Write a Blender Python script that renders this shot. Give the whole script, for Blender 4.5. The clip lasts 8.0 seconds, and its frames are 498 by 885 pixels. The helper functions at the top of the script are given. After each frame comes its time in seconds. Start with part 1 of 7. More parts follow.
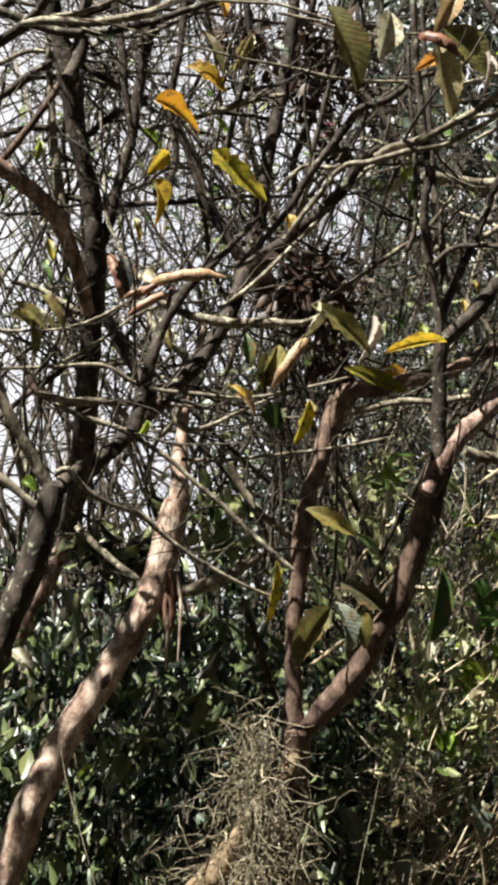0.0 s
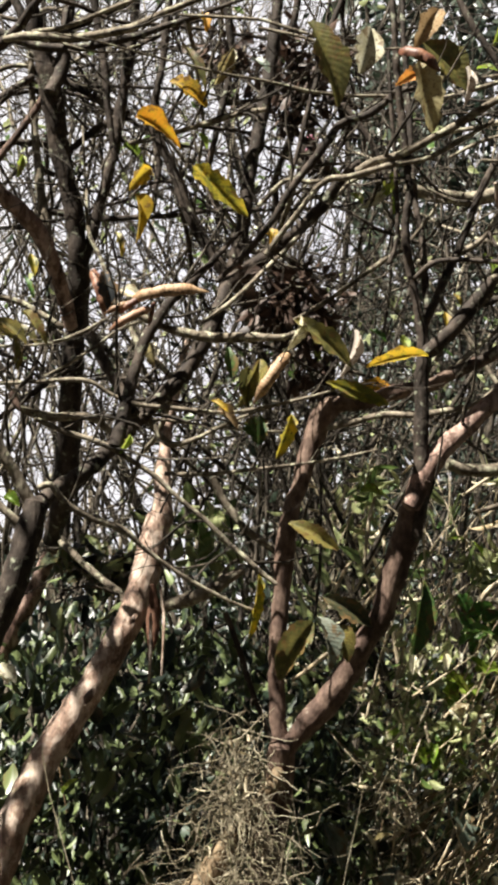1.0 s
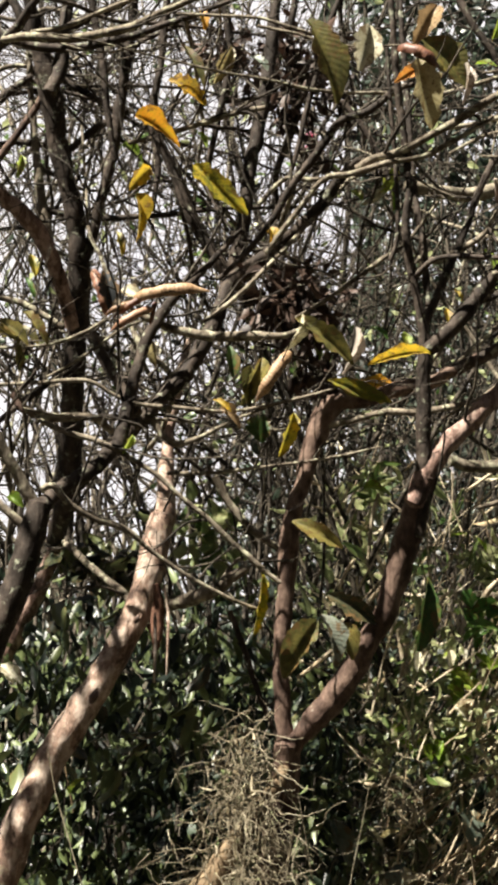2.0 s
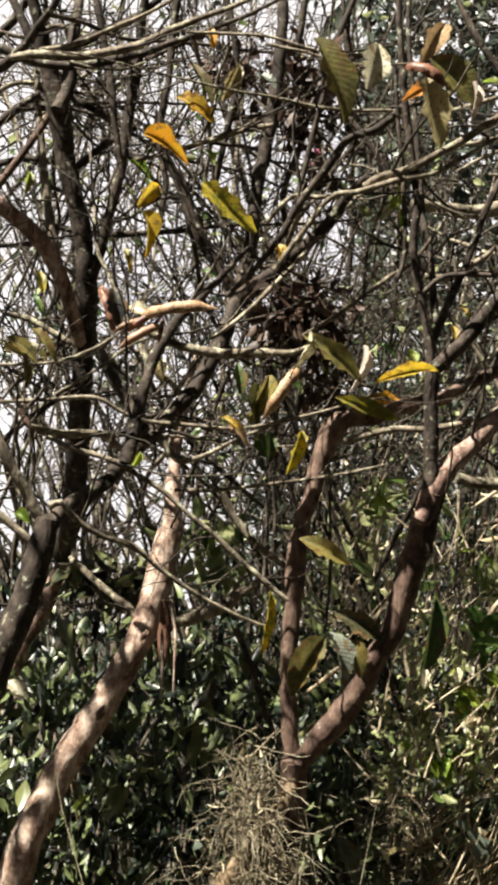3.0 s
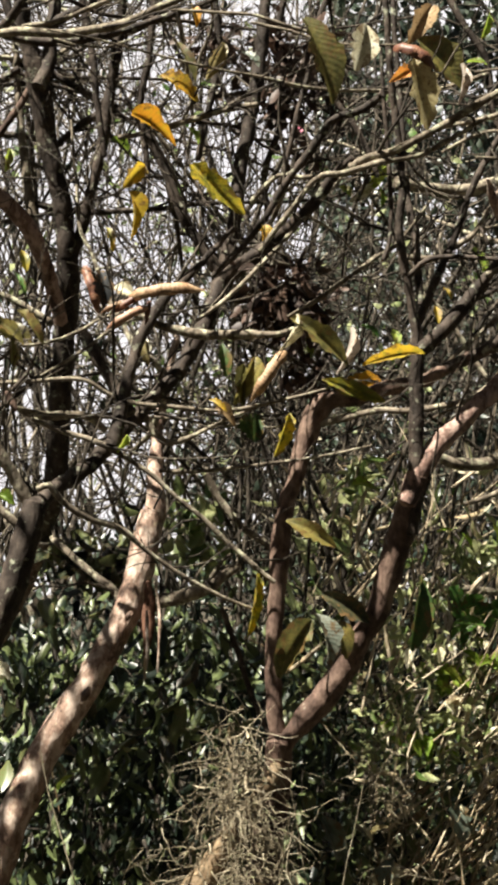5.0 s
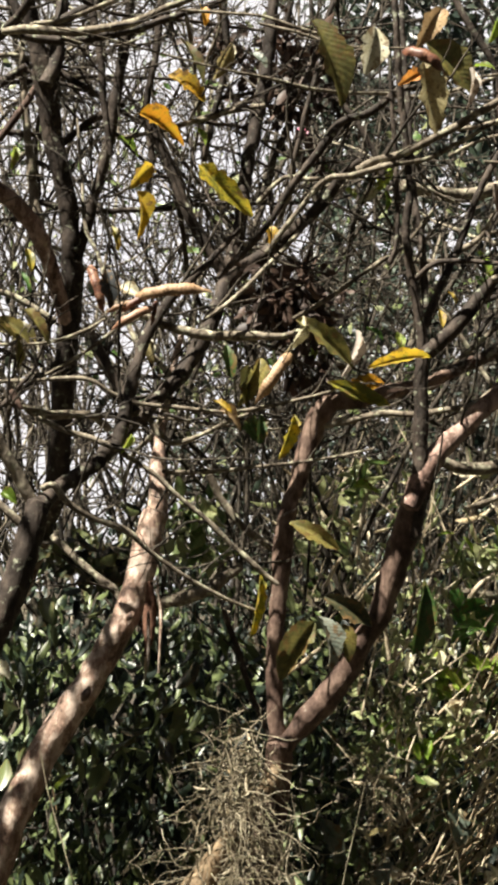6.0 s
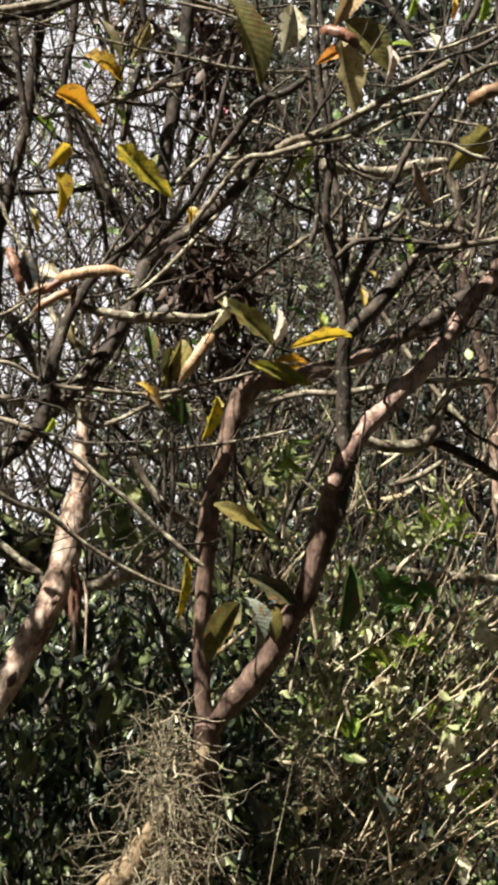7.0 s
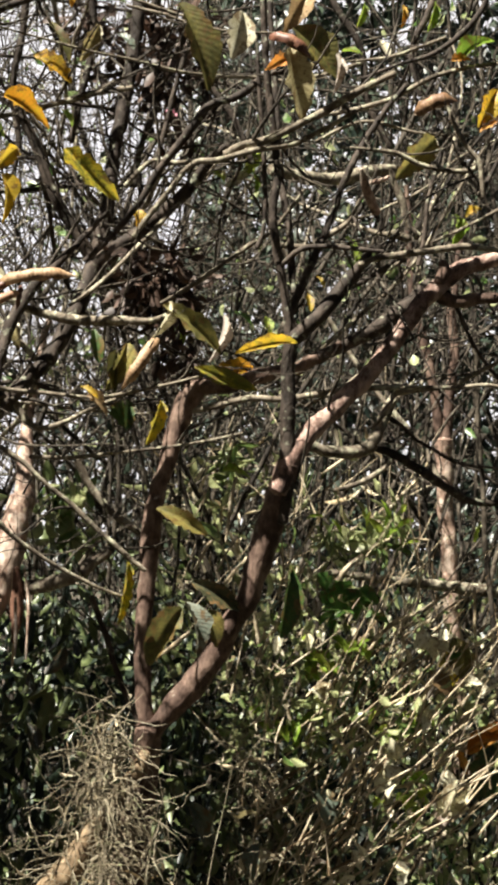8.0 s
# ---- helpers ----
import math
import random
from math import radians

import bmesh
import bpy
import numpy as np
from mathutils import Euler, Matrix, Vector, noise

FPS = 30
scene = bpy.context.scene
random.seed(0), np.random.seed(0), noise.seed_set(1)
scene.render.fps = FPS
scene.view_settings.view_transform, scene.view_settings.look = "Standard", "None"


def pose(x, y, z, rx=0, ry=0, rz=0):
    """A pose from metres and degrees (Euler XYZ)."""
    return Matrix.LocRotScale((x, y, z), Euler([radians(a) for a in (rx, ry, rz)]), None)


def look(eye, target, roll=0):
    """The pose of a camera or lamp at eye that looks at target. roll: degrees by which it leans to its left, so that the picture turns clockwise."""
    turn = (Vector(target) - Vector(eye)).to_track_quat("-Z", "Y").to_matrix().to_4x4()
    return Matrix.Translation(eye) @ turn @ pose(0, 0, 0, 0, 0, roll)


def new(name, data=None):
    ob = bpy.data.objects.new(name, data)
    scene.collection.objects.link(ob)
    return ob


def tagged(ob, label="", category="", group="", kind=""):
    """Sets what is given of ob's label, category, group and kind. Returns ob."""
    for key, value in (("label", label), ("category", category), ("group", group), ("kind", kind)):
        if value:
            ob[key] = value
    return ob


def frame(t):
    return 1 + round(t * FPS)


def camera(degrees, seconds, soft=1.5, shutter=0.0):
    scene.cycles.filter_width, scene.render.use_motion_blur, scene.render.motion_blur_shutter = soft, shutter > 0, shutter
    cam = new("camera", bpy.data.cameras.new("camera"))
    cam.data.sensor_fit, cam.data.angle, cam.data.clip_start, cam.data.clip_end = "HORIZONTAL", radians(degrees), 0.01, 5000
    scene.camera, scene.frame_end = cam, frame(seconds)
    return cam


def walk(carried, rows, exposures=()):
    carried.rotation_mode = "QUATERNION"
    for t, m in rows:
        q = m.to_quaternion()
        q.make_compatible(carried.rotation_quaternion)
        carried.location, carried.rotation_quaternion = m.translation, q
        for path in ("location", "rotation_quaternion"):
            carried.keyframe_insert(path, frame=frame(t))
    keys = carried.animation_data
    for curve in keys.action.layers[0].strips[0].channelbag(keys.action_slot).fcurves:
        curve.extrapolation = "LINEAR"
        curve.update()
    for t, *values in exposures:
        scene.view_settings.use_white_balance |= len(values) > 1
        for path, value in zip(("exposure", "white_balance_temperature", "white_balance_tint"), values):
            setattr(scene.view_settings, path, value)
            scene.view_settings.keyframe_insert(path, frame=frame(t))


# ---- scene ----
cam = camera(18, 8.0, soft=3.9)
PATH = [
    (0, (0.0460, 0.0053, 1.5605), (-0.0850, 3.2386, 1.8629), 1.21),
    (0.5, (0.0516, 0.0017, 1.5734), (-0.0646, 3.2338, 1.8932), 1.01),
    (1, (0.0621, 0.0017, 1.5730), (-0.0494, 3.2340, 1.8924), 0.97),
    (1.5, (0.0671, 0.0018, 1.5738), (-0.0554, 3.2348, 1.8829), 0.64),
    (1.7, (0.0650, 0.0017, 1.5765), (-0.0569, 3.2348, 1.8837), 0.49),
    (2.8, (0.0511, -0.0051, 1.5926), (-0.0556, 3.2270, 1.9167), 0.33),
    (3, (0.0473, -0.0045, 1.5937), (-0.0700, 3.2265, 1.9241), 0.52),
    (3.5, (0.0245, -0.0014, 1.5790), (-0.0762, 3.2315, 1.8960), 0.70),
    (4, (0.0091, 0.0052, 1.5826), (-0.0408, 3.2432, 1.8576), 0.35),
    (4.2, (-0.0009, -0.0052, 1.6138), (-0.0435, 3.2346, 1.8675), 0.18),
    (5.3, (-0.0402, -0.0104, 1.6383), (-0.0343, 3.2295, 1.8940), 0.61),
    (5.5, (-0.0464, -0.0129, 1.6449), (-0.0329, 3.2276, 1.8929), 0.71),
    (6, (-0.0622, -0.0055, 1.6366), (-0.0478, 3.2346, 1.8897), 1.08),
    (6.5, (-0.0653, 0.0026, 1.6298), (0.0047, 3.2430, 1.8688), 0.90),
    (7, (-0.0513, 0.0024, 1.6433), (0.1109, 3.2415, 1.8532), 0.02),
    (7.2, (-0.0496, -0.0016, 1.6500), (0.1409, 3.2361, 1.8577), -0.18),
    (7.5, (-0.0414, -0.0051, 1.6611), (0.1918, 3.2302, 1.8646), 0.07),
    (8, (-0.0365, -0.0048, 1.6616), (0.2256, 3.2283, 1.8633), 0.67),
]
walk(cam, [(t, look(eye, target, roll)) for t, eye, target, roll in PATH], [(0, 1.69, 6450, 6), (1.5, 1.75, 6720, 8), (3.5, 1.77, 6850, 8), (6.5, 1.77, 6740, 7), (8, 1.83, 6700, 7)])

# ---- world and sun ----
TO_SUN = Vector((-0.40, -0.27, 0.87)).normalized()
world = bpy.data.worlds.new("daylight")
scene.world = world
world.use_nodes = True
sky = world.node_tree.nodes.new("ShaderNodeTexSky")
sky.sky_type, sky.sun_disc = "NISHITA", False
sky.sun_elevation, sky.sun_rotation = math.asin(TO_SUN.z), math.atan2(TO_SUN.x, TO_SUN.y)
sky.air_density, sky.dust_density, sky.ozone_density = 0.55, 3.0, 0.8
background = world.node_tree.nodes["Background"]
background.inputs["Strength"].default_value = 0.0125
world.node_tree.links.new(sky.outputs["Color"], background.inputs["Color"])
lamp = bpy.data.lights.new("sun", "SUN")
lamp.energy, lamp.angle, lamp.color = 5.0, radians(0.5), (1.0, 0.95, 0.87)
sun = new("sun", lamp)
sun.matrix_world = look(TO_SUN * 30, (0, 0, 0))


# ---- materials ----
def shader(name):
    mat = bpy.data.materials.new(name)
    mat.use_nodes = True
    tree = mat.node_tree
    return mat, tree, tree.nodes["Principled BSDF"], tree.nodes["Material Output"]


def noise_tex(tree, scale, detail=4.0, stretch=None, rough=0.6):
    tex = tree.nodes.new("ShaderNodeTexNoise")
    tex.inputs["Scale"].default_value, tex.inputs["Detail"].default_value = scale, detail
    tex.inputs["Roughness"].default_value = rough
    coords = tree.nodes.new("ShaderNodeTexCoord")
    mapping = tree.nodes.new("ShaderNodeMapping")
    mapping.inputs["Scale"].default_value = stretch or (1, 1, 1)
    tree.links.new(coords.outputs["Object"], mapping.inputs["Vector"])
    tree.links.new(mapping.outputs["Vector"], tex.inputs["Vector"])
    return tex


def ramp(tree, source, stops):
    node = tree.nodes.new("ShaderNodeValToRGB")
    while len(node.color_ramp.elements) < len(stops):
        node.color_ramp.elements.new(0.5)
    for element, (at, colour) in zip(node.color_ramp.elements, stops):
        element.position, element.color = at, (*colour, 1)
    tree.links.new(source, node.inputs["Fac"])
    return node.outputs["Color"]


def mix(tree, factor, a, b, blend="MIX"):
    node = tree.nodes.new("ShaderNodeMix")
    node.data_type, node.blend_type = "RGBA", blend
    for key, value in ((0, factor), (6, a), (7, b)):
        if isinstance(value, (int, float)):
            node.inputs[key].default_value = value
        elif isinstance(value, tuple):
            node.inputs[key].default_value = (*value, 1)
        else:
            tree.links.new(value, node.inputs[key])
    return node.outputs[2]


def bump(tree, source, bsdf, strength, distance):
    node = tree.nodes.new("ShaderNodeBump")
    node.inputs["Strength"].default_value, node.inputs["Distance"].default_value = strength, distance
    tree.links.new(source, node.inputs["Height"])
    tree.links.new(node.outputs["Normal"], bsdf.inputs["Normal"])


def bark(name, dark, main, flake, lichen, lichen_at, rough=0.75, patch=16, crisp=False, gloss=0.2):
    """Peeling bark: two tones in patches, fine grain, and lichen spots."""
    mat, tree, bsdf, _ = shader(name)
    patches = noise_tex(tree, patch, 7, (1, 1, 0.6), 0.68)
    stops = [(0.40, dark), (0.44, main), (0.50, main), (0.53, flake)] if crisp else [(0.34, dark), (0.48, main), (0.66, flake)]
    colour = ramp(tree, patches.outputs["Fac"], stops)
    blots = noise_tex(tree, 44, 4, (1, 1, 0.7))
    colour = mix(tree, 0.75, colour, ramp(tree, blots.outputs["Fac"], [(0.36, (0.38, 0.35, 0.33)), (0.56, (1.0, 1.0, 1.0))]), "MULTIPLY")
    grain = noise_tex(tree, 130, 5, (1, 1, 0.35))
    colour = mix(tree, 0.55, colour, ramp(tree, grain.outputs["Fac"], [(0.3, (0.35, 0.33, 0.32)), (0.7, (1.0, 1.0, 1.0))]), "MULTIPLY")
    spots = noise_tex(tree, 48, 5)
    mask = ramp(tree, spots.outputs["Fac"], [(lichen_at - 0.03, (0, 0, 0)), (lichen_at + 0.10, (0.85, 0.85, 0.85))])
    colour = mix(tree, mask, colour, lichen)
    tree.links.new(colour, bsdf.inputs["Base Color"])
    bsdf.inputs["Roughness"].default_value = rough
    bsdf.inputs["Specular IOR Level"].default_value = gloss
    bump(tree, mix(tree, 0.6, grain.outputs["Fac"], blots.outputs["Fac"]), bsdf, 0.9, 0.007)
    return mat


def leafy(name, one, two, three, rough=0.4, glow=0.35, veins=0.0, island=False, spread=0.25, shift=0.0):
    """Leaf: mottled colour, side veins, gloss, and light that comes through."""
    mat, tree, bsdf, out = shader(name)
    tex = noise_tex(tree, 38, 6, None, 0.7)
    value = tex.outputs["Fac"]
    if island:
        info = tree.nodes.new("ShaderNodeNewGeometry")
        source = info.outputs["Random Per Island"]
    else:
        info = tree.nodes.new("ShaderNodeObjectInfo")
        source = info.outputs["Random"]
    add = tree.nodes.new("ShaderNodeMath")
    add.operation = "MULTIPLY_ADD"
    tree.links.new(source, add.inputs[0])
    add.inputs[1].default_value = 0.75 if island else spread
    tree.links.new(value, add.inputs[2])
    low = shift + (0.35 if island or spread > 0.5 else 0.42)
    if island or spread > 0.5:
        colour = ramp(tree, add.outputs[0], [(low, one), (low + 0.27, two), (low + 0.55, three)])
    else:
        colour = ramp(tree, add.outputs[0], [(0.50, one), (0.61, two), (0.75, three)])
    if not island:
        spots = noise_tex(tree, 110, 3)
        mask = ramp(tree, spots.outputs["Fac"], [(0.56, (0, 0, 0)), (0.66, (0.8, 0.8, 0.8))])
        colour = mix(tree, mask, colour, (0.13, 0.075, 0.03))
        blight = noise_tex(tree, 42, 4)
        shape = tree.nodes.new("ShaderNodeUVMap")
        split = tree.nodes.new("ShaderNodeSeparateXYZ")
        tree.links.new(shape.outputs["UV"], split.inputs[0])
        rim = tree.nodes.new("ShaderNodeMath")
        rim.operation = "ABSOLUTE"
        tree.links.new(split.outputs["Y"], rim.inputs[0])
        edge = tree.nodes.new("ShaderNodeMath")
        edge.operation = "MULTIPLY_ADD"
        tree.links.new(rim.outputs[0], edge.inputs[0])
        edge.inputs[1].default_value = 0.16
        tree.links.new(blight.outputs["Fac"], edge.inputs[2])
        worn = ramp(tree, edge.outputs[0], [(0.64, (0, 0, 0)), (0.72, (0.75, 0.75, 0.75))])
        colour = mix(tree, worn, colour, (0.16, 0.09, 0.035))
    if veins:
        uv = tree.nodes.new("ShaderNodeUVMap")
        wave = tree.nodes.new("ShaderNodeTexWave")
        wave.wave_type, wave.bands_direction = "BANDS", "X"
        wave.inputs["Scale"].default_value, wave.inputs["Distortion"].default_value = 4.2, 0.6
        tree.links.new(uv.outputs["UV"], wave.inputs["Vector"])
        lines = ramp(tree, wave.outputs["Fac"], [(0.0, (0.62, 0.62, 0.58)), (0.45, (1, 1, 1))])
        colour = mix(tree, veins * 0.6, colour, lines, "MULTIPLY")
        bump(tree, wave.outputs["Fac"], bsdf, 0.15, 0.002)
    tree.links.new(colour, bsdf.inputs["Base Color"])
    bsdf.inputs["Roughness"].default_value = rough
    through_leaf = tree.nodes.new("ShaderNodeBsdfTranslucent")
    tree.links.new(colour, through_leaf.inputs["Color"])
    both = tree.nodes.new("ShaderNodeMixShader")
    both.inputs[0].default_value = glow
    tree.links.new(bsdf.outputs[0], both.inputs[1])
    tree.links.new(through_leaf.outputs[0], both.inputs[2])
    tree.links.new(both.outputs[0], out.inputs["Surface"])
    return mat


MATS = {
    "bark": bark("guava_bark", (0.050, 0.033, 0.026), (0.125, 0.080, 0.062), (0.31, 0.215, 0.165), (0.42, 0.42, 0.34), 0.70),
    "pale": bark("peeling_bark", (0.15, 0.10, 0.08), (0.41, 0.28, 0.215), (0.64, 0.51, 0.42), (0.52, 0.46, 0.30), 0.64, 0.7, 24, True),
    # Pinkish peeling bark made lighter, the sun on these limbs painted in.
    "litpink": bark("sunlit_pink_bark", (0.09, 0.060, 0.050), (0.27, 0.172, 0.138), (0.50, 0.36, 0.30), (0.40, 0.38, 0.28), 0.68, 0.7, 24, True),
    # Grey-brown guava bark with the shade on these limbs painted in.
    "dark": bark("shaded_grey_bark", (0.022, 0.016, 0.012), (0.050, 0.038, 0.030), (0.135, 0.105, 0.083), (0.40, 0.42, 0.31), 0.62, 0.75, 16, False, 0.22),
    "lichen": bark("lichen_bark", (0.075, 0.060, 0.045), (0.205, 0.170, 0.128), (0.40, 0.35, 0.27), (0.46, 0.45, 0.32), 0.56, 0.85, 16, False, 0.2),
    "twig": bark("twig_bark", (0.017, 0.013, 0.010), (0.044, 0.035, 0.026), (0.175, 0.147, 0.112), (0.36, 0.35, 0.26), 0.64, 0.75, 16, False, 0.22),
    "strip": bark("peeled_strip", (0.060, 0.028, 0.018), (0.13, 0.062, 0.040), (0.22, 0.12, 0.080), (0.30, 0.20, 0.14), 0.70, 0.8),
    "petal": leafy("pink_petal", (0.55, 0.16, 0.26), (0.70, 0.24, 0.36), (0.78, 0.42, 0.50), 0.5, 0.4),
    "straw": bark("dry_stalk", (0.36, 0.275, 0.165), (0.60, 0.50, 0.34), (0.72, 0.64, 0.49), (0.40, 0.32, 0.20), 0.68, 0.6),
    "brownstalk": bark("brown_stalk", (0.10, 0.066, 0.038), (0.23, 0.16, 0.092), (0.36, 0.27, 0.17), (0.40, 0.32, 0.20), 0.70, 0.7),
    "moss": bark("dead_tendril", (0.15, 0.12, 0.078), (0.33, 0.282, 0.195), (0.52, 0.465, 0.35), (0.28, 0.30, 0.16), 0.60, 0.7),
    "yellow": leafy("yellow_leaf", (0.42, 0.30, 0.03), (0.62, 0.38, 0.03), (0.70, 0.33, 0.03), 0.45, 0.5, 0.35),
    "halfgreen": leafy("turning_leaf", (0.14, 0.15, 0.03), (0.38, 0.33, 0.04), (0.62, 0.42, 0.04), 0.4, 0.45, 0.4),
    "olive": leafy("olive_leaf", (0.085, 0.085, 0.028), (0.15, 0.14, 0.045), (0.25, 0.21, 0.06), 0.42, 0.4, 0.3),
    # Olive leaf again, with the shade it hangs in painted in.
    "shadeleaf": leafy("shaded_olive_leaf", (0.040, 0.042, 0.020), (0.065, 0.066, 0.030), (0.11, 0.10, 0.05), 0.5, 0.2, 0.3),
    "blackleaf": leafy("blackened_leaf", (0.007, 0.009, 0.010), (0.011, 0.014, 0.015), (0.018, 0.020, 0.020), 0.5, 0.05, 0.3),
    "green": leafy("green_leaf", (0.04, 0.10, 0.02), (0.07, 0.17, 0.03), (0.12, 0.24, 0.05), 0.35, 0.4, 0.4),
    "darkgreen": leafy("dark_leaf", (0.02, 0.05, 0.015), (0.04, 0.08, 0.02), (0.07, 0.12, 0.03), 0.35, 0.25, 0.4),
    "lime": leafy("fresh_leaf", (0.15, 0.25, 0.03), (0.25, 0.38, 0.05), (0.38, 0.46, 0.08), 0.4, 0.5, 0.3),
    "greygreen": leafy("dull_leaf", (0.10, 0.13, 0.10), (0.16, 0.19, 0.15), (0.24, 0.26, 0.21), 0.35, 0.2, 0.4),
    "cream": leafy("bleached_leaf", (0.50, 0.46, 0.30), (0.66, 0.62, 0.45), (0.75, 0.72, 0.58), 0.5, 0.35, 0.4),
    "tanleaf": leafy("tan_leaf", (0.26, 0.21, 0.09), (0.38, 0.32, 0.15), (0.46, 0.40, 0.22), 0.45, 0.4, 0.35),
    "tan": leafy("rolled_dry_leaf", (0.17, 0.090, 0.045), (0.35, 0.21, 0.115), (0.50, 0.34, 0.205), 0.55, 0.15, 0.7),
    "brownleaf": leafy("brown_leaf", (0.16, 0.10, 0.05), (0.26, 0.17, 0.08), (0.36, 0.25, 0.13), 0.5, 0.3, 0.5),
    "redbrown": leafy("russet_leaf", (0.12, 0.045, 0.028), (0.25, 0.11, 0.062), (0.44, 0.26, 0.17), 0.5, 0.15, 0.7),
    "orange": leafy("orange_leaf", (0.45, 0.16, 0.03), (0.58, 0.25, 0.05), (0.62, 0.36, 0.10), 0.45, 0.45, 0.3),
    "pinkgrey": leafy("withered_leaf", (0.30, 0.24, 0.20), (0.42, 0.35, 0.30), (0.52, 0.46, 0.40), 0.5, 0.25, 0.5),
    # Near-black leaves stand for those in shade, the pale few for sunlit ones.
    "ivy": leafy("dappled_ivy_leaf", (0.006, 0.011, 0.007), (0.015, 0.028, 0.014), (0.12, 0.150, 0.06), 0.40, 0.15, 0, True, 0.25, 0.22),
    "ivy_one": leafy("dappled_ivy_single_leaf", (0.006, 0.011, 0.007), (0.015, 0.028, 0.014), (0.12, 0.150, 0.06), 0.40, 0.15, 0, False, 0.75, 0.22),
    # Darker copy of the ivy, so the voids behind carry painted shade.
    "evergreen": leafy("shade_dark_evergreen", (0.007, 0.014, 0.010), (0.016, 0.028, 0.020), (0.045, 0.064, 0.041), 0.42, 0.15, 0, True, 0.25, 0.1),
    "scrub_one": leafy("scrub_single_leaf", (0.026, 0.060, 0.018), (0.080, 0.155, 0.036), (0.40, 0.44, 0.22), 0.35, 0.42, 0, False, 0.75),
    "scrub": leafy("scrub_leaf", (0.026, 0.060, 0.018), (0.080, 0.155, 0.036), (0.40, 0.44, 0.22), 0.35, 0.42, 0, True),
    "litter": leafy("dry_litter", (0.18, 0.12, 0.06), (0.40, 0.31, 0.18), (0.66, 0.58, 0.42), 0.5, 0.3, 0, True),
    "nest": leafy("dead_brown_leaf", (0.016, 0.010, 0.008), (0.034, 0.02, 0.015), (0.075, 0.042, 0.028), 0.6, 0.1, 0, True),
}


def soil():
    mat, tree, bsdf, _ = shader("soil")
    big, fine = noise_tex(tree, 1.2, 5), noise_tex(tree, 40, 6)
    colour = ramp(tree, big.outputs["Fac"], [(0.35, (0.038, 0.027, 0.017)), (0.5, (0.05, 0.038, 0.022)), (0.65, (0.038, 0.046, 0.020))])
    colour = mix(tree, 0.6, colour, ramp(tree, fine.outputs["Fac"], [(0.3, (0.4, 0.36, 0.3)), (0.7, (1, 1, 1))]), "MULTIPLY")
    flecks = noise_tex(tree, 26, 3, None, 0.8)
    scraps = ramp(tree, flecks.outputs["Fac"], [(0.60, (0, 0, 0)), (0.64, (0.9, 0.9, 0.9))])
    colour = mix(tree, scraps, colour, (0.15, 0.095, 0.05))
    tree.links.new(colour, bsdf.inputs["Base Color"])
    bsdf.inputs["Roughness"].default_value = 0.95
    bump(tree, fine.outputs["Fac"], bsdf, 0.8, 0.03)
    return mat


MATS["soil"] = soil()


# ---- mesh building ----
class Geo:
    """Vertices, faces and, for leaves, a length-and-width coordinate for each vertex."""

    def __init__(self):
        self.verts, self.faces, self.uv, self.count = [], [], [], 0

    def add(self, verts, faces, uv=None):
        self.verts.append(np.asarray(verts, float))
        self.faces.append(np.asarray(faces, int) + self.count)
        self.uv.append(np.zeros((len(verts), 2)) if uv is None else uv)
        self.count += len(verts)


def part(name, geo, material, parent=None, label="", origin=(0, 0, 0)):
    """Links the geometry as one mesh object, under a thing or under a part."""
    verts = np.concatenate(geo.verts) - np.array(origin)
    mesh = bpy.data.meshes.new(name)
    mesh.from_pydata(verts.tolist(), [], [f for some in geo.faces for f in some.tolist()])
    mesh.polygons.foreach_set("use_smooth", [True] * len(mesh.polygons))
    layer = mesh.uv_layers.new(name="UVMap")
    loops = np.empty(len(mesh.loops), int)
    mesh.loops.foreach_get("vertex_index", loops)
    layer.data.foreach_set("uv", np.concatenate(geo.uv)[loops].ravel())
    mesh.materials.append(MATS[material])
    ob = new(name, mesh)
    ob.parent = parent
    return tagged(ob, label)


def thing(name, place, label, category, group="", kind=""):
    ob = new(name)
    ob.empty_display_size = 0.1
    ob.location = place
    return tagged(ob, label, category, group, kind)


def spline(points, step):
    """A smooth line through rows of x, y, z and radius."""
    p = np.asarray(points, float)
    p = np.vstack([2 * p[0] - p[1], p, 2 * p[-1] - p[-2]])
    rows = []
    for a, b, c, d in zip(p[:-3], p[1:-2], p[2:-1], p[3:]):
        n = max(2, int(np.linalg.norm((c - b)[:3]) / step))
        u = (np.arange(n) / n)[:, None]
        rows.append(0.5 * (2 * b + (c - a) * u + (2 * a - 5 * b + 4 * c - d) * u**2 + (3 * b - a - 3 * c + d) * u**3))
    out = np.vstack([*rows, p[-2:-1]])
    out[:, 3] = np.maximum(out[:, 3], 0.0006)
    return out


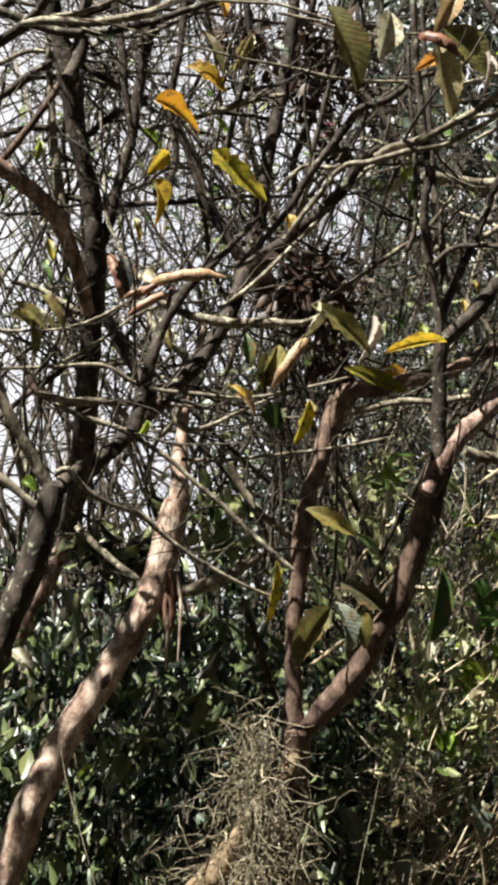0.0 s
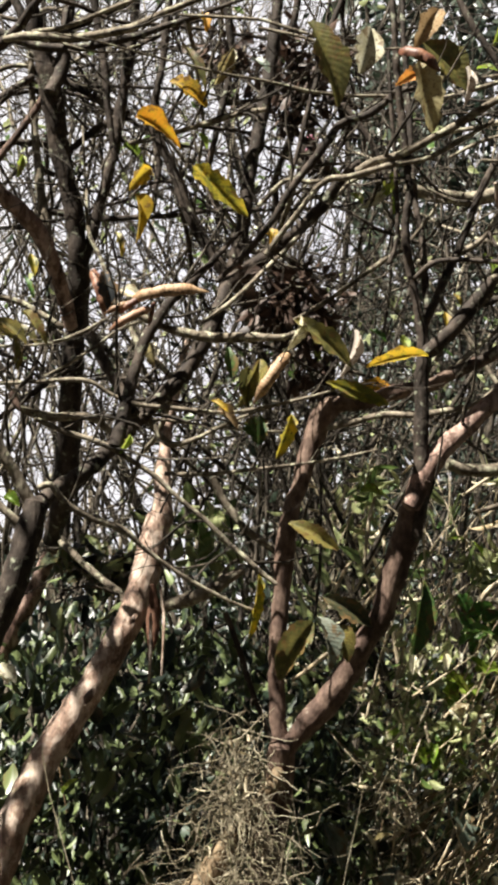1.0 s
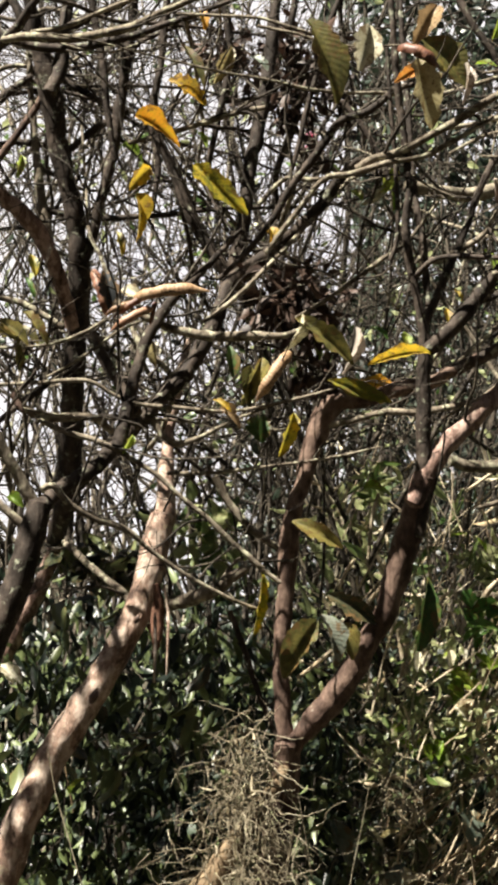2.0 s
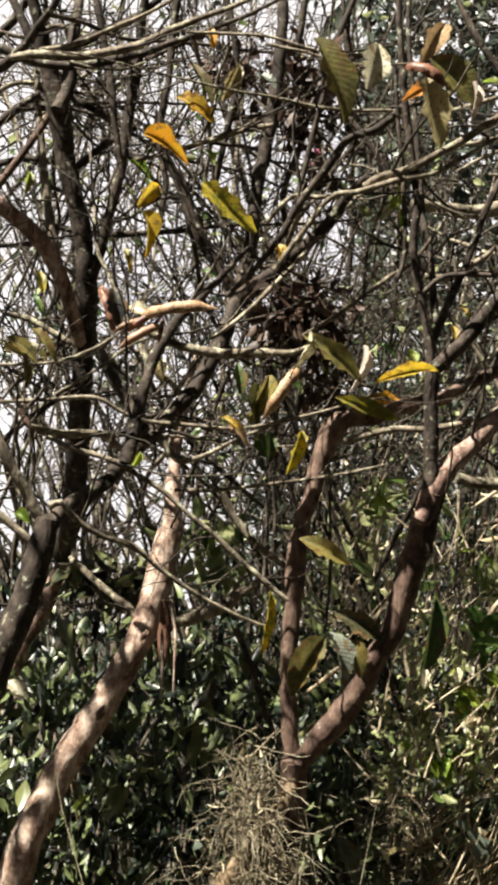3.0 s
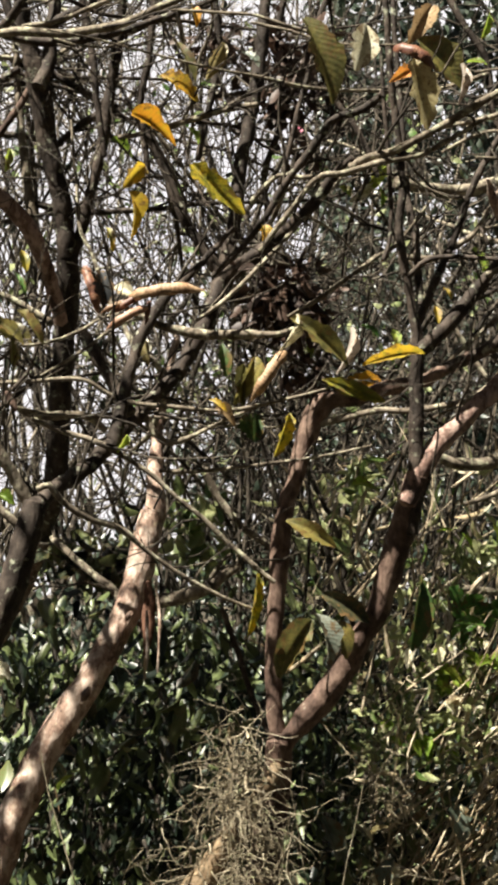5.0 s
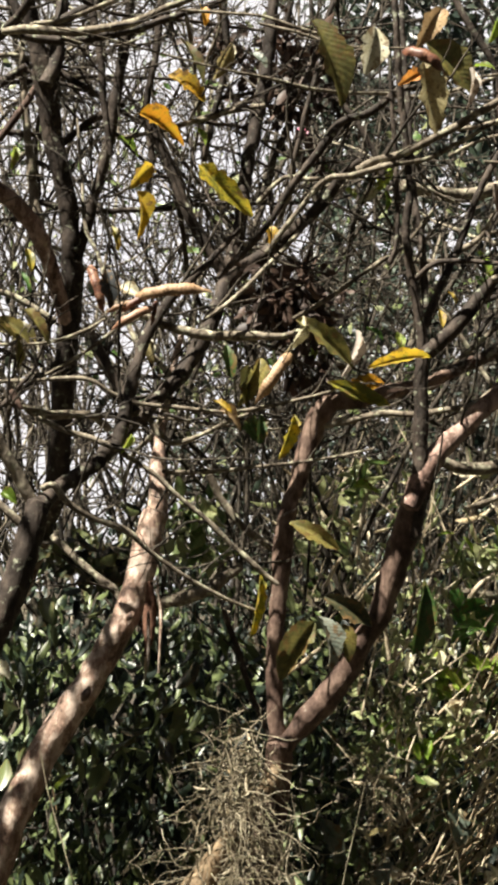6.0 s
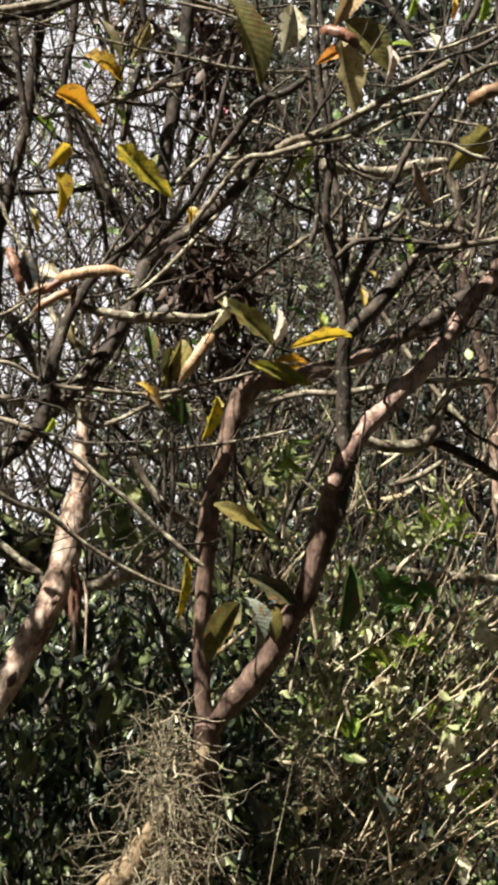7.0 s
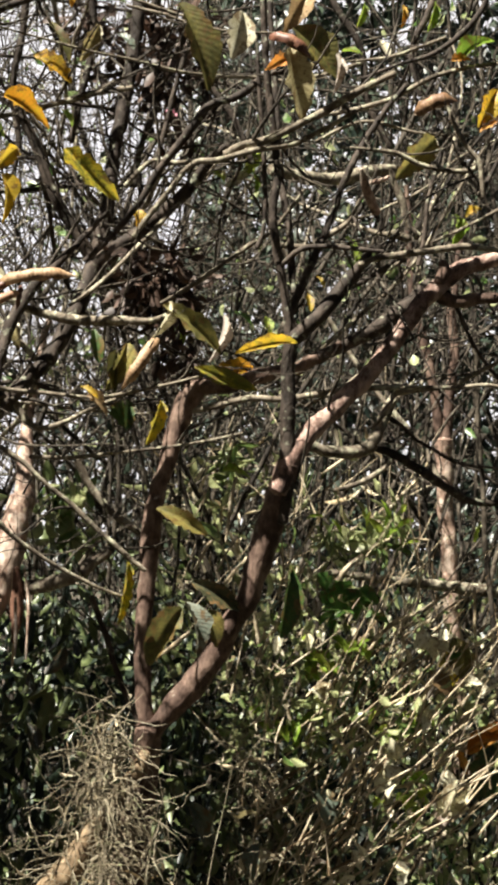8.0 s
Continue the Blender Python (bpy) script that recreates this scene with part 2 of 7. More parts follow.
def tube(geo, line, sides, rough=0.0):
    """A round stem along rows of x, y, z and radius, with uneven girth and closed ends."""
    xyz, radius = line[:, :3], line[:, 3]
    n = len(line)
    along = np.gradient(xyz, axis=0)
    along /= np.linalg.norm(along, axis=1)[:, None] + 1e-9
    side = np.cross(along, (0.31, 0.9, 0.17))
    side /= np.linalg.norm(side, axis=1)[:, None] + 1e-9
    other = np.cross(along, side)
    turn = np.arange(sides) * 2 * np.pi / sides
    girth = np.repeat(radius[:, None], sides, 1)
    if rough:
        for i in range(n):
            for k in range(sides):
                q = Vector(xyz[i] + radius[i] * (np.cos(turn[k]) * side[i] + np.sin(turn[k]) * other[i]))
                girth[i, k] *= 1 + rough * (noise.noise(q * 22) + 0.55 * noise.noise(q * 60) + 0.3 * noise.noise(q * 140))
    verts = xyz[:, None] + girth[..., None] * (np.cos(turn)[None, :, None] * side[:, None] + np.sin(turn)[None, :, None] * other[:, None])
    i, k = np.meshgrid(np.arange(n - 1), np.arange(sides), indexing="ij")
    j = (k + 1) % sides
    faces = np.stack([i * sides + k, i * sides + j, (i + 1) * sides + j, (i + 1) * sides + k], -1).reshape(-1, 4)
    geo.add(verts.reshape(-1, 3), faces)
    for ring, tip, flip in ((0, xyz[0] - along[0] * radius[0] * 0.5, True), (n - 1, xyz[-1] + along[-1] * radius[-1] * 0.6, False)):
        cap = np.vstack([verts[ring], tip])
        k = np.arange(sides)
        j = (k + 1) % sides
        tri = np.stack([j, k, 0 * k + sides] if flip else [k, j, 0 * k + sides], -1)
        geo.add(cap, tri)


def wander(rng, start, way, length, radius, steps, bend, lift=0.0):
    """A line that strays from its way, thinning towards its tip."""
    p, d, rows = np.array(start, float), np.array(way, float), []
    d /= np.linalg.norm(d)
    for s in range(steps + 1):
        rows.append((*p, radius * (1 - 0.7 * s / steps)))
        d = d + rng.normal(0, bend, 3) + (0, 0, lift)
        d /= np.linalg.norm(d)
        p = p + d * length / steps
    return np.array(rows)


def blade(rows=9, cols=5, fold=0.25, droop=0.25, wave=0.012, seed=0):
    """A leaf one metre long along x, with a point, a fold at the midrib, a droop and wavy side veins."""
    rng = np.random.default_rng(seed)
    phase = rng.uniform(0, 6)
    u, v = np.meshgrid(np.linspace(0, 1, rows), np.linspace(-1, 1, cols), indexing="ij")
    half = 0.5 * np.sin(np.pi * np.clip(u, 0.012, 0.988) ** 0.95) ** 0.6
    y = half * v * (1 + 0.05 * np.sin(9 * u + phase))
    z = fold * np.abs(y) - droop * (u - 0.15) ** 2 + wave * np.sin(u * 38 - 6 * np.abs(v) + phase) * np.abs(v) + 0.05 * y * np.sin(5 * u + phase)
    ragged = 1 + 0.14 * np.abs(v) ** 3 * rng.normal(0, 1, u.shape)
    twist = rng.uniform(-0.6, 0.6) * (u - 0.2) + rng.uniform(-0.3, 0.3)
    bow = rng.uniform(-0.10, 0.10) * np.sin(np.pi * u)
    y, z = ragged * y * np.cos(twist) - z * np.sin(twist) + bow, y * np.sin(twist) + z * np.cos(twist)
    verts = np.stack([u, y, z], -1).reshape(-1, 3)
    i, k = np.meshgrid(np.arange(rows - 1), np.arange(cols - 1), indexing="ij")
    a = i * cols + k
    faces = np.stack([a, a + cols, a + cols + 1, a + 1], -1).reshape(-1, 4)
    return verts, faces, np.stack([u - 0.22 * np.abs(v), v], -1).reshape(-1, 2)


def small_blade():
    """A leaf of six faces, one metre long, for crowds."""
    verts = np.array([(0, 0, 0), (0.3, 0.3, 0.09), (0.3, 0, 0), (0.3, -0.3, 0.09), (0.68, 0.25, 0.04), (0.68, 0, -0.04), (0.68, -0.25, 0.04), (1, 0, -0.14)])
    faces = [(0, 2, 1, 1), (0, 3, 2, 2), (1, 2, 5, 4), (2, 3, 6, 5), (4, 5, 7, 7), (5, 6, 7, 7)]
    return verts, faces


def crowd(rng, geo, places, ways, sizes, width=0.75, roll=3.14):
    """Many small leaves at once: at places, pointing along ways."""
    shape, quads = small_blade()
    places, ways, sizes = np.asarray(places), np.asarray(ways, float), np.asarray(sizes)
    n = len(places)
    x = ways / (np.linalg.norm(ways, axis=1)[:, None] + 1e-9)
    side = np.cross(x, rng.normal(0, 1, (n, 3)) * roll + (-0.3, -0.6, 0.75))
    side /= np.linalg.norm(side, axis=1)[:, None] + 1e-9
    up = np.cross(x, side)
    local = shape[None] * sizes[:, None, None] * np.array((1, width, 1))
    local = local * (1 + rng.normal(0, 0.12, (n, 1, 3)))
    verts = places[:, None] + local[..., 0:1] * x[:, None] + local[..., 1:2] * side[:, None] + local[..., 2:3] * up[:, None]
    base = np.arange(n)[:, None] * len(shape)
    geo.verts.append(verts.reshape(-1, 3))
    geo.uv.append(np.zeros((n * len(shape), 2)))
    for quad in quads:
        short = list(dict.fromkeys(quad))
        geo.faces.append(base + np.array(short)[None] + geo.count)
    geo.count += n * len(shape)


# ---- ground ----
def lay_ground():
    edges = np.concatenate([-np.geomspace(900, 14, 14), np.linspace(-12, 16, 71), np.geomspace(18, 900, 14)])
    x, y = np.meshgrid(edges, edges, indexing="ij")
    z = np.array([0.10 * noise.noise(Vector((a * 0.5, b * 0.5, 0))) + 0.03 * noise.noise(Vector((a * 2.1, b * 2.1, 3))) for a, b in zip(x.ravel(), y.ravel())])
    n = len(edges)
    i, k = np.meshgrid(np.arange(n - 1), np.arange(n - 1), indexing="ij")
    a = i * n + k
    geo = Geo()
    geo.add(np.stack([x.ravel(), y.ravel(), z - 0.05], -1), np.stack([a, a + n, a + n + 1, a + 1], -1).reshape(-1, 4))
    tagged(part("ground", geo, "soil"), "dark leaf-strewn soil under the thicket", "ground", kind="structure")


lay_ground()


def hazy_distance():
    """The white, sunlit haze low in the sky beyond the thicket."""
    mat, tree, bsdf, out = shader("bright_haze")
    glow = tree.nodes.new("ShaderNodeEmission")
    cloud = noise_tex(tree, 0.03, 3)
    tree.links.new(ramp(tree, cloud.outputs["Fac"], [(0.3, (0.93, 0.91, 1.0)), (0.7, (1.0, 0.965, 0.98))]), glow.inputs["Color"])
    glow.inputs["Strength"].default_value = 0.34
    tree.links.new(glow.outputs[0], out.inputs["Surface"])
    MATS["haze"] = mat
    geo = Geo()
    turn = np.radians(np.linspace(50, 130, 17))
    rows = [np.stack([90 * np.cos(turn), 90 * np.sin(turn), 0 * turn + z], -1) for z in (-4, 20, 45)]
    i, k = np.meshgrid(np.arange(2), np.arange(16), indexing="ij")
    a = i * 17 + k
    geo.add(np.concatenate(rows), np.stack([a, a + 1, a + 18, a + 17], -1).reshape(-1, 4))
    tagged(part("backdrop", geo, "haze"), "white hazy sky beyond the thicket", "sky", kind="structure")


hazy_distance()

# ---- the guava trees in front ----
ROOTS = {
    "A": thing("guava_tree", (-0.02, 3.33, 0), "forked guava tree with reddish peeling bark and turning leaves", "tree", "guava trees"),
    "B": thing("guava_tree", (-0.75, 3.1, 0), "leaning guava trunk with pale peeling sunlit bark", "tree", "guava trees"),
    "C": thing("guava_tree", (-0.74, 3.0, 0), "forked guava tree with shade-darkened bark, lichen-covered twigs and yellow leaves", "tree", "guava trees"),
    "D": thing("guava_tree", (-1.18, 3.87, 0), "upright grey-barked guava tree with crossing limbs, shade painted into its bark", "tree", "guava trees"),
    "E": thing("dry_undergrowth", (0.5, 3.7, 0), "tangled dry straw-coloured stalks with green and bleached leaves", "undergrowth"),
    "F": thing("fallen_pole", (0.6, 4.08, 1.5), "weathered grey pole lying across the scrub", "pole"),
    "G": thing("background_tree", (0.98, 4.7, 0), "slender pale-barked tree standing behind the thicket", "tree"),
}
LINES = {key: [] for key in ROOTS}


def grow(key, name, material, points):
    """One stem of a tree, as a part of its own."""
    root = ROOTS[key]
    thick = max(p[3] for p in points)
    line = spline(points, max(0.010, min(thick * 0.55, 0.02)))
    rng = np.random.default_rng(int(abs(points[0][0]) * 7919 + abs(points[-1][2]) * 104729))
    stray = np.cumsum(rng.normal(0, 1, (len(line), 3)), axis=0)
    stray -= np.linspace(0, 1, len(line))[:, None] * stray[-1]
    line[:, :3] += stray * min(0.0012, thick * 0.05)
    geo = Geo()
    tube(geo, line, 16 if thick > 0.015 else 10 if thick > 0.006 else 7, 0.16 if thick > 0.006 else 0.2)
    part(name, geo, material, root, origin=root.location)
    LINES[key].append(line)


BLADES = [blade(15, 7, 0.32 + 0.06 * k, 0.15 + 0.07 * k, 0.005, k) for k in range(8)]


def leaf(key, material, base, tip, width, roll, curl):
    """One large leaf, from its stalk end to its point."""
    root = ROOTS[key]
    base, tip = Vector(base), Vector(tip)
    x = tip - base
    length = x.length
    x.normalize()
    toward = Vector((-0.25, -0.7, 0.65) if key == "E" else (0.1, -1, 0.35)).normalized()
    side = x.cross(toward).normalized()
    up = side.cross(x)
    side, up = side * math.cos(roll) + up * math.sin(roll), up * math.cos(roll) - side * math.sin(roll)
    verts, faces, uv = BLADES[int(curl * 37 + length * 9000) % 8]
    scaled = verts * np.array((length, width, length))
    placed = np.array(base) + scaled @ np.array([x, side, up])
    geo = Geo()
    geo.add(placed, faces, uv)
    part("leaf", geo, material, root, origin=root.location)


def rolled(key, material, base, tip, radius):
    """A dead leaf that has rolled itself up along its length."""
    root = ROOTS[key]
    base, tip = np.array(base), np.array(tip)
    x = (tip - base) / np.linalg.norm(tip - base)
    side = np.cross(x, (0.2, -1, 0.3))
    side /= np.linalg.norm(side)
    up = np.cross(side, x)
    u = np.linspace(0, 1, 15)
    w = np.linspace(0, 1, 14)
    u2, w2 = np.meshgrid(u, w, indexing="ij")
    girth = radius * np.interp(u2, [0, 0.12, 0.45, 0.8, 1], [0.35, 0.8, 1.0, 0.75, 0.08]) * (1 + 0.07 * np.sin(u2 * 43 + 2 * w2) + 0.12 * np.sin(u2 * 10 + 3 * w2) + 0.09 * np.sin(u2 * 21 - 5 * w2))
    turn = w2 * 8.6 + 0.8 * u2
    spiral = girth * (1 - 0.45 * w2)
    bow = radius * 1.3 * np.sin(u2 * 3.1)
    length = np.linalg.norm(tip - base)
    verts = base + (u2 * length)[..., None] * x + (spiral * np.cos(turn))[..., None] * side + (spiral * np.sin(turn) + bow)[..., None] * up
    i, k = np.meshgrid(np.arange(14), np.arange(13), indexing="ij")
    a = i * 14 + k
    geo = Geo()
    geo.add(verts.reshape(-1, 3), np.stack([a, a + 14, a + 15, a + 1], -1).reshape(-1, 4), np.stack([u2 * 1.3, w2], -1).reshape(-1, 2))
    part("curled_leaf", geo, material, root, origin=root.location)


grow('A', 'trunk', 'bark', [(-0.030, 3.320, 0.691, 0.0455), (-0.024, 3.310, 0.874, 0.0400), (-0.001, 3.300, 1.036, 0.0348), (0.020, 3.290, 1.152, 0.0309), (0.026, 3.280, 1.233, 0.0284), (0.027, 3.270, 1.274, 0.0259)])
grow('A', 'low_stem', 'brownstalk', [(-0.262, 3.180, 0.745, 0.0343), (-0.193, 3.190, 0.922, 0.0310), (-0.115, 3.204, 1.025, 0.0270), (-0.050, 3.216, 1.118, 0.0200), (0.003, 3.238, 1.185, 0.0150), (0.023, 3.250, 1.225, 0.0120)])
grow('A', 'limb', 'bark', [(0.025, 3.280, 1.250, 0.0177), (0.015, 3.285, 1.335, 0.0171), (0.012, 3.290, 1.428, 0.0165), (0.014, 3.295, 1.521, 0.0177), (0.017, 3.300, 1.615, 0.0189), (0.023, 3.305, 1.691, 0.0213), (0.038, 3.310, 1.757, 0.0178), (0.055, 3.315, 1.823, 0.0179), (0.077, 3.320, 1.902, 0.0227), (0.100, 3.325, 1.954, 0.0252), (0.126, 3.330, 1.989, 0.0217)])
grow('A', 'branch', 'bark', [(0.115, 3.330, 1.979, 0.0214), (0.149, 3.327, 1.989, 0.0187), (0.188, 3.324, 1.989, 0.0168), (0.242, 3.321, 2.009, 0.0168), (0.327, 3.318, 2.028, 0.0149), (0.381, 3.315, 2.055, 0.0138), (0.429, 3.312, 2.080, 0.0132)])
# Outer half of the same branch, in the shade-darkened bark.
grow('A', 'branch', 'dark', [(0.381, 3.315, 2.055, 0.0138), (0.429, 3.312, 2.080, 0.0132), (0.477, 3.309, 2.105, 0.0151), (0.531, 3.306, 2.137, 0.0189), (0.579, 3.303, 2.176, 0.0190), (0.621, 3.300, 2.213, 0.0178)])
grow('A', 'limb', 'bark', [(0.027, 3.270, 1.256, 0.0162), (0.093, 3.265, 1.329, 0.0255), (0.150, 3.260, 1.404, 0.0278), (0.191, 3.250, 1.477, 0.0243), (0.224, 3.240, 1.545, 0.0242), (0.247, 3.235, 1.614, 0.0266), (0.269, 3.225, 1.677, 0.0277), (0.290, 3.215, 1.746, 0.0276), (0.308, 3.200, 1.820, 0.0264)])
# Continues the limb above; its sunlit look is in the lighter bark.
grow('A', 'limb', 'litpink', [(0.280, 3.190, 1.760, 0.0216), (0.311, 3.199, 1.827, 0.0240), (0.345, 3.208, 1.875, 0.0226), (0.381, 3.217, 1.914, 0.0205), (0.435, 3.227, 1.969, 0.0195), (0.486, 3.236, 2.027, 0.0181), (0.535, 3.245, 2.088, 0.0175), (0.585, 3.254, 2.157, 0.0180), (0.623, 3.263, 2.199, 0.0181), (0.665, 3.272, 2.234, 0.0183), (0.716, 3.282, 2.259, 0.0167), (0.785, 3.291, 2.277, 0.0144), (0.875, 3.300, 2.306, 0.0130)])
grow('A', 'branch', 'bark', [(0.619, 3.280, 2.189, 0.0146), (0.659, 3.272, 2.174, 0.0146), (0.706, 3.265, 2.177, 0.0122), (0.765, 3.257, 2.182, 0.0110), (0.849, 3.250, 2.193, 0.0098)])
grow('A', 'branch', 'bark', [(0.625, 3.250, 2.211, 0.0121), (0.637, 3.250, 2.236, 0.0133), (0.632, 3.250, 2.255, 0.0097)])
grow('A', 'branch', 'dark', [(0.294, 3.200, 1.698, 0.0127), (0.300, 3.200, 1.779, 0.0167), (0.302, 3.200, 1.871, 0.0157), (0.303, 3.200, 1.963, 0.0148), (0.303, 3.200, 2.033, 0.0153), (0.311, 3.200, 2.080, 0.0149)])
grow('A', 'branch', 'dark', [(0.311, 3.200, 2.073, 0.0152), (0.294, 3.194, 2.149, 0.0105), (0.272, 3.189, 2.253, 0.0094), (0.263, 3.183, 2.334, 0.0088), (0.270, 3.177, 2.427, 0.0077), (0.258, 3.171, 2.544, 0.0078), (0.247, 3.166, 2.637, 0.0072), (0.233, 3.160, 2.803, 0.0067), (0.233, 3.166, 2.922, 0.0054), (0.239, 3.180, 3.102, 0.0034)])
grow('A', 'branch', 'dark', [(0.312, 3.190, 2.076, 0.0151), (0.358, 3.184, 2.116, 0.0163), (0.401, 3.178, 2.168, 0.0152), (0.437, 3.172, 2.217, 0.0117), (0.457, 3.166, 2.242, 0.0088), (0.472, 3.160, 2.265, 0.0053)])
grow('A', 'branch', 'lichen', [(0.442, 3.160, 2.227, 0.0064), (0.476, 3.160, 2.242, 0.0064), (0.523, 3.160, 2.249, 0.0070), (0.587, 3.160, 2.259, 0.0071), (0.658, 3.160, 2.272, 0.0071), (0.694, 3.160, 2.269, 0.0059), (0.753, 3.160, 2.261, 0.0054), (0.812, 3.160, 2.260, 0.0048)])
grow('A', 'branch', 'dark', [(0.305, 3.220, 2.127, 0.0100), (0.339, 3.231, 2.207, 0.0089), (0.378, 3.243, 2.294, 0.0084), (0.400, 3.254, 2.357, 0.0078), (0.437, 3.266, 2.451, 0.0073), (0.475, 3.277, 2.522, 0.0074), (0.525, 3.289, 2.601, 0.0062), (0.564, 3.300, 2.648, 0.0050)])
grow('A', 'branch', 'dark', [(0.316, 3.240, 2.178, 0.0077), (0.310, 3.252, 2.287, 0.0084), (0.293, 3.264, 2.410, 0.0079), (0.282, 3.276, 2.546, 0.0074), (0.277, 3.288, 2.659, 0.0068), (0.266, 3.300, 2.798, 0.0063), (0.267, 3.320, 2.917, 0.0050), (0.274, 3.354, 3.096, 0.0032)])
grow('A', 'branch', 'dark', [(0.284, 3.160, 2.223, 0.0058), (0.328, 3.140, 2.255, 0.0052), (0.394, 3.120, 2.255, 0.0052), (0.483, 3.100, 2.245, 0.0040)])
grow('A', 'branch', 'lichen', [(0.378, 3.450, 1.872, 0.0125), (0.419, 3.457, 1.864, 0.0132), (0.471, 3.464, 1.864, 0.0145), (0.517, 3.471, 1.875, 0.0152), (0.537, 3.479, 1.912, 0.0133), (0.553, 3.486, 1.949, 0.0128), (0.567, 3.493, 1.977, 0.0115), (0.583, 3.500, 1.996, 0.0116)])
grow('A', 'branch', 'lichen', [(0.561, 3.400, 1.989, 0.0087), (0.601, 3.380, 1.993, 0.0062), (0.666, 3.360, 2.001, 0.0056), (0.711, 3.340, 2.021, 0.0050), (0.774, 3.320, 2.054, 0.0043), (0.825, 3.300, 2.077, 0.0037)])
grow('A', 'branch', 'dark', [(0.512, 3.500, 1.880, 0.0108), (0.582, 3.517, 1.860, 0.0103), (0.644, 3.533, 1.827, 0.0110), (0.713, 3.550, 1.785, 0.0111), (0.762, 3.567, 1.761, 0.0092), (0.833, 3.583, 1.756, 0.0073), (0.917, 3.600, 1.763, 0.0060)])
grow('A', 'branch', 'lichen', [(0.514, 3.420, 1.910, 0.0044), (0.577, 3.420, 1.986, 0.0038), (0.640, 3.420, 2.050, 0.0032)])
grow('A', 'branch', 'pale', [(0.455, 3.220, 2.441, 0.0036), (0.469, 3.247, 2.405, 0.0103), (0.483, 3.273, 2.387, 0.0110), (0.500, 3.300, 2.365, 0.0098)])
grow('A', 'branch', 'pale', [(0.501, 3.400, 2.453, 0.0057), (0.533, 3.400, 2.463, 0.0051), (0.545, 3.400, 2.471, 0.0025)])
grow('A', 'branch', 'lichen', [(0.551, 3.420, 2.491, 0.0045), (0.561, 3.420, 2.453, 0.0083), (0.577, 3.420, 2.415, 0.0090), (0.590, 3.420, 2.371, 0.0083), (0.619, 3.420, 2.334, 0.0096), (0.654, 3.420, 2.313, 0.0089)])
grow('A', 'branch', 'lichen', [(0.546, 3.400, 2.345, 0.0063), (0.566, 3.400, 2.339, 0.0089), (0.586, 3.400, 2.331, 0.0076)])
grow('A', 'branch', 'lichen', [(0.413, 3.100, 2.455, 0.0029), (0.507, 3.110, 2.449, 0.0047), (0.561, 3.120, 2.428, 0.0053), (0.628, 3.130, 2.420, 0.0053), (0.674, 3.140, 2.427, 0.0054), (0.688, 3.150, 2.443, 0.0060)])
grow('A', 'branch', 'lichen', [(0.611, 3.100, 2.551, 0.0035), (0.628, 3.100, 2.505, 0.0047), (0.656, 3.100, 2.459, 0.0053), (0.679, 3.100, 2.429, 0.0055), (0.685, 3.100, 2.361, 0.0055)])
grow('A', 'branch', 'dark', [(0.684, 3.120, 2.366, 0.0059), (0.719, 3.120, 2.437, 0.0053), (0.754, 3.120, 2.497, 0.0048)])
grow('A', 'branch', 'lichen', [(0.440, 3.300, 2.694, 0.0031), (0.526, 3.300, 2.707, 0.0038), (0.588, 3.300, 2.730, 0.0038), (0.650, 3.300, 2.756, 0.0032)])
grow('A', 'branch', 'dark', [(0.458, 3.250, 2.642, 0.0037), (0.530, 3.250, 2.673, 0.0043), (0.615, 3.250, 2.703, 0.0056), (0.670, 3.250, 2.746, 0.0063), (0.713, 3.250, 2.799, 0.0063), (0.737, 3.250, 2.849, 0.0057), (0.799, 3.260, 2.957, 0.0046), (0.888, 3.280, 3.121, 0.0029)])
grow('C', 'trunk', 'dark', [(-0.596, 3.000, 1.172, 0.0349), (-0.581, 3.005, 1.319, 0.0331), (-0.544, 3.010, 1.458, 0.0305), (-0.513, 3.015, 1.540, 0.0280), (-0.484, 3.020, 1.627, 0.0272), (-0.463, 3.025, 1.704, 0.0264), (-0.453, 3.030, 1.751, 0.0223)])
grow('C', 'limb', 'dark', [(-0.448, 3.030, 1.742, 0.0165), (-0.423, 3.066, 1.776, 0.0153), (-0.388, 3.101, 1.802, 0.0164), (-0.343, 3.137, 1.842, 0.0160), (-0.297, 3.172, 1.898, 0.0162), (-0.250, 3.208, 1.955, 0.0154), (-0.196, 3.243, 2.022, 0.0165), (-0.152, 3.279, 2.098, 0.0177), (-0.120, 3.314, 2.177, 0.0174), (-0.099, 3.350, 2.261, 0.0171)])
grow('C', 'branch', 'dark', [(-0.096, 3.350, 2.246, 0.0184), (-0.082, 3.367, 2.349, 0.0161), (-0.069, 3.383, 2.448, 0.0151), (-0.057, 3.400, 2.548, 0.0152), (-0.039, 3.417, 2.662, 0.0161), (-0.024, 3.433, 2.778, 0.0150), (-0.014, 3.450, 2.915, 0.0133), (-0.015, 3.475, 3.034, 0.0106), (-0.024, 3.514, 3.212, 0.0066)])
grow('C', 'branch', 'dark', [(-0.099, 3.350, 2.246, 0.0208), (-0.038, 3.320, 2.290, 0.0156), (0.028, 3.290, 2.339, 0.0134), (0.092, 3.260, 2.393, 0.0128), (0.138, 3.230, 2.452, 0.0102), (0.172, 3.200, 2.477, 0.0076)])
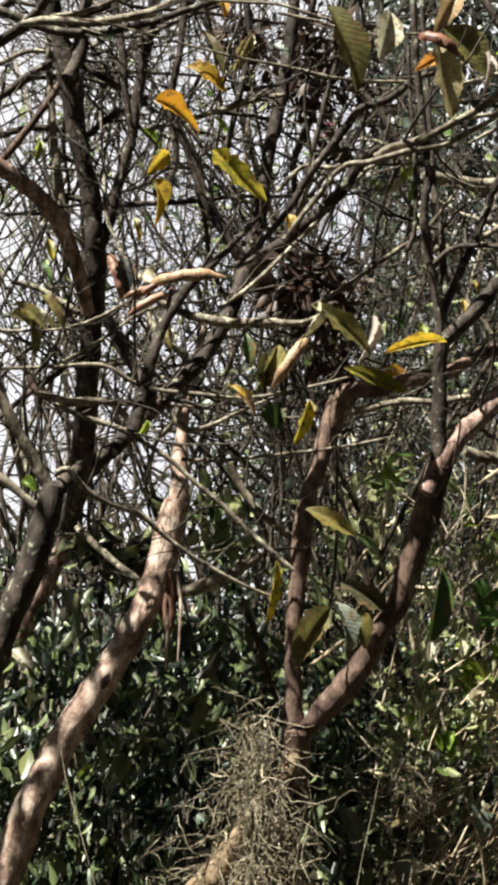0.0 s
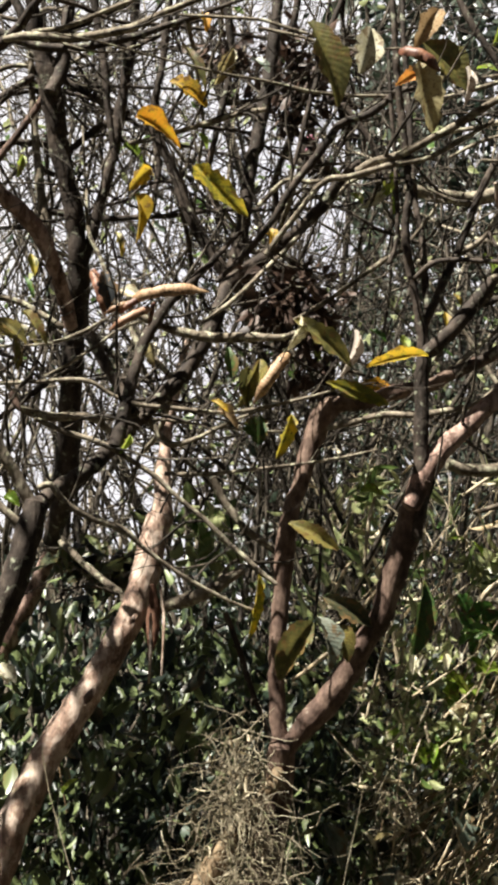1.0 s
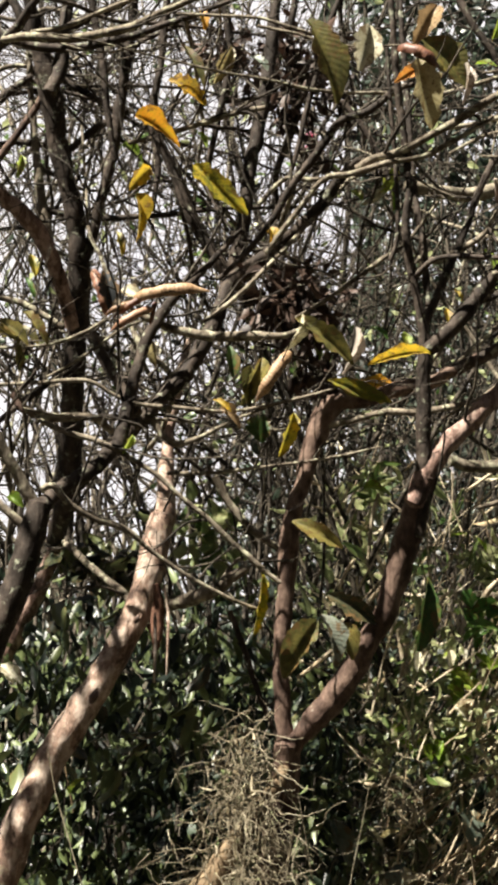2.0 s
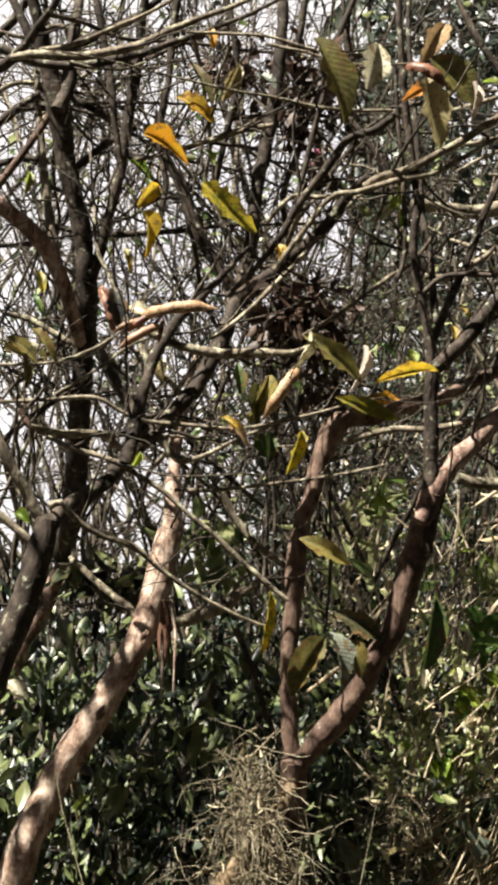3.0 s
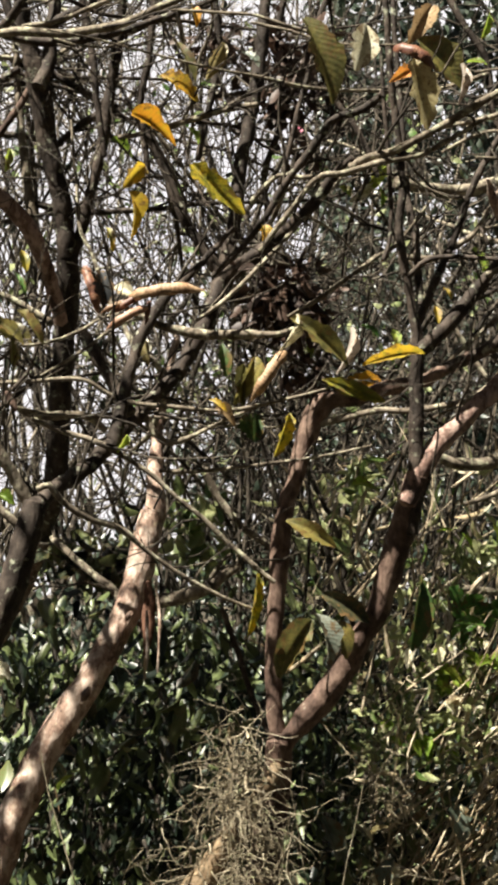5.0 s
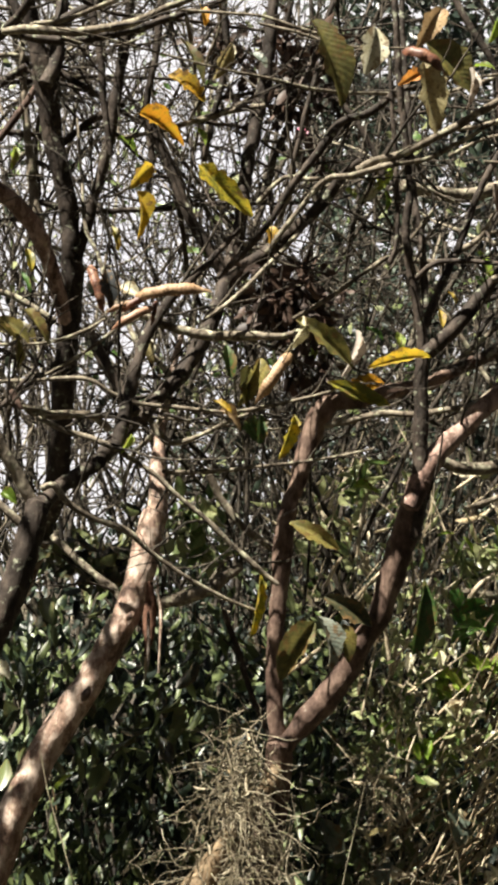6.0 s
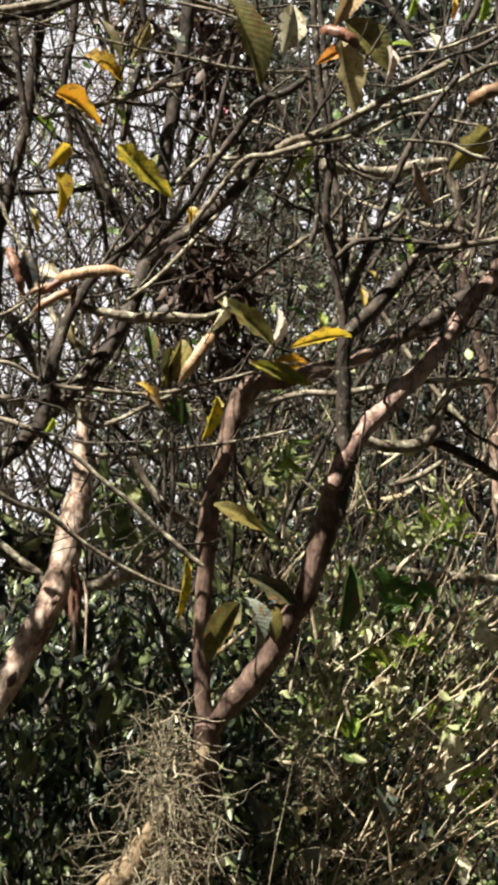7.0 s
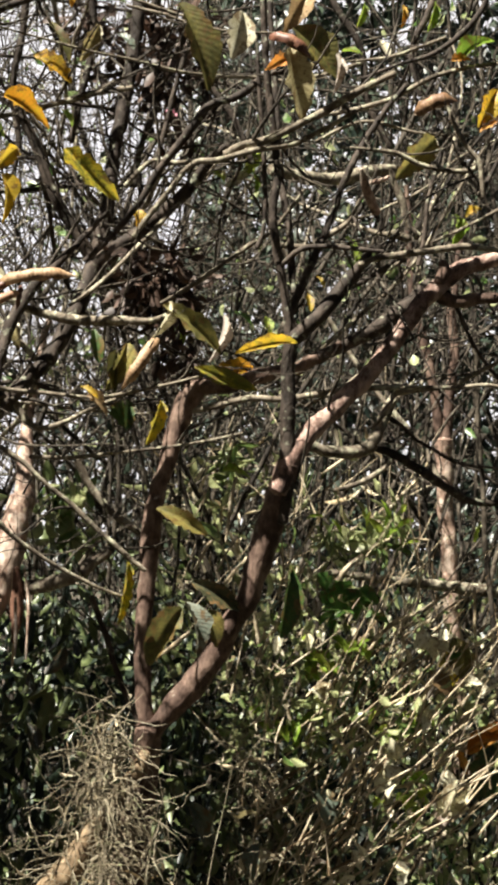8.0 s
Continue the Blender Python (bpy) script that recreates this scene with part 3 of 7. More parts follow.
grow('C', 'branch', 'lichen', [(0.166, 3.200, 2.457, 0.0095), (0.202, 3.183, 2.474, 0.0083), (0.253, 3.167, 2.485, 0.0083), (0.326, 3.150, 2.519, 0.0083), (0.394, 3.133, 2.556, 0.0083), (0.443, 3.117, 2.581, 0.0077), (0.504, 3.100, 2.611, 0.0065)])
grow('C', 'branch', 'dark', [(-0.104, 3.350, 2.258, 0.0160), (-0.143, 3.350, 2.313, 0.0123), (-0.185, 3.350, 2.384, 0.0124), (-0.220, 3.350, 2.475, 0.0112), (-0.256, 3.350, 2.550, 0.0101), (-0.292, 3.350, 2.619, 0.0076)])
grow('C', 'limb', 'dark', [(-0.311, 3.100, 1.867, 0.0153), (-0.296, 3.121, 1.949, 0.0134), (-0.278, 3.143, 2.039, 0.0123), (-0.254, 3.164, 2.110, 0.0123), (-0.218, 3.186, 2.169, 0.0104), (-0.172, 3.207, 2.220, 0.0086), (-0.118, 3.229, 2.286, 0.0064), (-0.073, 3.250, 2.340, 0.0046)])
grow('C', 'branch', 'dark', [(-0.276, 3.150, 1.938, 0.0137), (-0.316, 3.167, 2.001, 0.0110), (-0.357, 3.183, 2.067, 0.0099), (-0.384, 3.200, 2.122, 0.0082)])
grow('C', 'branch', 'lichen', [(-0.464, 3.050, 1.746, 0.0133), (-0.493, 3.037, 1.803, 0.0111), (-0.516, 3.025, 1.842, 0.0111), (-0.547, 3.013, 1.898, 0.0111), (-0.593, 3.000, 1.968, 0.0100)])
grow('C', 'branch', 'lichen', [(-0.472, 3.050, 1.694, 0.0078), (-0.512, 3.050, 1.731, 0.0089), (-0.563, 3.050, 1.769, 0.0101), (-0.608, 3.050, 1.796, 0.0090)])
grow('C', 'branch', 'lichen', [(-0.335, 3.200, 1.908, 0.0076), (-0.374, 3.183, 1.936, 0.0087), (-0.441, 3.167, 1.933, 0.0098), (-0.483, 3.150, 1.935, 0.0081), (-0.510, 3.133, 1.953, 0.0069), (-0.524, 3.117, 1.976, 0.0057), (-0.548, 3.100, 2.017, 0.0040)])
grow('C', 'branch', 'lichen', [(-0.471, 3.100, 1.921, 0.0051), (-0.419, 3.100, 1.899, 0.0057), (-0.351, 3.100, 1.878, 0.0056), (-0.294, 3.100, 1.851, 0.0056), (-0.237, 3.100, 1.816, 0.0056), (-0.191, 3.100, 1.774, 0.0050), (-0.134, 3.100, 1.728, 0.0056), (-0.077, 3.100, 1.676, 0.0056), (-0.020, 3.100, 1.627, 0.0056), (0.013, 3.100, 1.600, 0.0044)])
grow('C', 'branch', 'lichen', [(-0.441, 2.980, 1.774, 0.0068), (-0.421, 2.993, 1.782, 0.0068), (-0.395, 3.007, 1.751, 0.0068), (-0.347, 3.020, 1.722, 0.0072), (-0.282, 3.033, 1.697, 0.0068), (-0.239, 3.047, 1.660, 0.0049), (-0.184, 3.060, 1.623, 0.0044), (-0.129, 3.073, 1.591, 0.0044), (-0.074, 3.087, 1.565, 0.0033), (-0.016, 3.100, 1.544, 0.0028)])
grow('C', 'branch', 'bark', [(-0.493, 3.050, 1.932, 0.0045), (-0.502, 3.050, 1.945, 0.0073), (-0.514, 3.050, 1.967, 0.0062)])
grow('C', 'twig', 'lichen', [(-0.607, 3.050, 2.059, 0.0034), (-0.506, 3.050, 2.059, 0.0034), (-0.439, 3.050, 2.066, 0.0034), (-0.384, 3.050, 2.084, 0.0039), (-0.335, 3.050, 2.113, 0.0028)])
grow('C', 'twig', 'lichen', [(-0.615, 3.100, 1.986, 0.0034), (-0.468, 3.106, 1.996, 0.0046), (-0.378, 3.111, 2.000, 0.0045), (-0.327, 3.117, 1.974, 0.0045), (-0.276, 3.122, 1.955, 0.0045), (-0.208, 3.128, 1.949, 0.0045), (-0.106, 3.133, 1.942, 0.0040), (-0.039, 3.139, 1.950, 0.0040), (0.040, 3.144, 1.969, 0.0034), (0.119, 3.150, 1.991, 0.0023)])
grow('C', 'twig', 'lichen', [(-0.267, 3.200, 1.966, 0.0058), (-0.248, 3.200, 1.925, 0.0075), (-0.212, 3.200, 1.883, 0.0069), (-0.155, 3.200, 1.895, 0.0046), (-0.086, 3.200, 1.931, 0.0035), (-0.017, 3.200, 1.958, 0.0023)])
grow('C', 'twig', 'lichen', [(-0.456, 3.100, 2.007, 0.0023), (-0.415, 3.125, 2.034, 0.0034), (-0.363, 3.150, 2.073, 0.0035), (-0.320, 3.175, 2.113, 0.0035), (-0.266, 3.200, 2.142, 0.0029)])
grow('C', 'twig', 'dark', [(-0.512, 3.100, 1.977, 0.0046), (-0.479, 3.100, 2.018, 0.0040), (-0.454, 3.100, 2.098, 0.0034), (-0.439, 3.100, 2.167, 0.0029)])
grow('C', 'twig', 'lichen', [(-0.228, 3.300, 1.830, 0.0048), (-0.135, 3.300, 1.830, 0.0048), (-0.041, 3.300, 1.841, 0.0042), (0.054, 3.300, 1.854, 0.0036), (0.149, 3.300, 1.870, 0.0030), (0.219, 3.300, 1.888, 0.0018)])
# One trunk: sunlit tone painted on the lower part, shade tone above.
grow('D', 'trunk', 'litpink', [(-1.180, 3.870, -0.020, 0.0340), (-1.025, 3.850, 0.502, 0.0306), (-0.861, 3.840, 0.969, 0.0289), (-0.729, 3.820, 1.296, 0.0263), (-0.654, 3.800, 1.433, 0.0238), (-0.589, 3.760, 1.555, 0.0204), (-0.545, 3.740, 1.650, 0.0179), (-0.520, 3.680, 1.699, 0.0179)])
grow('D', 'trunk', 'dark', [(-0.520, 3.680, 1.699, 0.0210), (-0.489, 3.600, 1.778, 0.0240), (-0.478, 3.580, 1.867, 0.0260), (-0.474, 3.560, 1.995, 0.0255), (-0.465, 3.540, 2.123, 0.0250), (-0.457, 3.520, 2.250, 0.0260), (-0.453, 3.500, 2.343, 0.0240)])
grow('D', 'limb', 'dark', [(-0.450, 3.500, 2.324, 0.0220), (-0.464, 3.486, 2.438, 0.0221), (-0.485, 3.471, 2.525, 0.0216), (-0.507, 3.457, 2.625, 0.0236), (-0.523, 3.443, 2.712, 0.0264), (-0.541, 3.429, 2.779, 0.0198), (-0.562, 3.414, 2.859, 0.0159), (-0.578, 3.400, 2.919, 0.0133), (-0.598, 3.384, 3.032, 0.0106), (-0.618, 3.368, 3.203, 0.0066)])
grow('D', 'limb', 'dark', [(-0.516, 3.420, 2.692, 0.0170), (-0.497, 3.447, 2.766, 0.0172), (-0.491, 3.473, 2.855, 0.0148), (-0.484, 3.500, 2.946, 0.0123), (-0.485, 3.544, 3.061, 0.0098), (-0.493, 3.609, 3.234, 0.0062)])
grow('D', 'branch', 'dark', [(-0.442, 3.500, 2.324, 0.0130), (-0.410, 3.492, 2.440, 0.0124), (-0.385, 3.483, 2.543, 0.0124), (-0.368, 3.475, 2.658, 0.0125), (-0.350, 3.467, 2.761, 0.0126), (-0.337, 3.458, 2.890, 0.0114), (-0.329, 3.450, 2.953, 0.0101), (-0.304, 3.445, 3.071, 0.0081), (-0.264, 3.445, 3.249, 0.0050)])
grow('D', 'limb', 'litpink', [(-0.700, 3.300, 2.487, 0.0151), (-0.644, 3.333, 2.460, 0.0170), (-0.587, 3.367, 2.428, 0.0184), (-0.538, 3.400, 2.377, 0.0197), (-0.504, 3.433, 2.309, 0.0185), (-0.481, 3.467, 2.239, 0.0173), (-0.466, 3.500, 2.175, 0.0167)])
grow('D', 'branch', 'lichen', [(-0.598, 3.600, 2.861, 0.0070), (-0.582, 3.600, 2.696, 0.0089), (-0.567, 3.600, 2.574, 0.0109), (-0.553, 3.600, 2.472, 0.0128), (-0.539, 3.600, 2.385, 0.0141)])
grow('D', 'branch', 'dark', [(-0.696, 3.300, 2.713, 0.0128), (-0.642, 3.275, 2.727, 0.0127), (-0.595, 3.250, 2.748, 0.0120), (-0.559, 3.225, 2.772, 0.0107), (-0.528, 3.200, 2.802, 0.0087), (-0.463, 3.150, 2.874, 0.0070), (-0.384, 3.090, 2.990, 0.0043)])
grow('D', 'branch', 'lichen', [(-0.570, 3.150, 2.719, 0.0061), (-0.509, 3.140, 2.723, 0.0097), (-0.437, 3.130, 2.713, 0.0091), (-0.354, 3.120, 2.719, 0.0090), (-0.296, 3.110, 2.730, 0.0084), (-0.226, 3.100, 2.759, 0.0072), (-0.106, 3.094, 2.805, 0.0058), (0.060, 3.093, 2.885, 0.0036)])
grow('D', 'branch', 'lichen', [(-0.520, 3.200, 2.753, 0.0056), (-0.449, 3.200, 2.765, 0.0056), (-0.378, 3.200, 2.796, 0.0050), (-0.278, 3.210, 2.844, 0.0040), (-0.151, 3.230, 2.928, 0.0025)])
grow('D', 'branch', 'dark', [(-0.747, 3.550, 2.665, 0.0109), (-0.682, 3.550, 2.700, 0.0109), (-0.617, 3.550, 2.747, 0.0102), (-0.579, 3.550, 2.775, 0.0082)])
grow('D', 'branch', 'dark', [(-0.486, 3.500, 2.579, 0.0079), (-0.442, 3.500, 2.619, 0.0086), (-0.391, 3.500, 2.653, 0.0086), (-0.346, 3.500, 2.677, 0.0060)])
grow('D', 'branch', 'lichen', [(-0.333, 3.400, 2.573, 0.0051), (-0.269, 3.380, 2.581, 0.0064), (-0.205, 3.360, 2.594, 0.0063), (-0.143, 3.340, 2.606, 0.0075), (-0.087, 3.320, 2.617, 0.0069), (-0.026, 3.300, 2.621, 0.0050)])
grow('D', 'branch', 'lichen', [(-0.653, 3.550, 2.253, 0.0053), (-0.600, 3.550, 2.243, 0.0072), (-0.547, 3.550, 2.215, 0.0079), (-0.494, 3.550, 2.183, 0.0078)])
grow('D', 'twig', 'lichen', [(-0.484, 3.200, 2.741, 0.0025), (-0.424, 3.200, 2.719, 0.0025), (-0.352, 3.200, 2.710, 0.0025), (-0.293, 3.200, 2.727, 0.0025)])
grow('B', 'trunk', 'pale', [(-0.631, 3.254, 0.800, 0.0431), (-0.604, 3.271, 0.887, 0.0400), (-0.570, 3.289, 0.975, 0.0382), (-0.535, 3.305, 1.088, 0.0356), (-0.484, 3.322, 1.204, 0.0340), (-0.429, 3.340, 1.296, 0.0322), (-0.372, 3.356, 1.391, 0.0307), (-0.325, 3.374, 1.481, 0.0298), (-0.294, 3.391, 1.554, 0.0304), (-0.274, 3.408, 1.628, 0.0307), (-0.262, 3.425, 1.696, 0.0315), (-0.249, 3.442, 1.747, 0.0273)])
grow('B', 'limb', 'pale', [(-0.250, 3.442, 1.734, 0.0248), (-0.246, 3.463, 1.786, 0.0209), (-0.245, 3.484, 1.843, 0.0180), (-0.246, 3.505, 1.902, 0.0132), (-0.239, 3.525, 1.968, 0.0113), (-0.223, 3.546, 2.062, 0.0095), (-0.205, 3.567, 2.157, 0.0068)])
grow('B', 'branch', 'lichen', [(-0.262, 3.401, 1.542, 0.0160), (-0.222, 3.364, 1.555, 0.0157), (-0.180, 3.326, 1.564, 0.0161), (-0.128, 3.288, 1.582, 0.0142), (-0.088, 3.306, 1.615, 0.0113), (-0.060, 3.326, 1.634, 0.0077)])
grow('B', 'branch', 'lichen', [(-0.300, 3.442, 1.541, 0.0099), (-0.343, 3.481, 1.584, 0.0094), (-0.398, 3.520, 1.622, 0.0082), (-0.462, 3.560, 1.672, 0.0077), (-0.491, 3.598, 1.693, 0.0066)])
grow('B', 'branch', 'lichen', [(-0.126, 3.484, 1.601, 0.0044), (-0.095, 3.484, 1.646, 0.0044), (-0.073, 3.484, 1.658, 0.0038)])
grow('A', 'twig', 'lichen', [(-0.129, 3.360, 1.827, 0.0091), (-0.103, 3.360, 1.772, 0.0085), (-0.054, 3.360, 1.716, 0.0078), (-0.000, 3.360, 1.678, 0.0078), (0.022, 3.360, 1.658, 0.0060)])
grow('A', 'twig', 'dark', [(-0.094, 3.300, 1.542, 0.0059), (-0.062, 3.300, 1.461, 0.0065), (-0.037, 3.300, 1.380, 0.0065), (-0.007, 3.300, 1.311, 0.0053), (0.018, 3.300, 1.265, 0.0053)])
grow('A', 'twig', 'lichen', [(-0.146, 3.150, 2.128, 0.0040), (-0.079, 3.180, 2.185, 0.0047), (-0.029, 3.210, 2.242, 0.0047), (0.029, 3.240, 2.309, 0.0048), (0.093, 3.270, 2.389, 0.0048), (0.152, 3.300, 2.459, 0.0043)])
grow('A', 'twig', 'lichen', [(0.040, 3.250, 2.151, 0.0047), (0.110, 3.250, 2.196, 0.0053), (0.174, 3.250, 2.242, 0.0048), (0.227, 3.250, 2.282, 0.0054), (0.269, 3.250, 2.310, 0.0042), (0.339, 3.250, 2.402, 0.0036)])
grow('A', 'twig', 'bark', [(0.039, 3.300, 2.295, 0.0054), (0.051, 3.300, 2.265, 0.0066), (0.076, 3.300, 2.230, 0.0078), (0.092, 3.300, 2.206, 0.0072)])
grow('A', 'twig', 'bark', [(0.076, 3.300, 2.302, 0.0042), (0.063, 3.300, 2.272, 0.0048), (0.053, 3.300, 2.251, 0.0054)])
grow('A', 'twig', 'lichen', [(0.303, 3.350, 2.300, 0.0068), (0.352, 3.350, 2.297, 0.0080), (0.401, 3.350, 2.323, 0.0074), (0.444, 3.350, 2.353, 0.0056), (0.475, 3.350, 2.410, 0.0037)])
grow('A', 'twig', 'lichen', [(0.389, 3.300, 2.289, 0.0024), (0.468, 3.300, 2.289, 0.0024)])
grow('C', 'branch', 'dark', [(-0.120, 3.250, 2.237, 0.0053), (-0.068, 3.245, 2.288, 0.0058), (-0.033, 3.241, 2.329, 0.0067), (0.001, 3.236, 2.377, 0.0076), (0.041, 3.232, 2.443, 0.0086), (0.078, 3.227, 2.490, 0.0095), (0.110, 3.223, 2.534, 0.0095), (0.135, 3.218, 2.565, 0.0086), (0.185, 3.214, 2.581, 0.0086), (0.224, 3.209, 2.607, 0.0077), (0.249, 3.205, 2.631, 0.0064), (0.296, 3.200, 2.638, 0.0055)])
grow('C', 'branch', 'lichen', [(-0.021, 3.200, 2.280, 0.0053), (0.041, 3.193, 2.363, 0.0059), (0.098, 3.186, 2.433, 0.0059), (0.150, 3.179, 2.441, 0.0065), (0.236, 3.171, 2.464, 0.0065), (0.305, 3.164, 2.476, 0.0059), (0.374, 3.157, 2.511, 0.0053), (0.443, 3.150, 2.553, 0.0042)])
grow('C', 'branch', 'lichen', [(-0.040, 3.300, 2.408, 0.0055), (0.018, 3.300, 2.464, 0.0055), (0.067, 3.300, 2.460, 0.0055), (0.151, 3.300, 2.470, 0.0049)])
grow('C', 'twig', 'dark', [(0.087, 3.300, 2.705, 0.0056), (0.064, 3.300, 2.618, 0.0062), (0.042, 3.300, 2.520, 0.0055), (0.019, 3.300, 2.446, 0.0049)])
grow('C', 'twig', 'lichen', [(-0.041, 3.200, 2.764, 0.0037), (0.047, 3.200, 2.746, 0.0036), (0.100, 3.200, 2.728, 0.0036), (0.165, 3.200, 2.718, 0.0030)])
grow('A', 'twig', 'lichen', [(0.153, 3.100, 2.679, 0.0024), (0.239, 3.100, 2.685, 0.0024), (0.296, 3.100, 2.683, 0.0024)])
grow('C', 'twig', 'lichen', [(-0.207, 3.150, 2.772, 0.0030), (-0.125, 3.150, 2.769, 0.0036), (-0.043, 3.150, 2.764, 0.0036), (0.015, 3.150, 2.747, 0.0036), (0.085, 3.150, 2.726, 0.0030)])
grow('A', 'twig', 'lichen', [(0.274, 3.200, 2.448, 0.0024), (0.321, 3.200, 2.418, 0.0030), (0.369, 3.200, 2.395, 0.0024)])
grow('A', 'twig', 'dark', [(0.235, 3.200, 2.264, 0.0059), (0.250, 3.200, 2.311, 0.0047), (0.251, 3.200, 2.430, 0.0048), (0.240, 3.200, 2.572, 0.0048), (0.230, 3.200, 2.715, 0.0043)])
grow('A', 'branch', 'lichen', [(0.290, 3.500, 2.502, 0.0130), (0.374, 3.550, 2.497, 0.0158), (0.459, 3.600, 2.507, 0.0174), (0.534, 3.650, 2.538, 0.0150), (0.610, 3.700, 2.559, 0.0125)])
grow('E', 'stem', 'straw', [(0.570, 3.800, 1.682, 0.0035), (0.632, 3.800, 1.758, 0.0042), (0.699, 3.800, 1.831, 0.0042), (0.730, 3.800, 1.898, 0.0035)])
grow('E', 'stem', 'straw', [(0.474, 3.800, 1.548, 0.0041), (0.536, 3.800, 1.620, 0.0048), (0.619, 3.800, 1.669, 0.0042)])
grow('E', 'stem', 'straw', [(0.487, 3.850, 1.688, 0.0035), (0.614, 3.850, 1.675, 0.0035), (0.727, 3.850, 1.667, 0.0035)])
grow('E', 'stem', 'straw', [(0.140, 3.700, 1.590, 0.0047), (0.165, 3.700, 1.643, 0.0047), (0.179, 3.700, 1.659, 0.0033)])
grow('E', 'stem', 'straw', [(0.193, 3.700, 1.531, 0.0047), (0.226, 3.700, 1.578, 0.0047), (0.279, 3.700, 1.638, 0.0040)])
grow('E', 'stem', 'straw', [(0.205, 3.600, 1.657, 0.0032), (0.217, 3.600, 1.761, 0.0045), (0.229, 3.600, 1.807, 0.0032)])
grow('E', 'stem', 'straw', [(0.041, 3.600, 1.386, 0.0052), (0.079, 3.600, 1.412, 0.0052), (0.124, 3.600, 1.451, 0.0045)])
grow('E', 'stem', 'straw', [(0.151, 3.600, 1.374, 0.0065), (0.176, 3.600, 1.425, 0.0091), (0.188, 3.600, 1.458, 0.0058)])
grow('E', 'stem', 'straw', [(0.276, 3.650, 1.514, 0.0046), (0.283, 3.650, 1.449, 0.0053), (0.297, 3.650, 1.384, 0.0040)])
grow('E', 'stem', 'straw', [(0.627, 3.600, 1.100, 0.0033), (0.719, 3.600, 1.171, 0.0047), (0.798, 3.600, 1.235, 0.0040), (0.864, 3.600, 1.281, 0.0034)])
grow('E', 'stem', 'straw', [(0.719, 3.600, 1.171, 0.0033), (0.745, 3.600, 1.235, 0.0040), (0.791, 3.600, 1.293, 0.0033)])
grow('E', 'stem', 'straw', [(0.521, 3.600, 1.415, 0.0039), (0.586, 3.600, 1.467, 0.0046), (0.652, 3.600, 1.500, 0.0040), (0.731, 3.600, 1.552, 0.0033)])
grow('E', 'stem', 'straw', [(0.536, 3.600, 1.094, 0.0040), (0.627, 3.600, 1.106, 0.0040), (0.719, 3.600, 1.158, 0.0033)])
grow('E', 'stem', 'straw', [(0.737, 3.500, 1.035, 0.0033), (0.788, 3.500, 1.109, 0.0039), (0.839, 3.500, 1.172, 0.0039)])
grow('E', 'stem', 'straw', [(0.750, 3.500, 1.022, 0.0033), (0.816, 3.500, 1.078, 0.0039), (0.865, 3.500, 1.109, 0.0033)])
grow('E', 'stem', 'straw', [(0.692, 3.600, 1.312, 0.0033), (0.758, 3.600, 1.403, 0.0040), (0.811, 3.600, 1.442, 0.0040), (0.864, 3.600, 1.495, 0.0040)])
grow('E', 'stem', 'straw', [(0.439, 3.550, 0.964, 0.0039), (0.477, 3.550, 1.001, 0.0046), (0.528, 3.550, 1.032, 0.0033)])
grow('E', 'stem', 'straw', [(0.300, 3.600, 1.298, 0.0039), (0.311, 3.600, 1.234, 0.0039)])
grow('E', 'stem', 'straw', [(0.346, 3.600, 1.298, 0.0052), (0.363, 3.600, 1.234, 0.0046)])
grow('E', 'stem', 'straw', [(0.411, 3.600, 1.273, 0.0039), (0.419, 3.600, 1.324, 0.0059), (0.436, 3.600, 1.343, 0.0039)])
grow('F', 'pole', 'lichen', [(0.445, 4.080, 1.583, 0.0074), (0.489, 4.080, 1.579, 0.0089), (0.608, 4.080, 1.570, 0.0104), (0.743, 4.080, 1.553, 0.0127), (0.863, 4.080, 1.541, 0.0165), (0.984, 4.080, 1.532, 0.0182), (1.135, 4.080, 1.521, 0.0183)])
grow('G', 'trunk', 'pale', [(1.001, 4.700, 0.920, 0.0289), (0.976, 4.700, 1.290, 0.0273), (0.965, 4.700, 1.494, 0.0259), (0.956, 4.700, 1.630, 0.0246), (0.950, 4.700, 1.766, 0.0246), (0.943, 4.700, 1.886, 0.0259), (0.937, 4.700, 1.972, 0.0285)])
grow('G', 'limb', 'bark', [(0.941, 4.700, 1.938, 0.0194), (0.963, 4.700, 2.110, 0.0156), (0.976, 4.700, 2.249, 0.0144), (0.962, 4.700, 2.353, 0.0131), (0.979, 4.700, 2.492, 0.0105), (0.996, 4.700, 2.668, 0.0080)])
grow('G', 'limb', 'bark', [(0.935, 4.700, 1.937, 0.0169), (0.907, 4.700, 2.126, 0.0143), (0.878, 4.700, 2.281, 0.0156), (0.848, 4.700, 2.385, 0.0130), (0.830, 4.700, 2.558, 0.0105), (0.820, 4.700, 2.750, 0.0079)])
grow('E', 'stem', 'straw', [(0.438, 3.700, 1.820, 0.0034), (0.506, 3.700, 1.868, 0.0040), (0.532, 3.700, 1.889, 0.0027)])
grow('E', 'stem', 'lichen', [(0.466, 3.700, 1.781, 0.0047), (0.533, 3.700, 1.802, 0.0067), (0.587, 3.700, 1.836, 0.0061), (0.607, 3.700, 1.857, 0.0041)])
grow('C', 'branch', 'lichen', [(-0.299, 3.200, 2.163, 0.0053), (-0.254, 3.200, 2.136, 0.0082), (-0.207, 3.200, 2.119, 0.0093), (-0.136, 3.200, 2.106, 0.0105), (-0.055, 3.200, 2.107, 0.0099), (0.015, 3.200, 2.108, 0.0070), (0.061, 3.200, 2.123, 0.0047)])
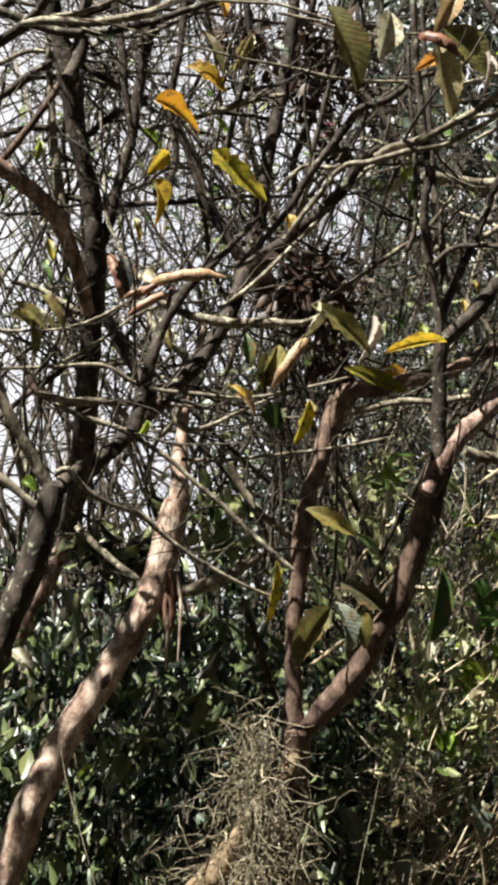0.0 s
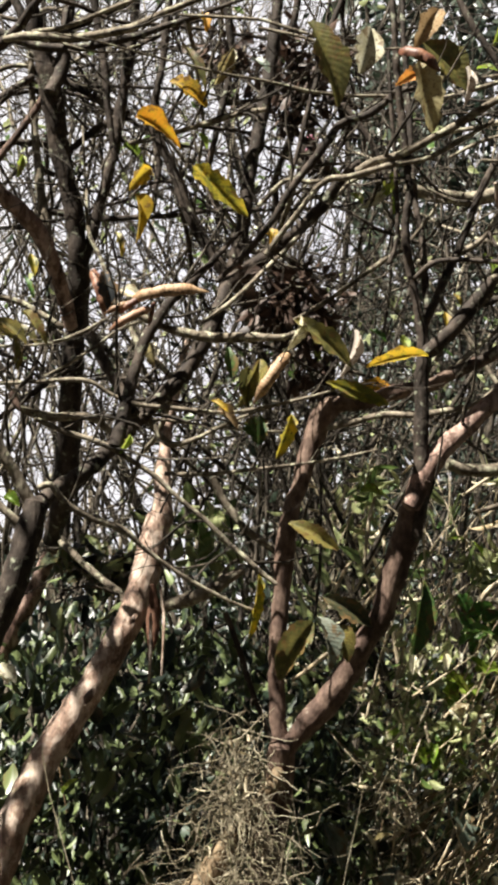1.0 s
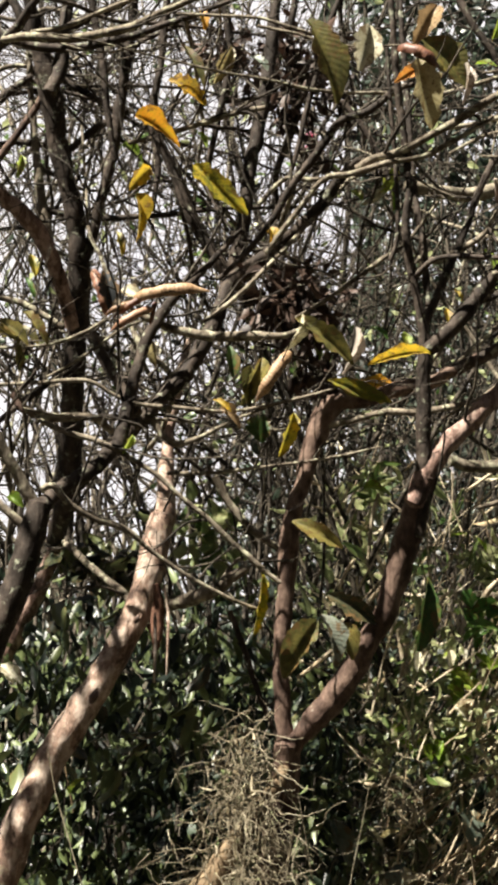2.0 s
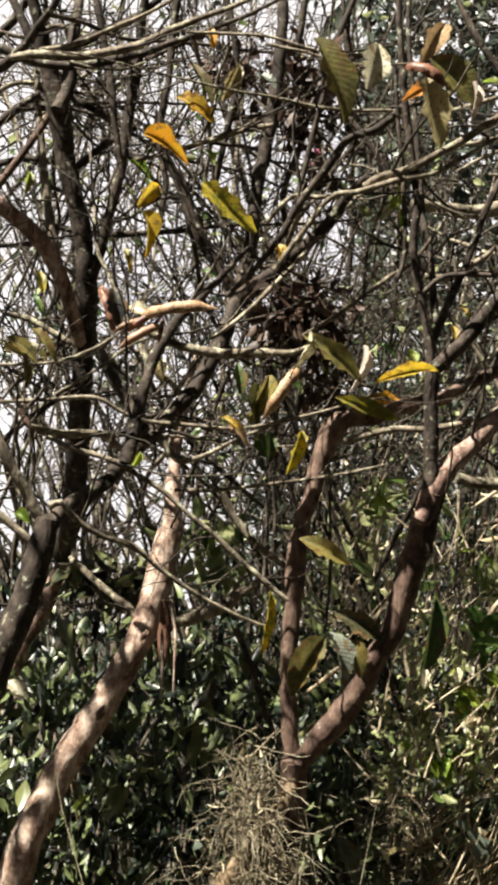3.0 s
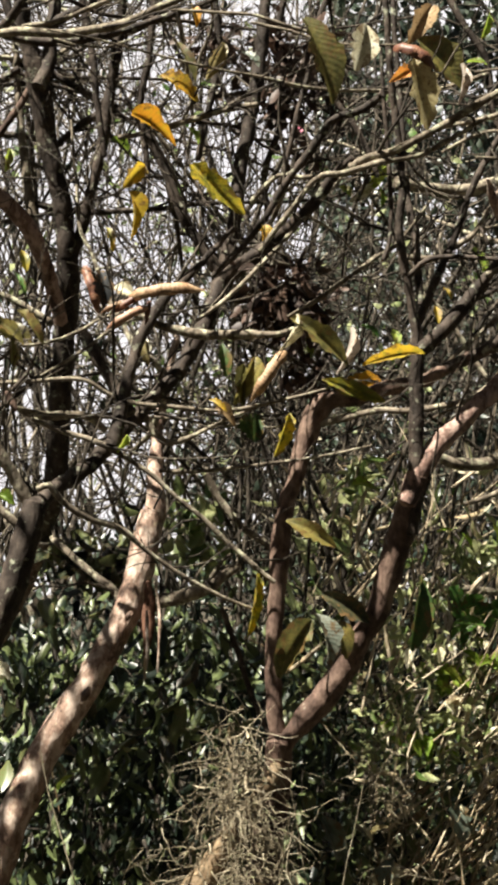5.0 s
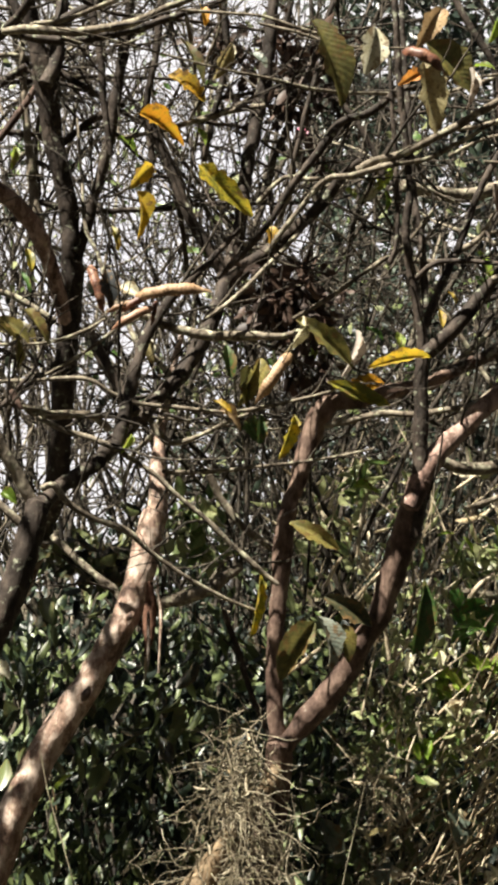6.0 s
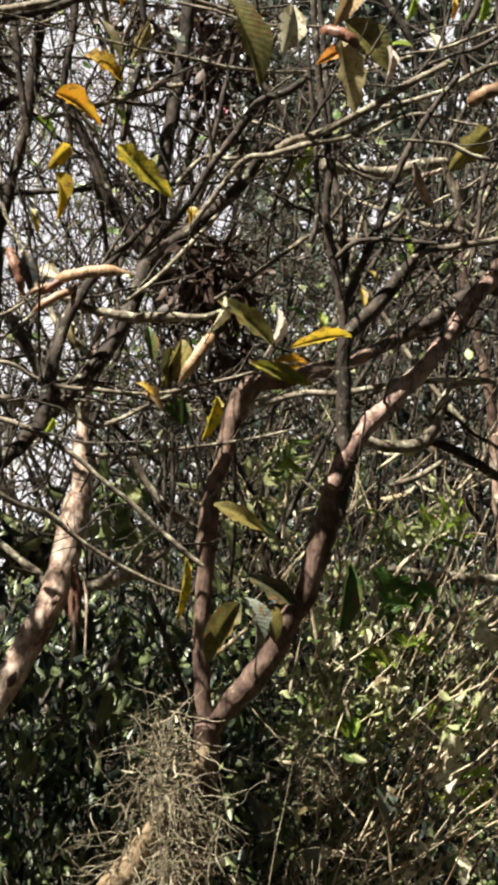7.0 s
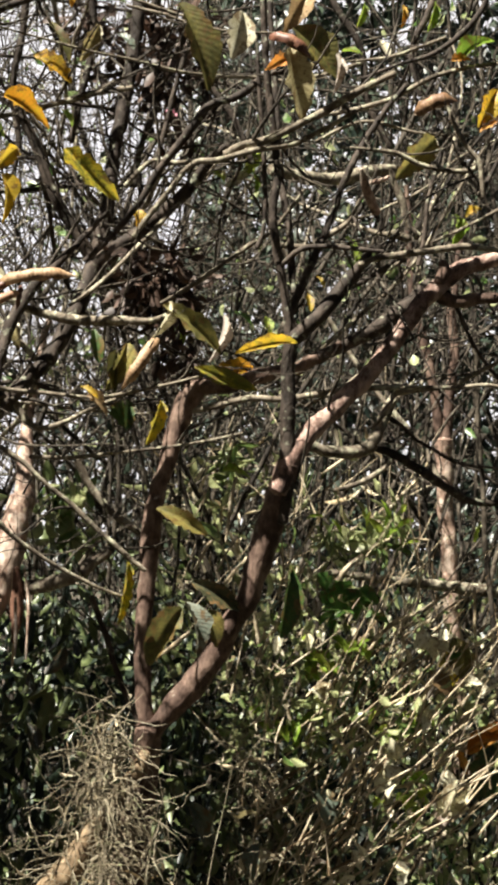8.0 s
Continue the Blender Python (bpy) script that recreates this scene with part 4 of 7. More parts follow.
grow('C', 'branch', 'dark', [(-0.395, 3.250, 2.125, 0.0095), (-0.357, 3.250, 2.054, 0.0101), (-0.314, 3.250, 2.001, 0.0089), (-0.283, 3.250, 1.972, 0.0065)])
grow('B', 'bark_strip', 'strip', [(-0.253, 3.359, 1.597, 0.0060), (-0.249, 3.359, 1.555, 0.0132), (-0.251, 3.359, 1.513, 0.0144), (-0.253, 3.348, 1.478, 0.0107), (-0.257, 3.338, 1.442, 0.0035)])
grow('B', 'bark_strip', 'pale', [(-0.237, 3.348, 1.597, 0.0024), (-0.227, 3.348, 1.537, 0.0035), (-0.226, 3.338, 1.478, 0.0030), (-0.229, 3.338, 1.407, 0.0024)])
grow('E', 'stem', 'straw', [(-0.256, 3.400, 1.550, 0.0031), (-0.259, 3.400, 1.465, 0.0037), (-0.261, 3.400, 1.387, 0.0025)])
grow('A', 'branch', 'lichen', [(0.368, 3.300, 2.574, 0.0050), (0.441, 3.300, 2.588, 0.0056), (0.527, 3.300, 2.616, 0.0056), (0.613, 3.300, 2.663, 0.0057), (0.700, 3.300, 2.691, 0.0044), (0.775, 3.300, 2.703, 0.0038)])
grow('A', 'branch', 'dark', [(0.421, 3.400, 2.206, 0.0056), (0.484, 3.400, 2.232, 0.0063), (0.546, 3.400, 2.271, 0.0057)])
grow('A', 'twig', 'lichen', [(0.379, 3.350, 2.049, 0.0031), (0.452, 3.350, 2.100, 0.0037), (0.551, 3.350, 2.151, 0.0037), (0.625, 3.350, 2.153, 0.0031)])
grow('A', 'twig', 'lichen', [(0.344, 3.250, 1.942, 0.0030), (0.415, 3.250, 1.979, 0.0036), (0.462, 3.250, 2.016, 0.0030)])
grow('A', 'twig', 'dark', [(0.591, 3.300, 2.255, 0.0055), (0.605, 3.300, 2.317, 0.0055), (0.614, 3.300, 2.403, 0.0050), (0.639, 3.300, 2.490, 0.0044), (0.663, 3.300, 2.590, 0.0038)])
grow('A', 'twig', 'lichen', [(0.368, 3.300, 2.518, 0.0031), (0.429, 3.300, 2.551, 0.0037), (0.490, 3.300, 2.565, 0.0037), (0.589, 3.300, 2.544, 0.0037), (0.700, 3.300, 2.542, 0.0031)])
grow('E', 'stem', 'brownstalk', [(0.392, 3.600, 1.229, 0.0033), (0.443, 3.600, 1.290, 0.0039), (0.469, 3.600, 1.360, 0.0033)])
grow('E', 'stem', 'straw', [(0.425, 3.600, 1.243, 0.0033), (0.451, 3.600, 1.302, 0.0039), (0.529, 3.600, 1.385, 0.0033)])
grow('E', 'stem', 'straw', [(0.429, 3.600, 1.214, 0.0033), (0.424, 3.600, 1.268, 0.0039), (0.460, 3.600, 1.340, 0.0033)])
grow('E', 'stem', 'straw', [(0.458, 3.600, 1.250, 0.0033), (0.499, 3.600, 1.268, 0.0039), (0.566, 3.600, 1.356, 0.0033)])
grow('E', 'stem', 'straw', [(0.451, 3.600, 1.231, 0.0033), (0.563, 3.600, 1.295, 0.0040), (0.648, 3.600, 1.384, 0.0033)])
grow('E', 'stem', 'brownstalk', [(0.478, 3.600, 1.227, 0.0033), (0.540, 3.600, 1.305, 0.0040), (0.617, 3.600, 1.351, 0.0033)])
grow('E', 'stem', 'straw', [(0.480, 3.600, 1.222, 0.0033), (0.578, 3.600, 1.280, 0.0040), (0.661, 3.600, 1.374, 0.0033)])
grow('E', 'stem', 'brownstalk', [(0.496, 3.600, 1.222, 0.0033), (0.543, 3.600, 1.250, 0.0040), (0.579, 3.600, 1.331, 0.0033)])
grow('E', 'stem', 'brownstalk', [(0.492, 3.600, 1.236, 0.0033), (0.545, 3.600, 1.289, 0.0040), (0.618, 3.600, 1.386, 0.0033)])
grow('E', 'stem', 'brownstalk', [(0.330, 3.500, 1.080, 0.0026), (0.357, 3.500, 1.111, 0.0032), (0.392, 3.500, 1.137, 0.0026)])
grow('E', 'stem', 'brownstalk', [(0.294, 3.500, 1.051, 0.0026), (0.321, 3.500, 1.081, 0.0032), (0.356, 3.500, 1.107, 0.0026)])
grow('E', 'stem', 'straw', [(0.270, 3.500, 1.053, 0.0026), (0.297, 3.500, 1.084, 0.0032), (0.332, 3.500, 1.110, 0.0026)])
grow('E', 'stem', 'brownstalk', [(0.263, 3.500, 1.074, 0.0026), (0.291, 3.500, 1.105, 0.0032), (0.325, 3.500, 1.131, 0.0026)])
grow('E', 'stem', 'brownstalk', [(0.301, 3.500, 1.099, 0.0026), (0.328, 3.500, 1.130, 0.0032), (0.363, 3.500, 1.156, 0.0026)])
grow('E', 'stem', 'straw', [(0.268, 3.500, 1.102, 0.0026), (0.295, 3.500, 1.133, 0.0032), (0.330, 3.500, 1.159, 0.0026)])
grow('E', 'stem', 'brownstalk', [(0.293, 3.500, 1.038, 0.0026), (0.320, 3.500, 1.069, 0.0032), (0.355, 3.500, 1.095, 0.0026)])
grow('E', 'stem', 'brownstalk', [(0.280, 3.500, 1.059, 0.0026), (0.307, 3.500, 1.090, 0.0032), (0.342, 3.500, 1.116, 0.0026)])
grow('E', 'stem', 'straw', [(0.732, 3.600, 1.222, 0.0033), (0.771, 3.600, 1.267, 0.0040), (0.798, 3.600, 1.293, 0.0033)])
grow('E', 'stem', 'straw', [(0.643, 3.530, 1.124, 0.0033), (0.717, 3.530, 1.180, 0.0039), (0.784, 3.530, 1.231, 0.0039), (0.827, 3.530, 1.271, 0.0033)])
grow('E', 'stem', 'straw', [(0.514, 3.550, 1.190, 0.0039), (0.556, 3.550, 1.222, 0.0046), (0.598, 3.550, 1.260, 0.0033)])
grow('E', 'stem', 'straw', [(0.605, 3.630, 1.361, 0.0033), (0.664, 3.630, 1.400, 0.0040), (0.698, 3.630, 1.440, 0.0027)])
grow('E', 'stem', 'straw', [(0.680, 3.610, 1.467, 0.0027), (0.720, 3.610, 1.506, 0.0033), (0.786, 3.610, 1.546, 0.0027)])
grow('E', 'stem', 'straw', [(0.522, 3.540, 1.406, 0.0032), (0.575, 3.540, 1.473, 0.0039), (0.621, 3.540, 1.498, 0.0032)])
grow('E', 'stem', 'straw', [(0.403, 3.590, 0.994, 0.0026), (0.387, 3.590, 0.969, 0.0040), (0.355, 3.590, 0.925, 0.0033)])
grow('E', 'stem', 'straw', [(0.792, 3.630, 0.921, 0.0034), (0.822, 3.630, 0.934, 0.0041), (0.852, 3.630, 0.953, 0.0034)])
grow('E', 'stem', 'straw', [(0.571, 3.520, 1.598, 0.0026), (0.533, 3.520, 1.560, 0.0032), (0.507, 3.520, 1.534, 0.0026)])
grow('E', 'stem', 'straw', [(0.459, 3.640, 1.549, 0.0053), (0.486, 3.640, 1.595, 0.0060), (0.525, 3.640, 1.628, 0.0040)])
grow('E', 'stem', 'straw', [(0.770, 3.540, 1.561, 0.0026), (0.773, 3.540, 1.459, 0.0033), (0.779, 3.540, 1.369, 0.0026)])
grow('E', 'stem', 'straw', [(0.455, 3.500, 1.334, 0.0051), (0.443, 3.500, 1.296, 0.0051), (0.424, 3.500, 1.259, 0.0038)])
grow('E', 'stem', 'straw', [(0.657, 3.550, 1.076, 0.0033), (0.646, 3.550, 1.139, 0.0039), (0.650, 3.550, 1.203, 0.0026)])
grow('E', 'stem', 'straw', [(0.290, 3.510, 1.470, 0.0038), (0.280, 3.510, 1.419, 0.0044), (0.268, 3.510, 1.382, 0.0032)])
grow('E', 'stem', 'straw', [(0.596, 3.640, 0.907, 0.0041), (0.629, 3.640, 0.926, 0.0047), (0.662, 3.640, 0.952, 0.0034)])
grow('E', 'stem', 'straw', [(0.541, 3.540, 0.903, 0.0046), (0.551, 3.540, 0.928, 0.0059), (0.556, 3.540, 0.953, 0.0033)])
grow('D', 'branch', 'dark', [(-0.963, 3.330, 2.944, 0.0058), (-0.795, 3.310, 2.861, 0.0093), (-0.675, 3.300, 2.814, 0.0116), (-0.574, 3.300, 2.771, 0.0109), (-0.463, 3.300, 2.753, 0.0102), (-0.340, 3.300, 2.772, 0.0089), (-0.243, 3.300, 2.805, 0.0076), (-0.139, 3.310, 2.844, 0.0061), (-0.008, 3.330, 2.915, 0.0038)])
grow('D', 'branch', 'dark', [(-0.715, 3.530, 3.200, 0.0055), (-0.661, 3.510, 3.038, 0.0088), (-0.615, 3.500, 2.932, 0.0110), (-0.559, 3.500, 2.825, 0.0095), (-0.491, 3.500, 2.745, 0.0080), (-0.399, 3.500, 2.693, 0.0066)])
grow('D', 'branch', 'dark', [(-0.497, 3.430, 3.189, 0.0046), (-0.449, 3.410, 3.011, 0.0074), (-0.418, 3.400, 2.893, 0.0092), (-0.395, 3.400, 2.763, 0.0085), (-0.383, 3.400, 2.634, 0.0077), (-0.363, 3.400, 2.532, 0.0064)])
grow('D', 'branch', 'dark', [(-0.217, 3.630, 3.272, 0.0049), (-0.251, 3.610, 3.093, 0.0078), (-0.271, 3.600, 2.973, 0.0097), (-0.283, 3.600, 2.835, 0.0089), (-0.304, 3.600, 2.699, 0.0082), (-0.287, 3.600, 2.577, 0.0074), (-0.298, 3.600, 2.469, 0.0060)])
grow('C', 'branch', 'dark', [(-0.195, 3.530, 3.232, 0.0044), (-0.156, 3.510, 3.053, 0.0070), (-0.132, 3.500, 2.934, 0.0088), (-0.116, 3.500, 2.801, 0.0080), (-0.139, 3.500, 2.668, 0.0079), (-0.162, 3.500, 2.550, 0.0072)])
grow('C', 'branch', 'dark', [(0.097, 3.630, 3.273, 0.0045), (0.059, 3.610, 3.094, 0.0072), (0.036, 3.600, 2.975, 0.0090), (0.019, 3.600, 2.824, 0.0089), (0.035, 3.600, 2.688, 0.0081), (-0.009, 3.600, 2.553, 0.0074), (-0.001, 3.600, 2.445, 0.0060)])
grow('D', 'branch', 'dark', [(-0.702, 3.600, 2.613, 0.0082), (-0.622, 3.600, 2.634, 0.0075), (-0.528, 3.600, 2.622, 0.0068)])
grow('C', 'branch', 'dark', [(0.228, 3.580, 3.189, 0.0037), (0.161, 3.560, 3.016, 0.0060), (0.116, 3.550, 2.901, 0.0075), (0.079, 3.550, 2.780, 0.0074), (0.041, 3.550, 2.699, 0.0067)])
grow('A', 'branch', 'dark', [(0.143, 3.500, 2.697, 0.0073), (0.209, 3.500, 2.606, 0.0072), (0.248, 3.500, 2.515, 0.0059)])
grow('A', 'branch', 'dark', [(0.345, 3.630, 3.170, 0.0042), (0.406, 3.610, 3.012, 0.0066), (0.456, 3.600, 2.908, 0.0083), (0.510, 3.600, 2.815, 0.0082), (0.525, 3.600, 2.694, 0.0075), (0.579, 3.600, 2.588, 0.0068)])
grow('A', 'branch', 'dark', [(0.729, 3.530, 3.161, 0.0037), (0.688, 3.510, 2.993, 0.0060), (0.652, 3.500, 2.882, 0.0075), (0.613, 3.500, 2.788, 0.0074), (0.633, 3.500, 2.683, 0.0067)])
grow('D', 'branch', 'bark', [(-0.723, 3.550, 2.499, 0.0079), (-0.672, 3.550, 2.553, 0.0092), (-0.621, 3.550, 2.620, 0.0092), (-0.564, 3.550, 2.708, 0.0079), (-0.533, 3.550, 2.802, 0.0053)])
grow('D', 'branch', 'dark', [(-0.531, 3.450, 2.808, 0.0077), (-0.487, 3.450, 2.851, 0.0115), (-0.424, 3.450, 2.887, 0.0116), (-0.350, 3.450, 2.919, 0.0096), (-0.239, 3.450, 3.007, 0.0051)])
grow('D', 'branch', 'lichen', [(-0.728, 3.600, 2.778, 0.0047), (-0.635, 3.600, 2.819, 0.0060), (-0.541, 3.600, 2.809, 0.0060), (-0.461, 3.600, 2.847, 0.0040)])
grow('D', 'branch', 'dark', [(-0.745, 3.600, 2.902, 0.0094), (-0.666, 3.600, 2.958, 0.0107), (-0.614, 3.600, 3.041, 0.0094)])
grow('D', 'branch', 'lichen', [(-0.723, 3.550, 2.938, 0.0046), (-0.615, 3.550, 2.911, 0.0060), (-0.536, 3.550, 2.936, 0.0060), (-0.416, 3.550, 2.884, 0.0040)])

leaf('C', 'olive', (-0.539, 3.000, 2.103), (-0.474, 2.980, 2.062), 0.030, 0.10, 0.20)
leaf('C', 'olive', (-0.491, 3.020, 2.124), (-0.436, 3.000, 2.070), 0.030, 0.20, 0.20)
leaf('C', 'olive', (-0.507, 3.030, 2.077), (-0.491, 3.010, 2.013), 0.026, 0.30, 0.20)
leaf('C', 'yellow', (-0.117, 3.050, 1.955), (-0.085, 3.030, 1.938), 0.018, 0.10, 0.20)
leaf('C', 'brownleaf', (-0.106, 3.060, 1.939), (-0.065, 3.040, 1.913), 0.026, 0.20, 0.20)
leaf('C', 'halfgreen', (-0.527, 3.300, 2.299), (-0.514, 3.280, 2.252), 0.022, 0.10, 0.20)
leaf('D', 'halfgreen', (-0.357, 3.400, 2.372), (-0.337, 3.380, 2.324), 0.022, 0.20, 0.20)
leaf('E', 'greygreen', (0.120, 3.360, 1.106), (0.164, 3.340, 1.022), 0.040, 0.20, 0.20)
leaf('E', 'greygreen', (0.273, 3.380, 1.016), (0.245, 3.360, 0.948), 0.044, 0.10, 0.20)
leaf('E', 'greygreen', (0.080, 3.380, 0.945), (0.104, 3.360, 0.903), 0.030, 0.10, 0.20)
leaf('E', 'cream', (0.199, 3.380, 1.086), (0.227, 3.360, 1.060), 0.016, 0.30, 0.20)
leaf('E', 'tanleaf', (0.218, 3.400, 1.060), (0.258, 3.380, 1.086), 0.014, 0.30, 0.20)
leaf('C', 'petal', (0.059, 3.900, 2.738), (0.078, 3.880, 2.709), 0.018, 0.2, 0.2)
leaf('C', 'petal', (0.084, 3.900, 2.738), (0.064, 3.880, 2.706), 0.018, 0.2, 0.2)
leaf('C', 'petal', (0.064, 3.900, 2.724), (0.090, 3.880, 2.721), 0.018, 0.2, 0.2)
leaf('C', 'yellow', (-0.236, 3.300, 2.681), (-0.155, 3.280, 2.640), 0.054, 0.0, 0.2)
leaf('C', 'yellow', (-0.272, 2.990, 2.507), (-0.189, 2.970, 2.464), 0.038, -0.1, 0.3)
leaf('C', 'yellow', (-0.252, 3.100, 2.433), (-0.288, 3.080, 2.388), 0.032, 0.3, 0.2)
leaf('C', 'yellow', (-0.283, 3.100, 2.379), (-0.258, 3.080, 2.297), 0.027, 0.5, 0.4)
leaf('C', 'halfgreen', (-0.153, 2.950, 2.398), (-0.056, 2.930, 2.307), 0.045, -0.4, 0.5)
leaf('C', 'yellow', (-0.168, 3.300, 2.837), (-0.154, 3.280, 2.795), 0.025, 0.2, 0.2)
leaf('A', 'yellow', (-0.017, 3.300, 2.359), (-0.006, 3.280, 2.320), 0.026, 0.1, 0.2)
leaf('A', 'halfgreen', (0.307, 3.080, 2.053), (0.191, 3.060, 2.039), 0.031, 0.2, 0.3)
leaf('A', 'yellow', (0.263, 3.600, 2.059), (0.179, 3.580, 2.058), 0.036, 0.3, 0.2)
leaf('A', 'halfgreen', (0.108, 3.150, 2.009), (0.232, 3.130, 1.964), 0.032, -0.3, 0.2)
leaf('A', 'olive', (0.042, 3.100, 2.127), (0.157, 3.080, 2.039), 0.044, -0.2, 0.4)
leaf('A', 'halfgreen', (0.039, 3.050, 1.931), (0.021, 3.030, 1.847), 0.032, 0.3, 0.3)
leaf('A', 'halfgreen', (-0.022, 3.100, 1.619), (-0.028, 3.080, 1.498), 0.026, 0.2, 0.1)
leaf('A', 'olive', (0.087, 3.100, 1.527), (0.015, 3.080, 1.423), 0.049, -0.3, 0.3)
leaf('A', 'darkgreen', (0.302, 3.120, 1.615), (0.292, 3.110, 1.468), 0.042, 0.5, 0.2)
leaf('A', 'shadeleaf', (0.108, 3.130, 1.578), (0.203, 3.120, 1.524), 0.040, -0.3, 0.4)
leaf('A', 'greygreen', (0.092, 3.100, 1.538), (0.135, 3.080, 1.444), 0.046, 0.3, 0.3)
leaf('A', 'olive', (0.141, 3.120, 1.523), (0.161, 3.100, 1.458), 0.033, 0.2, 0.2)
leaf('C', 'olive', (0.063, 3.050, 2.722), (0.131, 3.030, 2.559), 0.070, 0.0, 0.3)
leaf('A', 'cream', (0.185, 3.000, 2.691), (0.167, 2.980, 2.599), 0.058, 0.15, 0.3)
leaf('A', 'tanleaf', (0.286, 3.050, 2.640), (0.315, 3.030, 2.509), 0.064, -0.1, 0.2)
leaf('A', 'olive', (0.296, 3.100, 2.699), (0.386, 3.080, 2.601), 0.076, -0.2, 0.4)
leaf('A', 'brownleaf', (0.327, 3.100, 2.768), (0.285, 3.080, 2.692), 0.041, 0.3, 0.3)
leaf('A', 'orange', (0.287, 3.100, 2.633), (0.247, 3.080, 2.612), 0.027, 0.2, 0.3)
leaf('A', 'pinkgrey', (0.375, 3.050, 2.628), (0.382, 3.030, 2.556), 0.021, 0.3, 0.3)
leaf('A', 'olive', (0.036, 3.150, 1.723), (0.135, 3.130, 1.674), 0.037, -0.2, 0.4)
leaf('A', 'cream', (0.053, 3.100, 2.133), (0.037, 3.080, 2.062), 0.024, 0.6, 0.2)
leaf('A', 'pinkgrey', (0.162, 3.120, 2.110), (0.154, 3.100, 2.022), 0.022, 0.5, 0.2)
leaf('A', 'olive', (-0.028, 3.200, 2.061), (-0.056, 3.180, 1.964), 0.032, 0.5, 0.2)
leaf('A', 'darkgreen', (-0.026, 3.200, 1.944), (-0.022, 3.180, 1.888), 0.030, 0.2, 0.3)
leaf('A', 'lime', (0.270, 3.650, 2.580), (0.247, 3.630, 2.521), 0.033, 0.3, 0.2)
leaf('A', 'lime', (0.166, 3.650, 2.527), (0.194, 3.630, 2.506), 0.027, 0.2, 0.2)
leaf('A', 'lime', (0.262, 3.650, 2.530), (0.270, 3.630, 2.478), 0.022, 0.4, 0.2)
leaf('A', 'cream', (0.251, 3.650, 2.536), (0.197, 3.630, 2.490), 0.024, 0.4, 0.3)
leaf('A', 'lime', (0.678, 3.300, 2.702), (0.740, 3.280, 2.765), 0.037, 0.3, 0.2)
leaf('A', 'orange', (0.663, 3.300, 2.704), (0.695, 3.280, 2.709), 0.021, 0.2, 0.2)
leaf('A', 'yellow', (0.789, 3.400, 2.673), (0.754, 3.380, 2.592), 0.047, 0.3, 0.2)
leaf('A', 'orange', (0.748, 3.400, 2.575), (0.794, 3.380, 2.610), 0.038, 0.3, 0.3)
leaf('A', 'olive', (0.609, 3.200, 2.503), (0.534, 3.180, 2.422), 0.056, 0.2, 0.3)
leaf('A', 'lime', (0.502, 3.500, 2.892), (0.489, 3.480, 2.836), 0.024, 0.3, 0.2)
leaf('A', 'yellow', (0.589, 3.500, 2.892), (0.593, 3.480, 2.844), 0.022, 0.3, 0.2)
leaf('A', 'lime', (0.665, 3.500, 2.902), (0.655, 3.480, 2.835), 0.029, 0.3, 0.2)
leaf('A', 'cream', (0.537, 3.500, 2.809), (0.557, 3.480, 2.769), 0.024, 0.3, 0.2)
leaf('A', 'lime', (0.436, 3.400, 2.747), (0.477, 3.380, 2.745), 0.019, 0.3, 0.2)
leaf('A', 'lime', (0.713, 3.500, 2.410), (0.718, 3.480, 2.342), 0.037, 0.3, 0.2)
leaf('A', 'yellow', (0.717, 3.400, 2.383), (0.744, 3.380, 2.402), 0.027, 0.3, 0.2)
leaf('A', 'lime', (0.462, 3.500, 2.351), (0.496, 3.480, 2.284), 0.036, 0.4, 0.2)
leaf('A', 'yellow', (0.376, 3.500, 2.220), (0.384, 3.480, 2.179), 0.019, 0.3, 0.2)
leaf('A', 'yellow', (0.396, 3.500, 2.259), (0.413, 3.480, 2.237), 0.019, 0.3, 0.2)
leaf('A', 'green', (0.204, 3.400, 2.157), (0.240, 3.380, 2.139), 0.024, 0.3, 0.2)
leaf('A', 'lime', (0.082, 3.400, 2.135), (0.094, 3.380, 2.086), 0.024, 0.3, 0.2)
leaf('A', 'lime', (0.281, 3.500, 2.166), (0.293, 3.480, 2.126), 0.023, 0.3, 0.2)
leaf('A', 'lime', (0.197, 3.600, 1.819), (0.254, 3.580, 1.819), 0.015, 0.3, 0.2)
leaf('C', 'green', (-0.183, 3.400, 2.318), (-0.153, 3.380, 2.316), 0.025, 0.3, 0.2)
leaf('C', 'lime', (-0.281, 3.100, 1.890), (-0.294, 3.080, 1.858), 0.015, 0.3, 0.2)
leaf('C', 'lime', (-0.565, 3.300, 1.781), (-0.534, 3.280, 1.766), 0.026, 0.3, 0.2)
leaf('C', 'lime', (-0.176, 3.300, 2.567), (-0.150, 3.280, 2.534), 0.020, 0.3, 0.2)
leaf('C', 'green', (-0.545, 3.300, 2.254), (-0.513, 3.280, 2.202), 0.018, 0.3, 0.2)
leaf('C', 'olive', (-0.581, 3.200, 2.114), (-0.519, 3.180, 2.097), 0.023, 0.3, 0.2)
leaf('C', 'olive', (-0.535, 3.200, 2.129), (-0.486, 3.180, 2.088), 0.025, 0.3, 0.2)
leaf('C', 'olive', (-0.210, 3.300, 2.761), (-0.156, 3.280, 2.673), 0.031, 0.2, 0.2)
leaf('C', 'tanleaf', (-0.098, 3.300, 2.753), (-0.132, 3.280, 2.675), 0.031, 0.2, 0.2)
leaf('C', 'greygreen', (-0.061, 3.400, 2.766), (-0.023, 3.380, 2.740), 0.032, 0.2, 0.2)
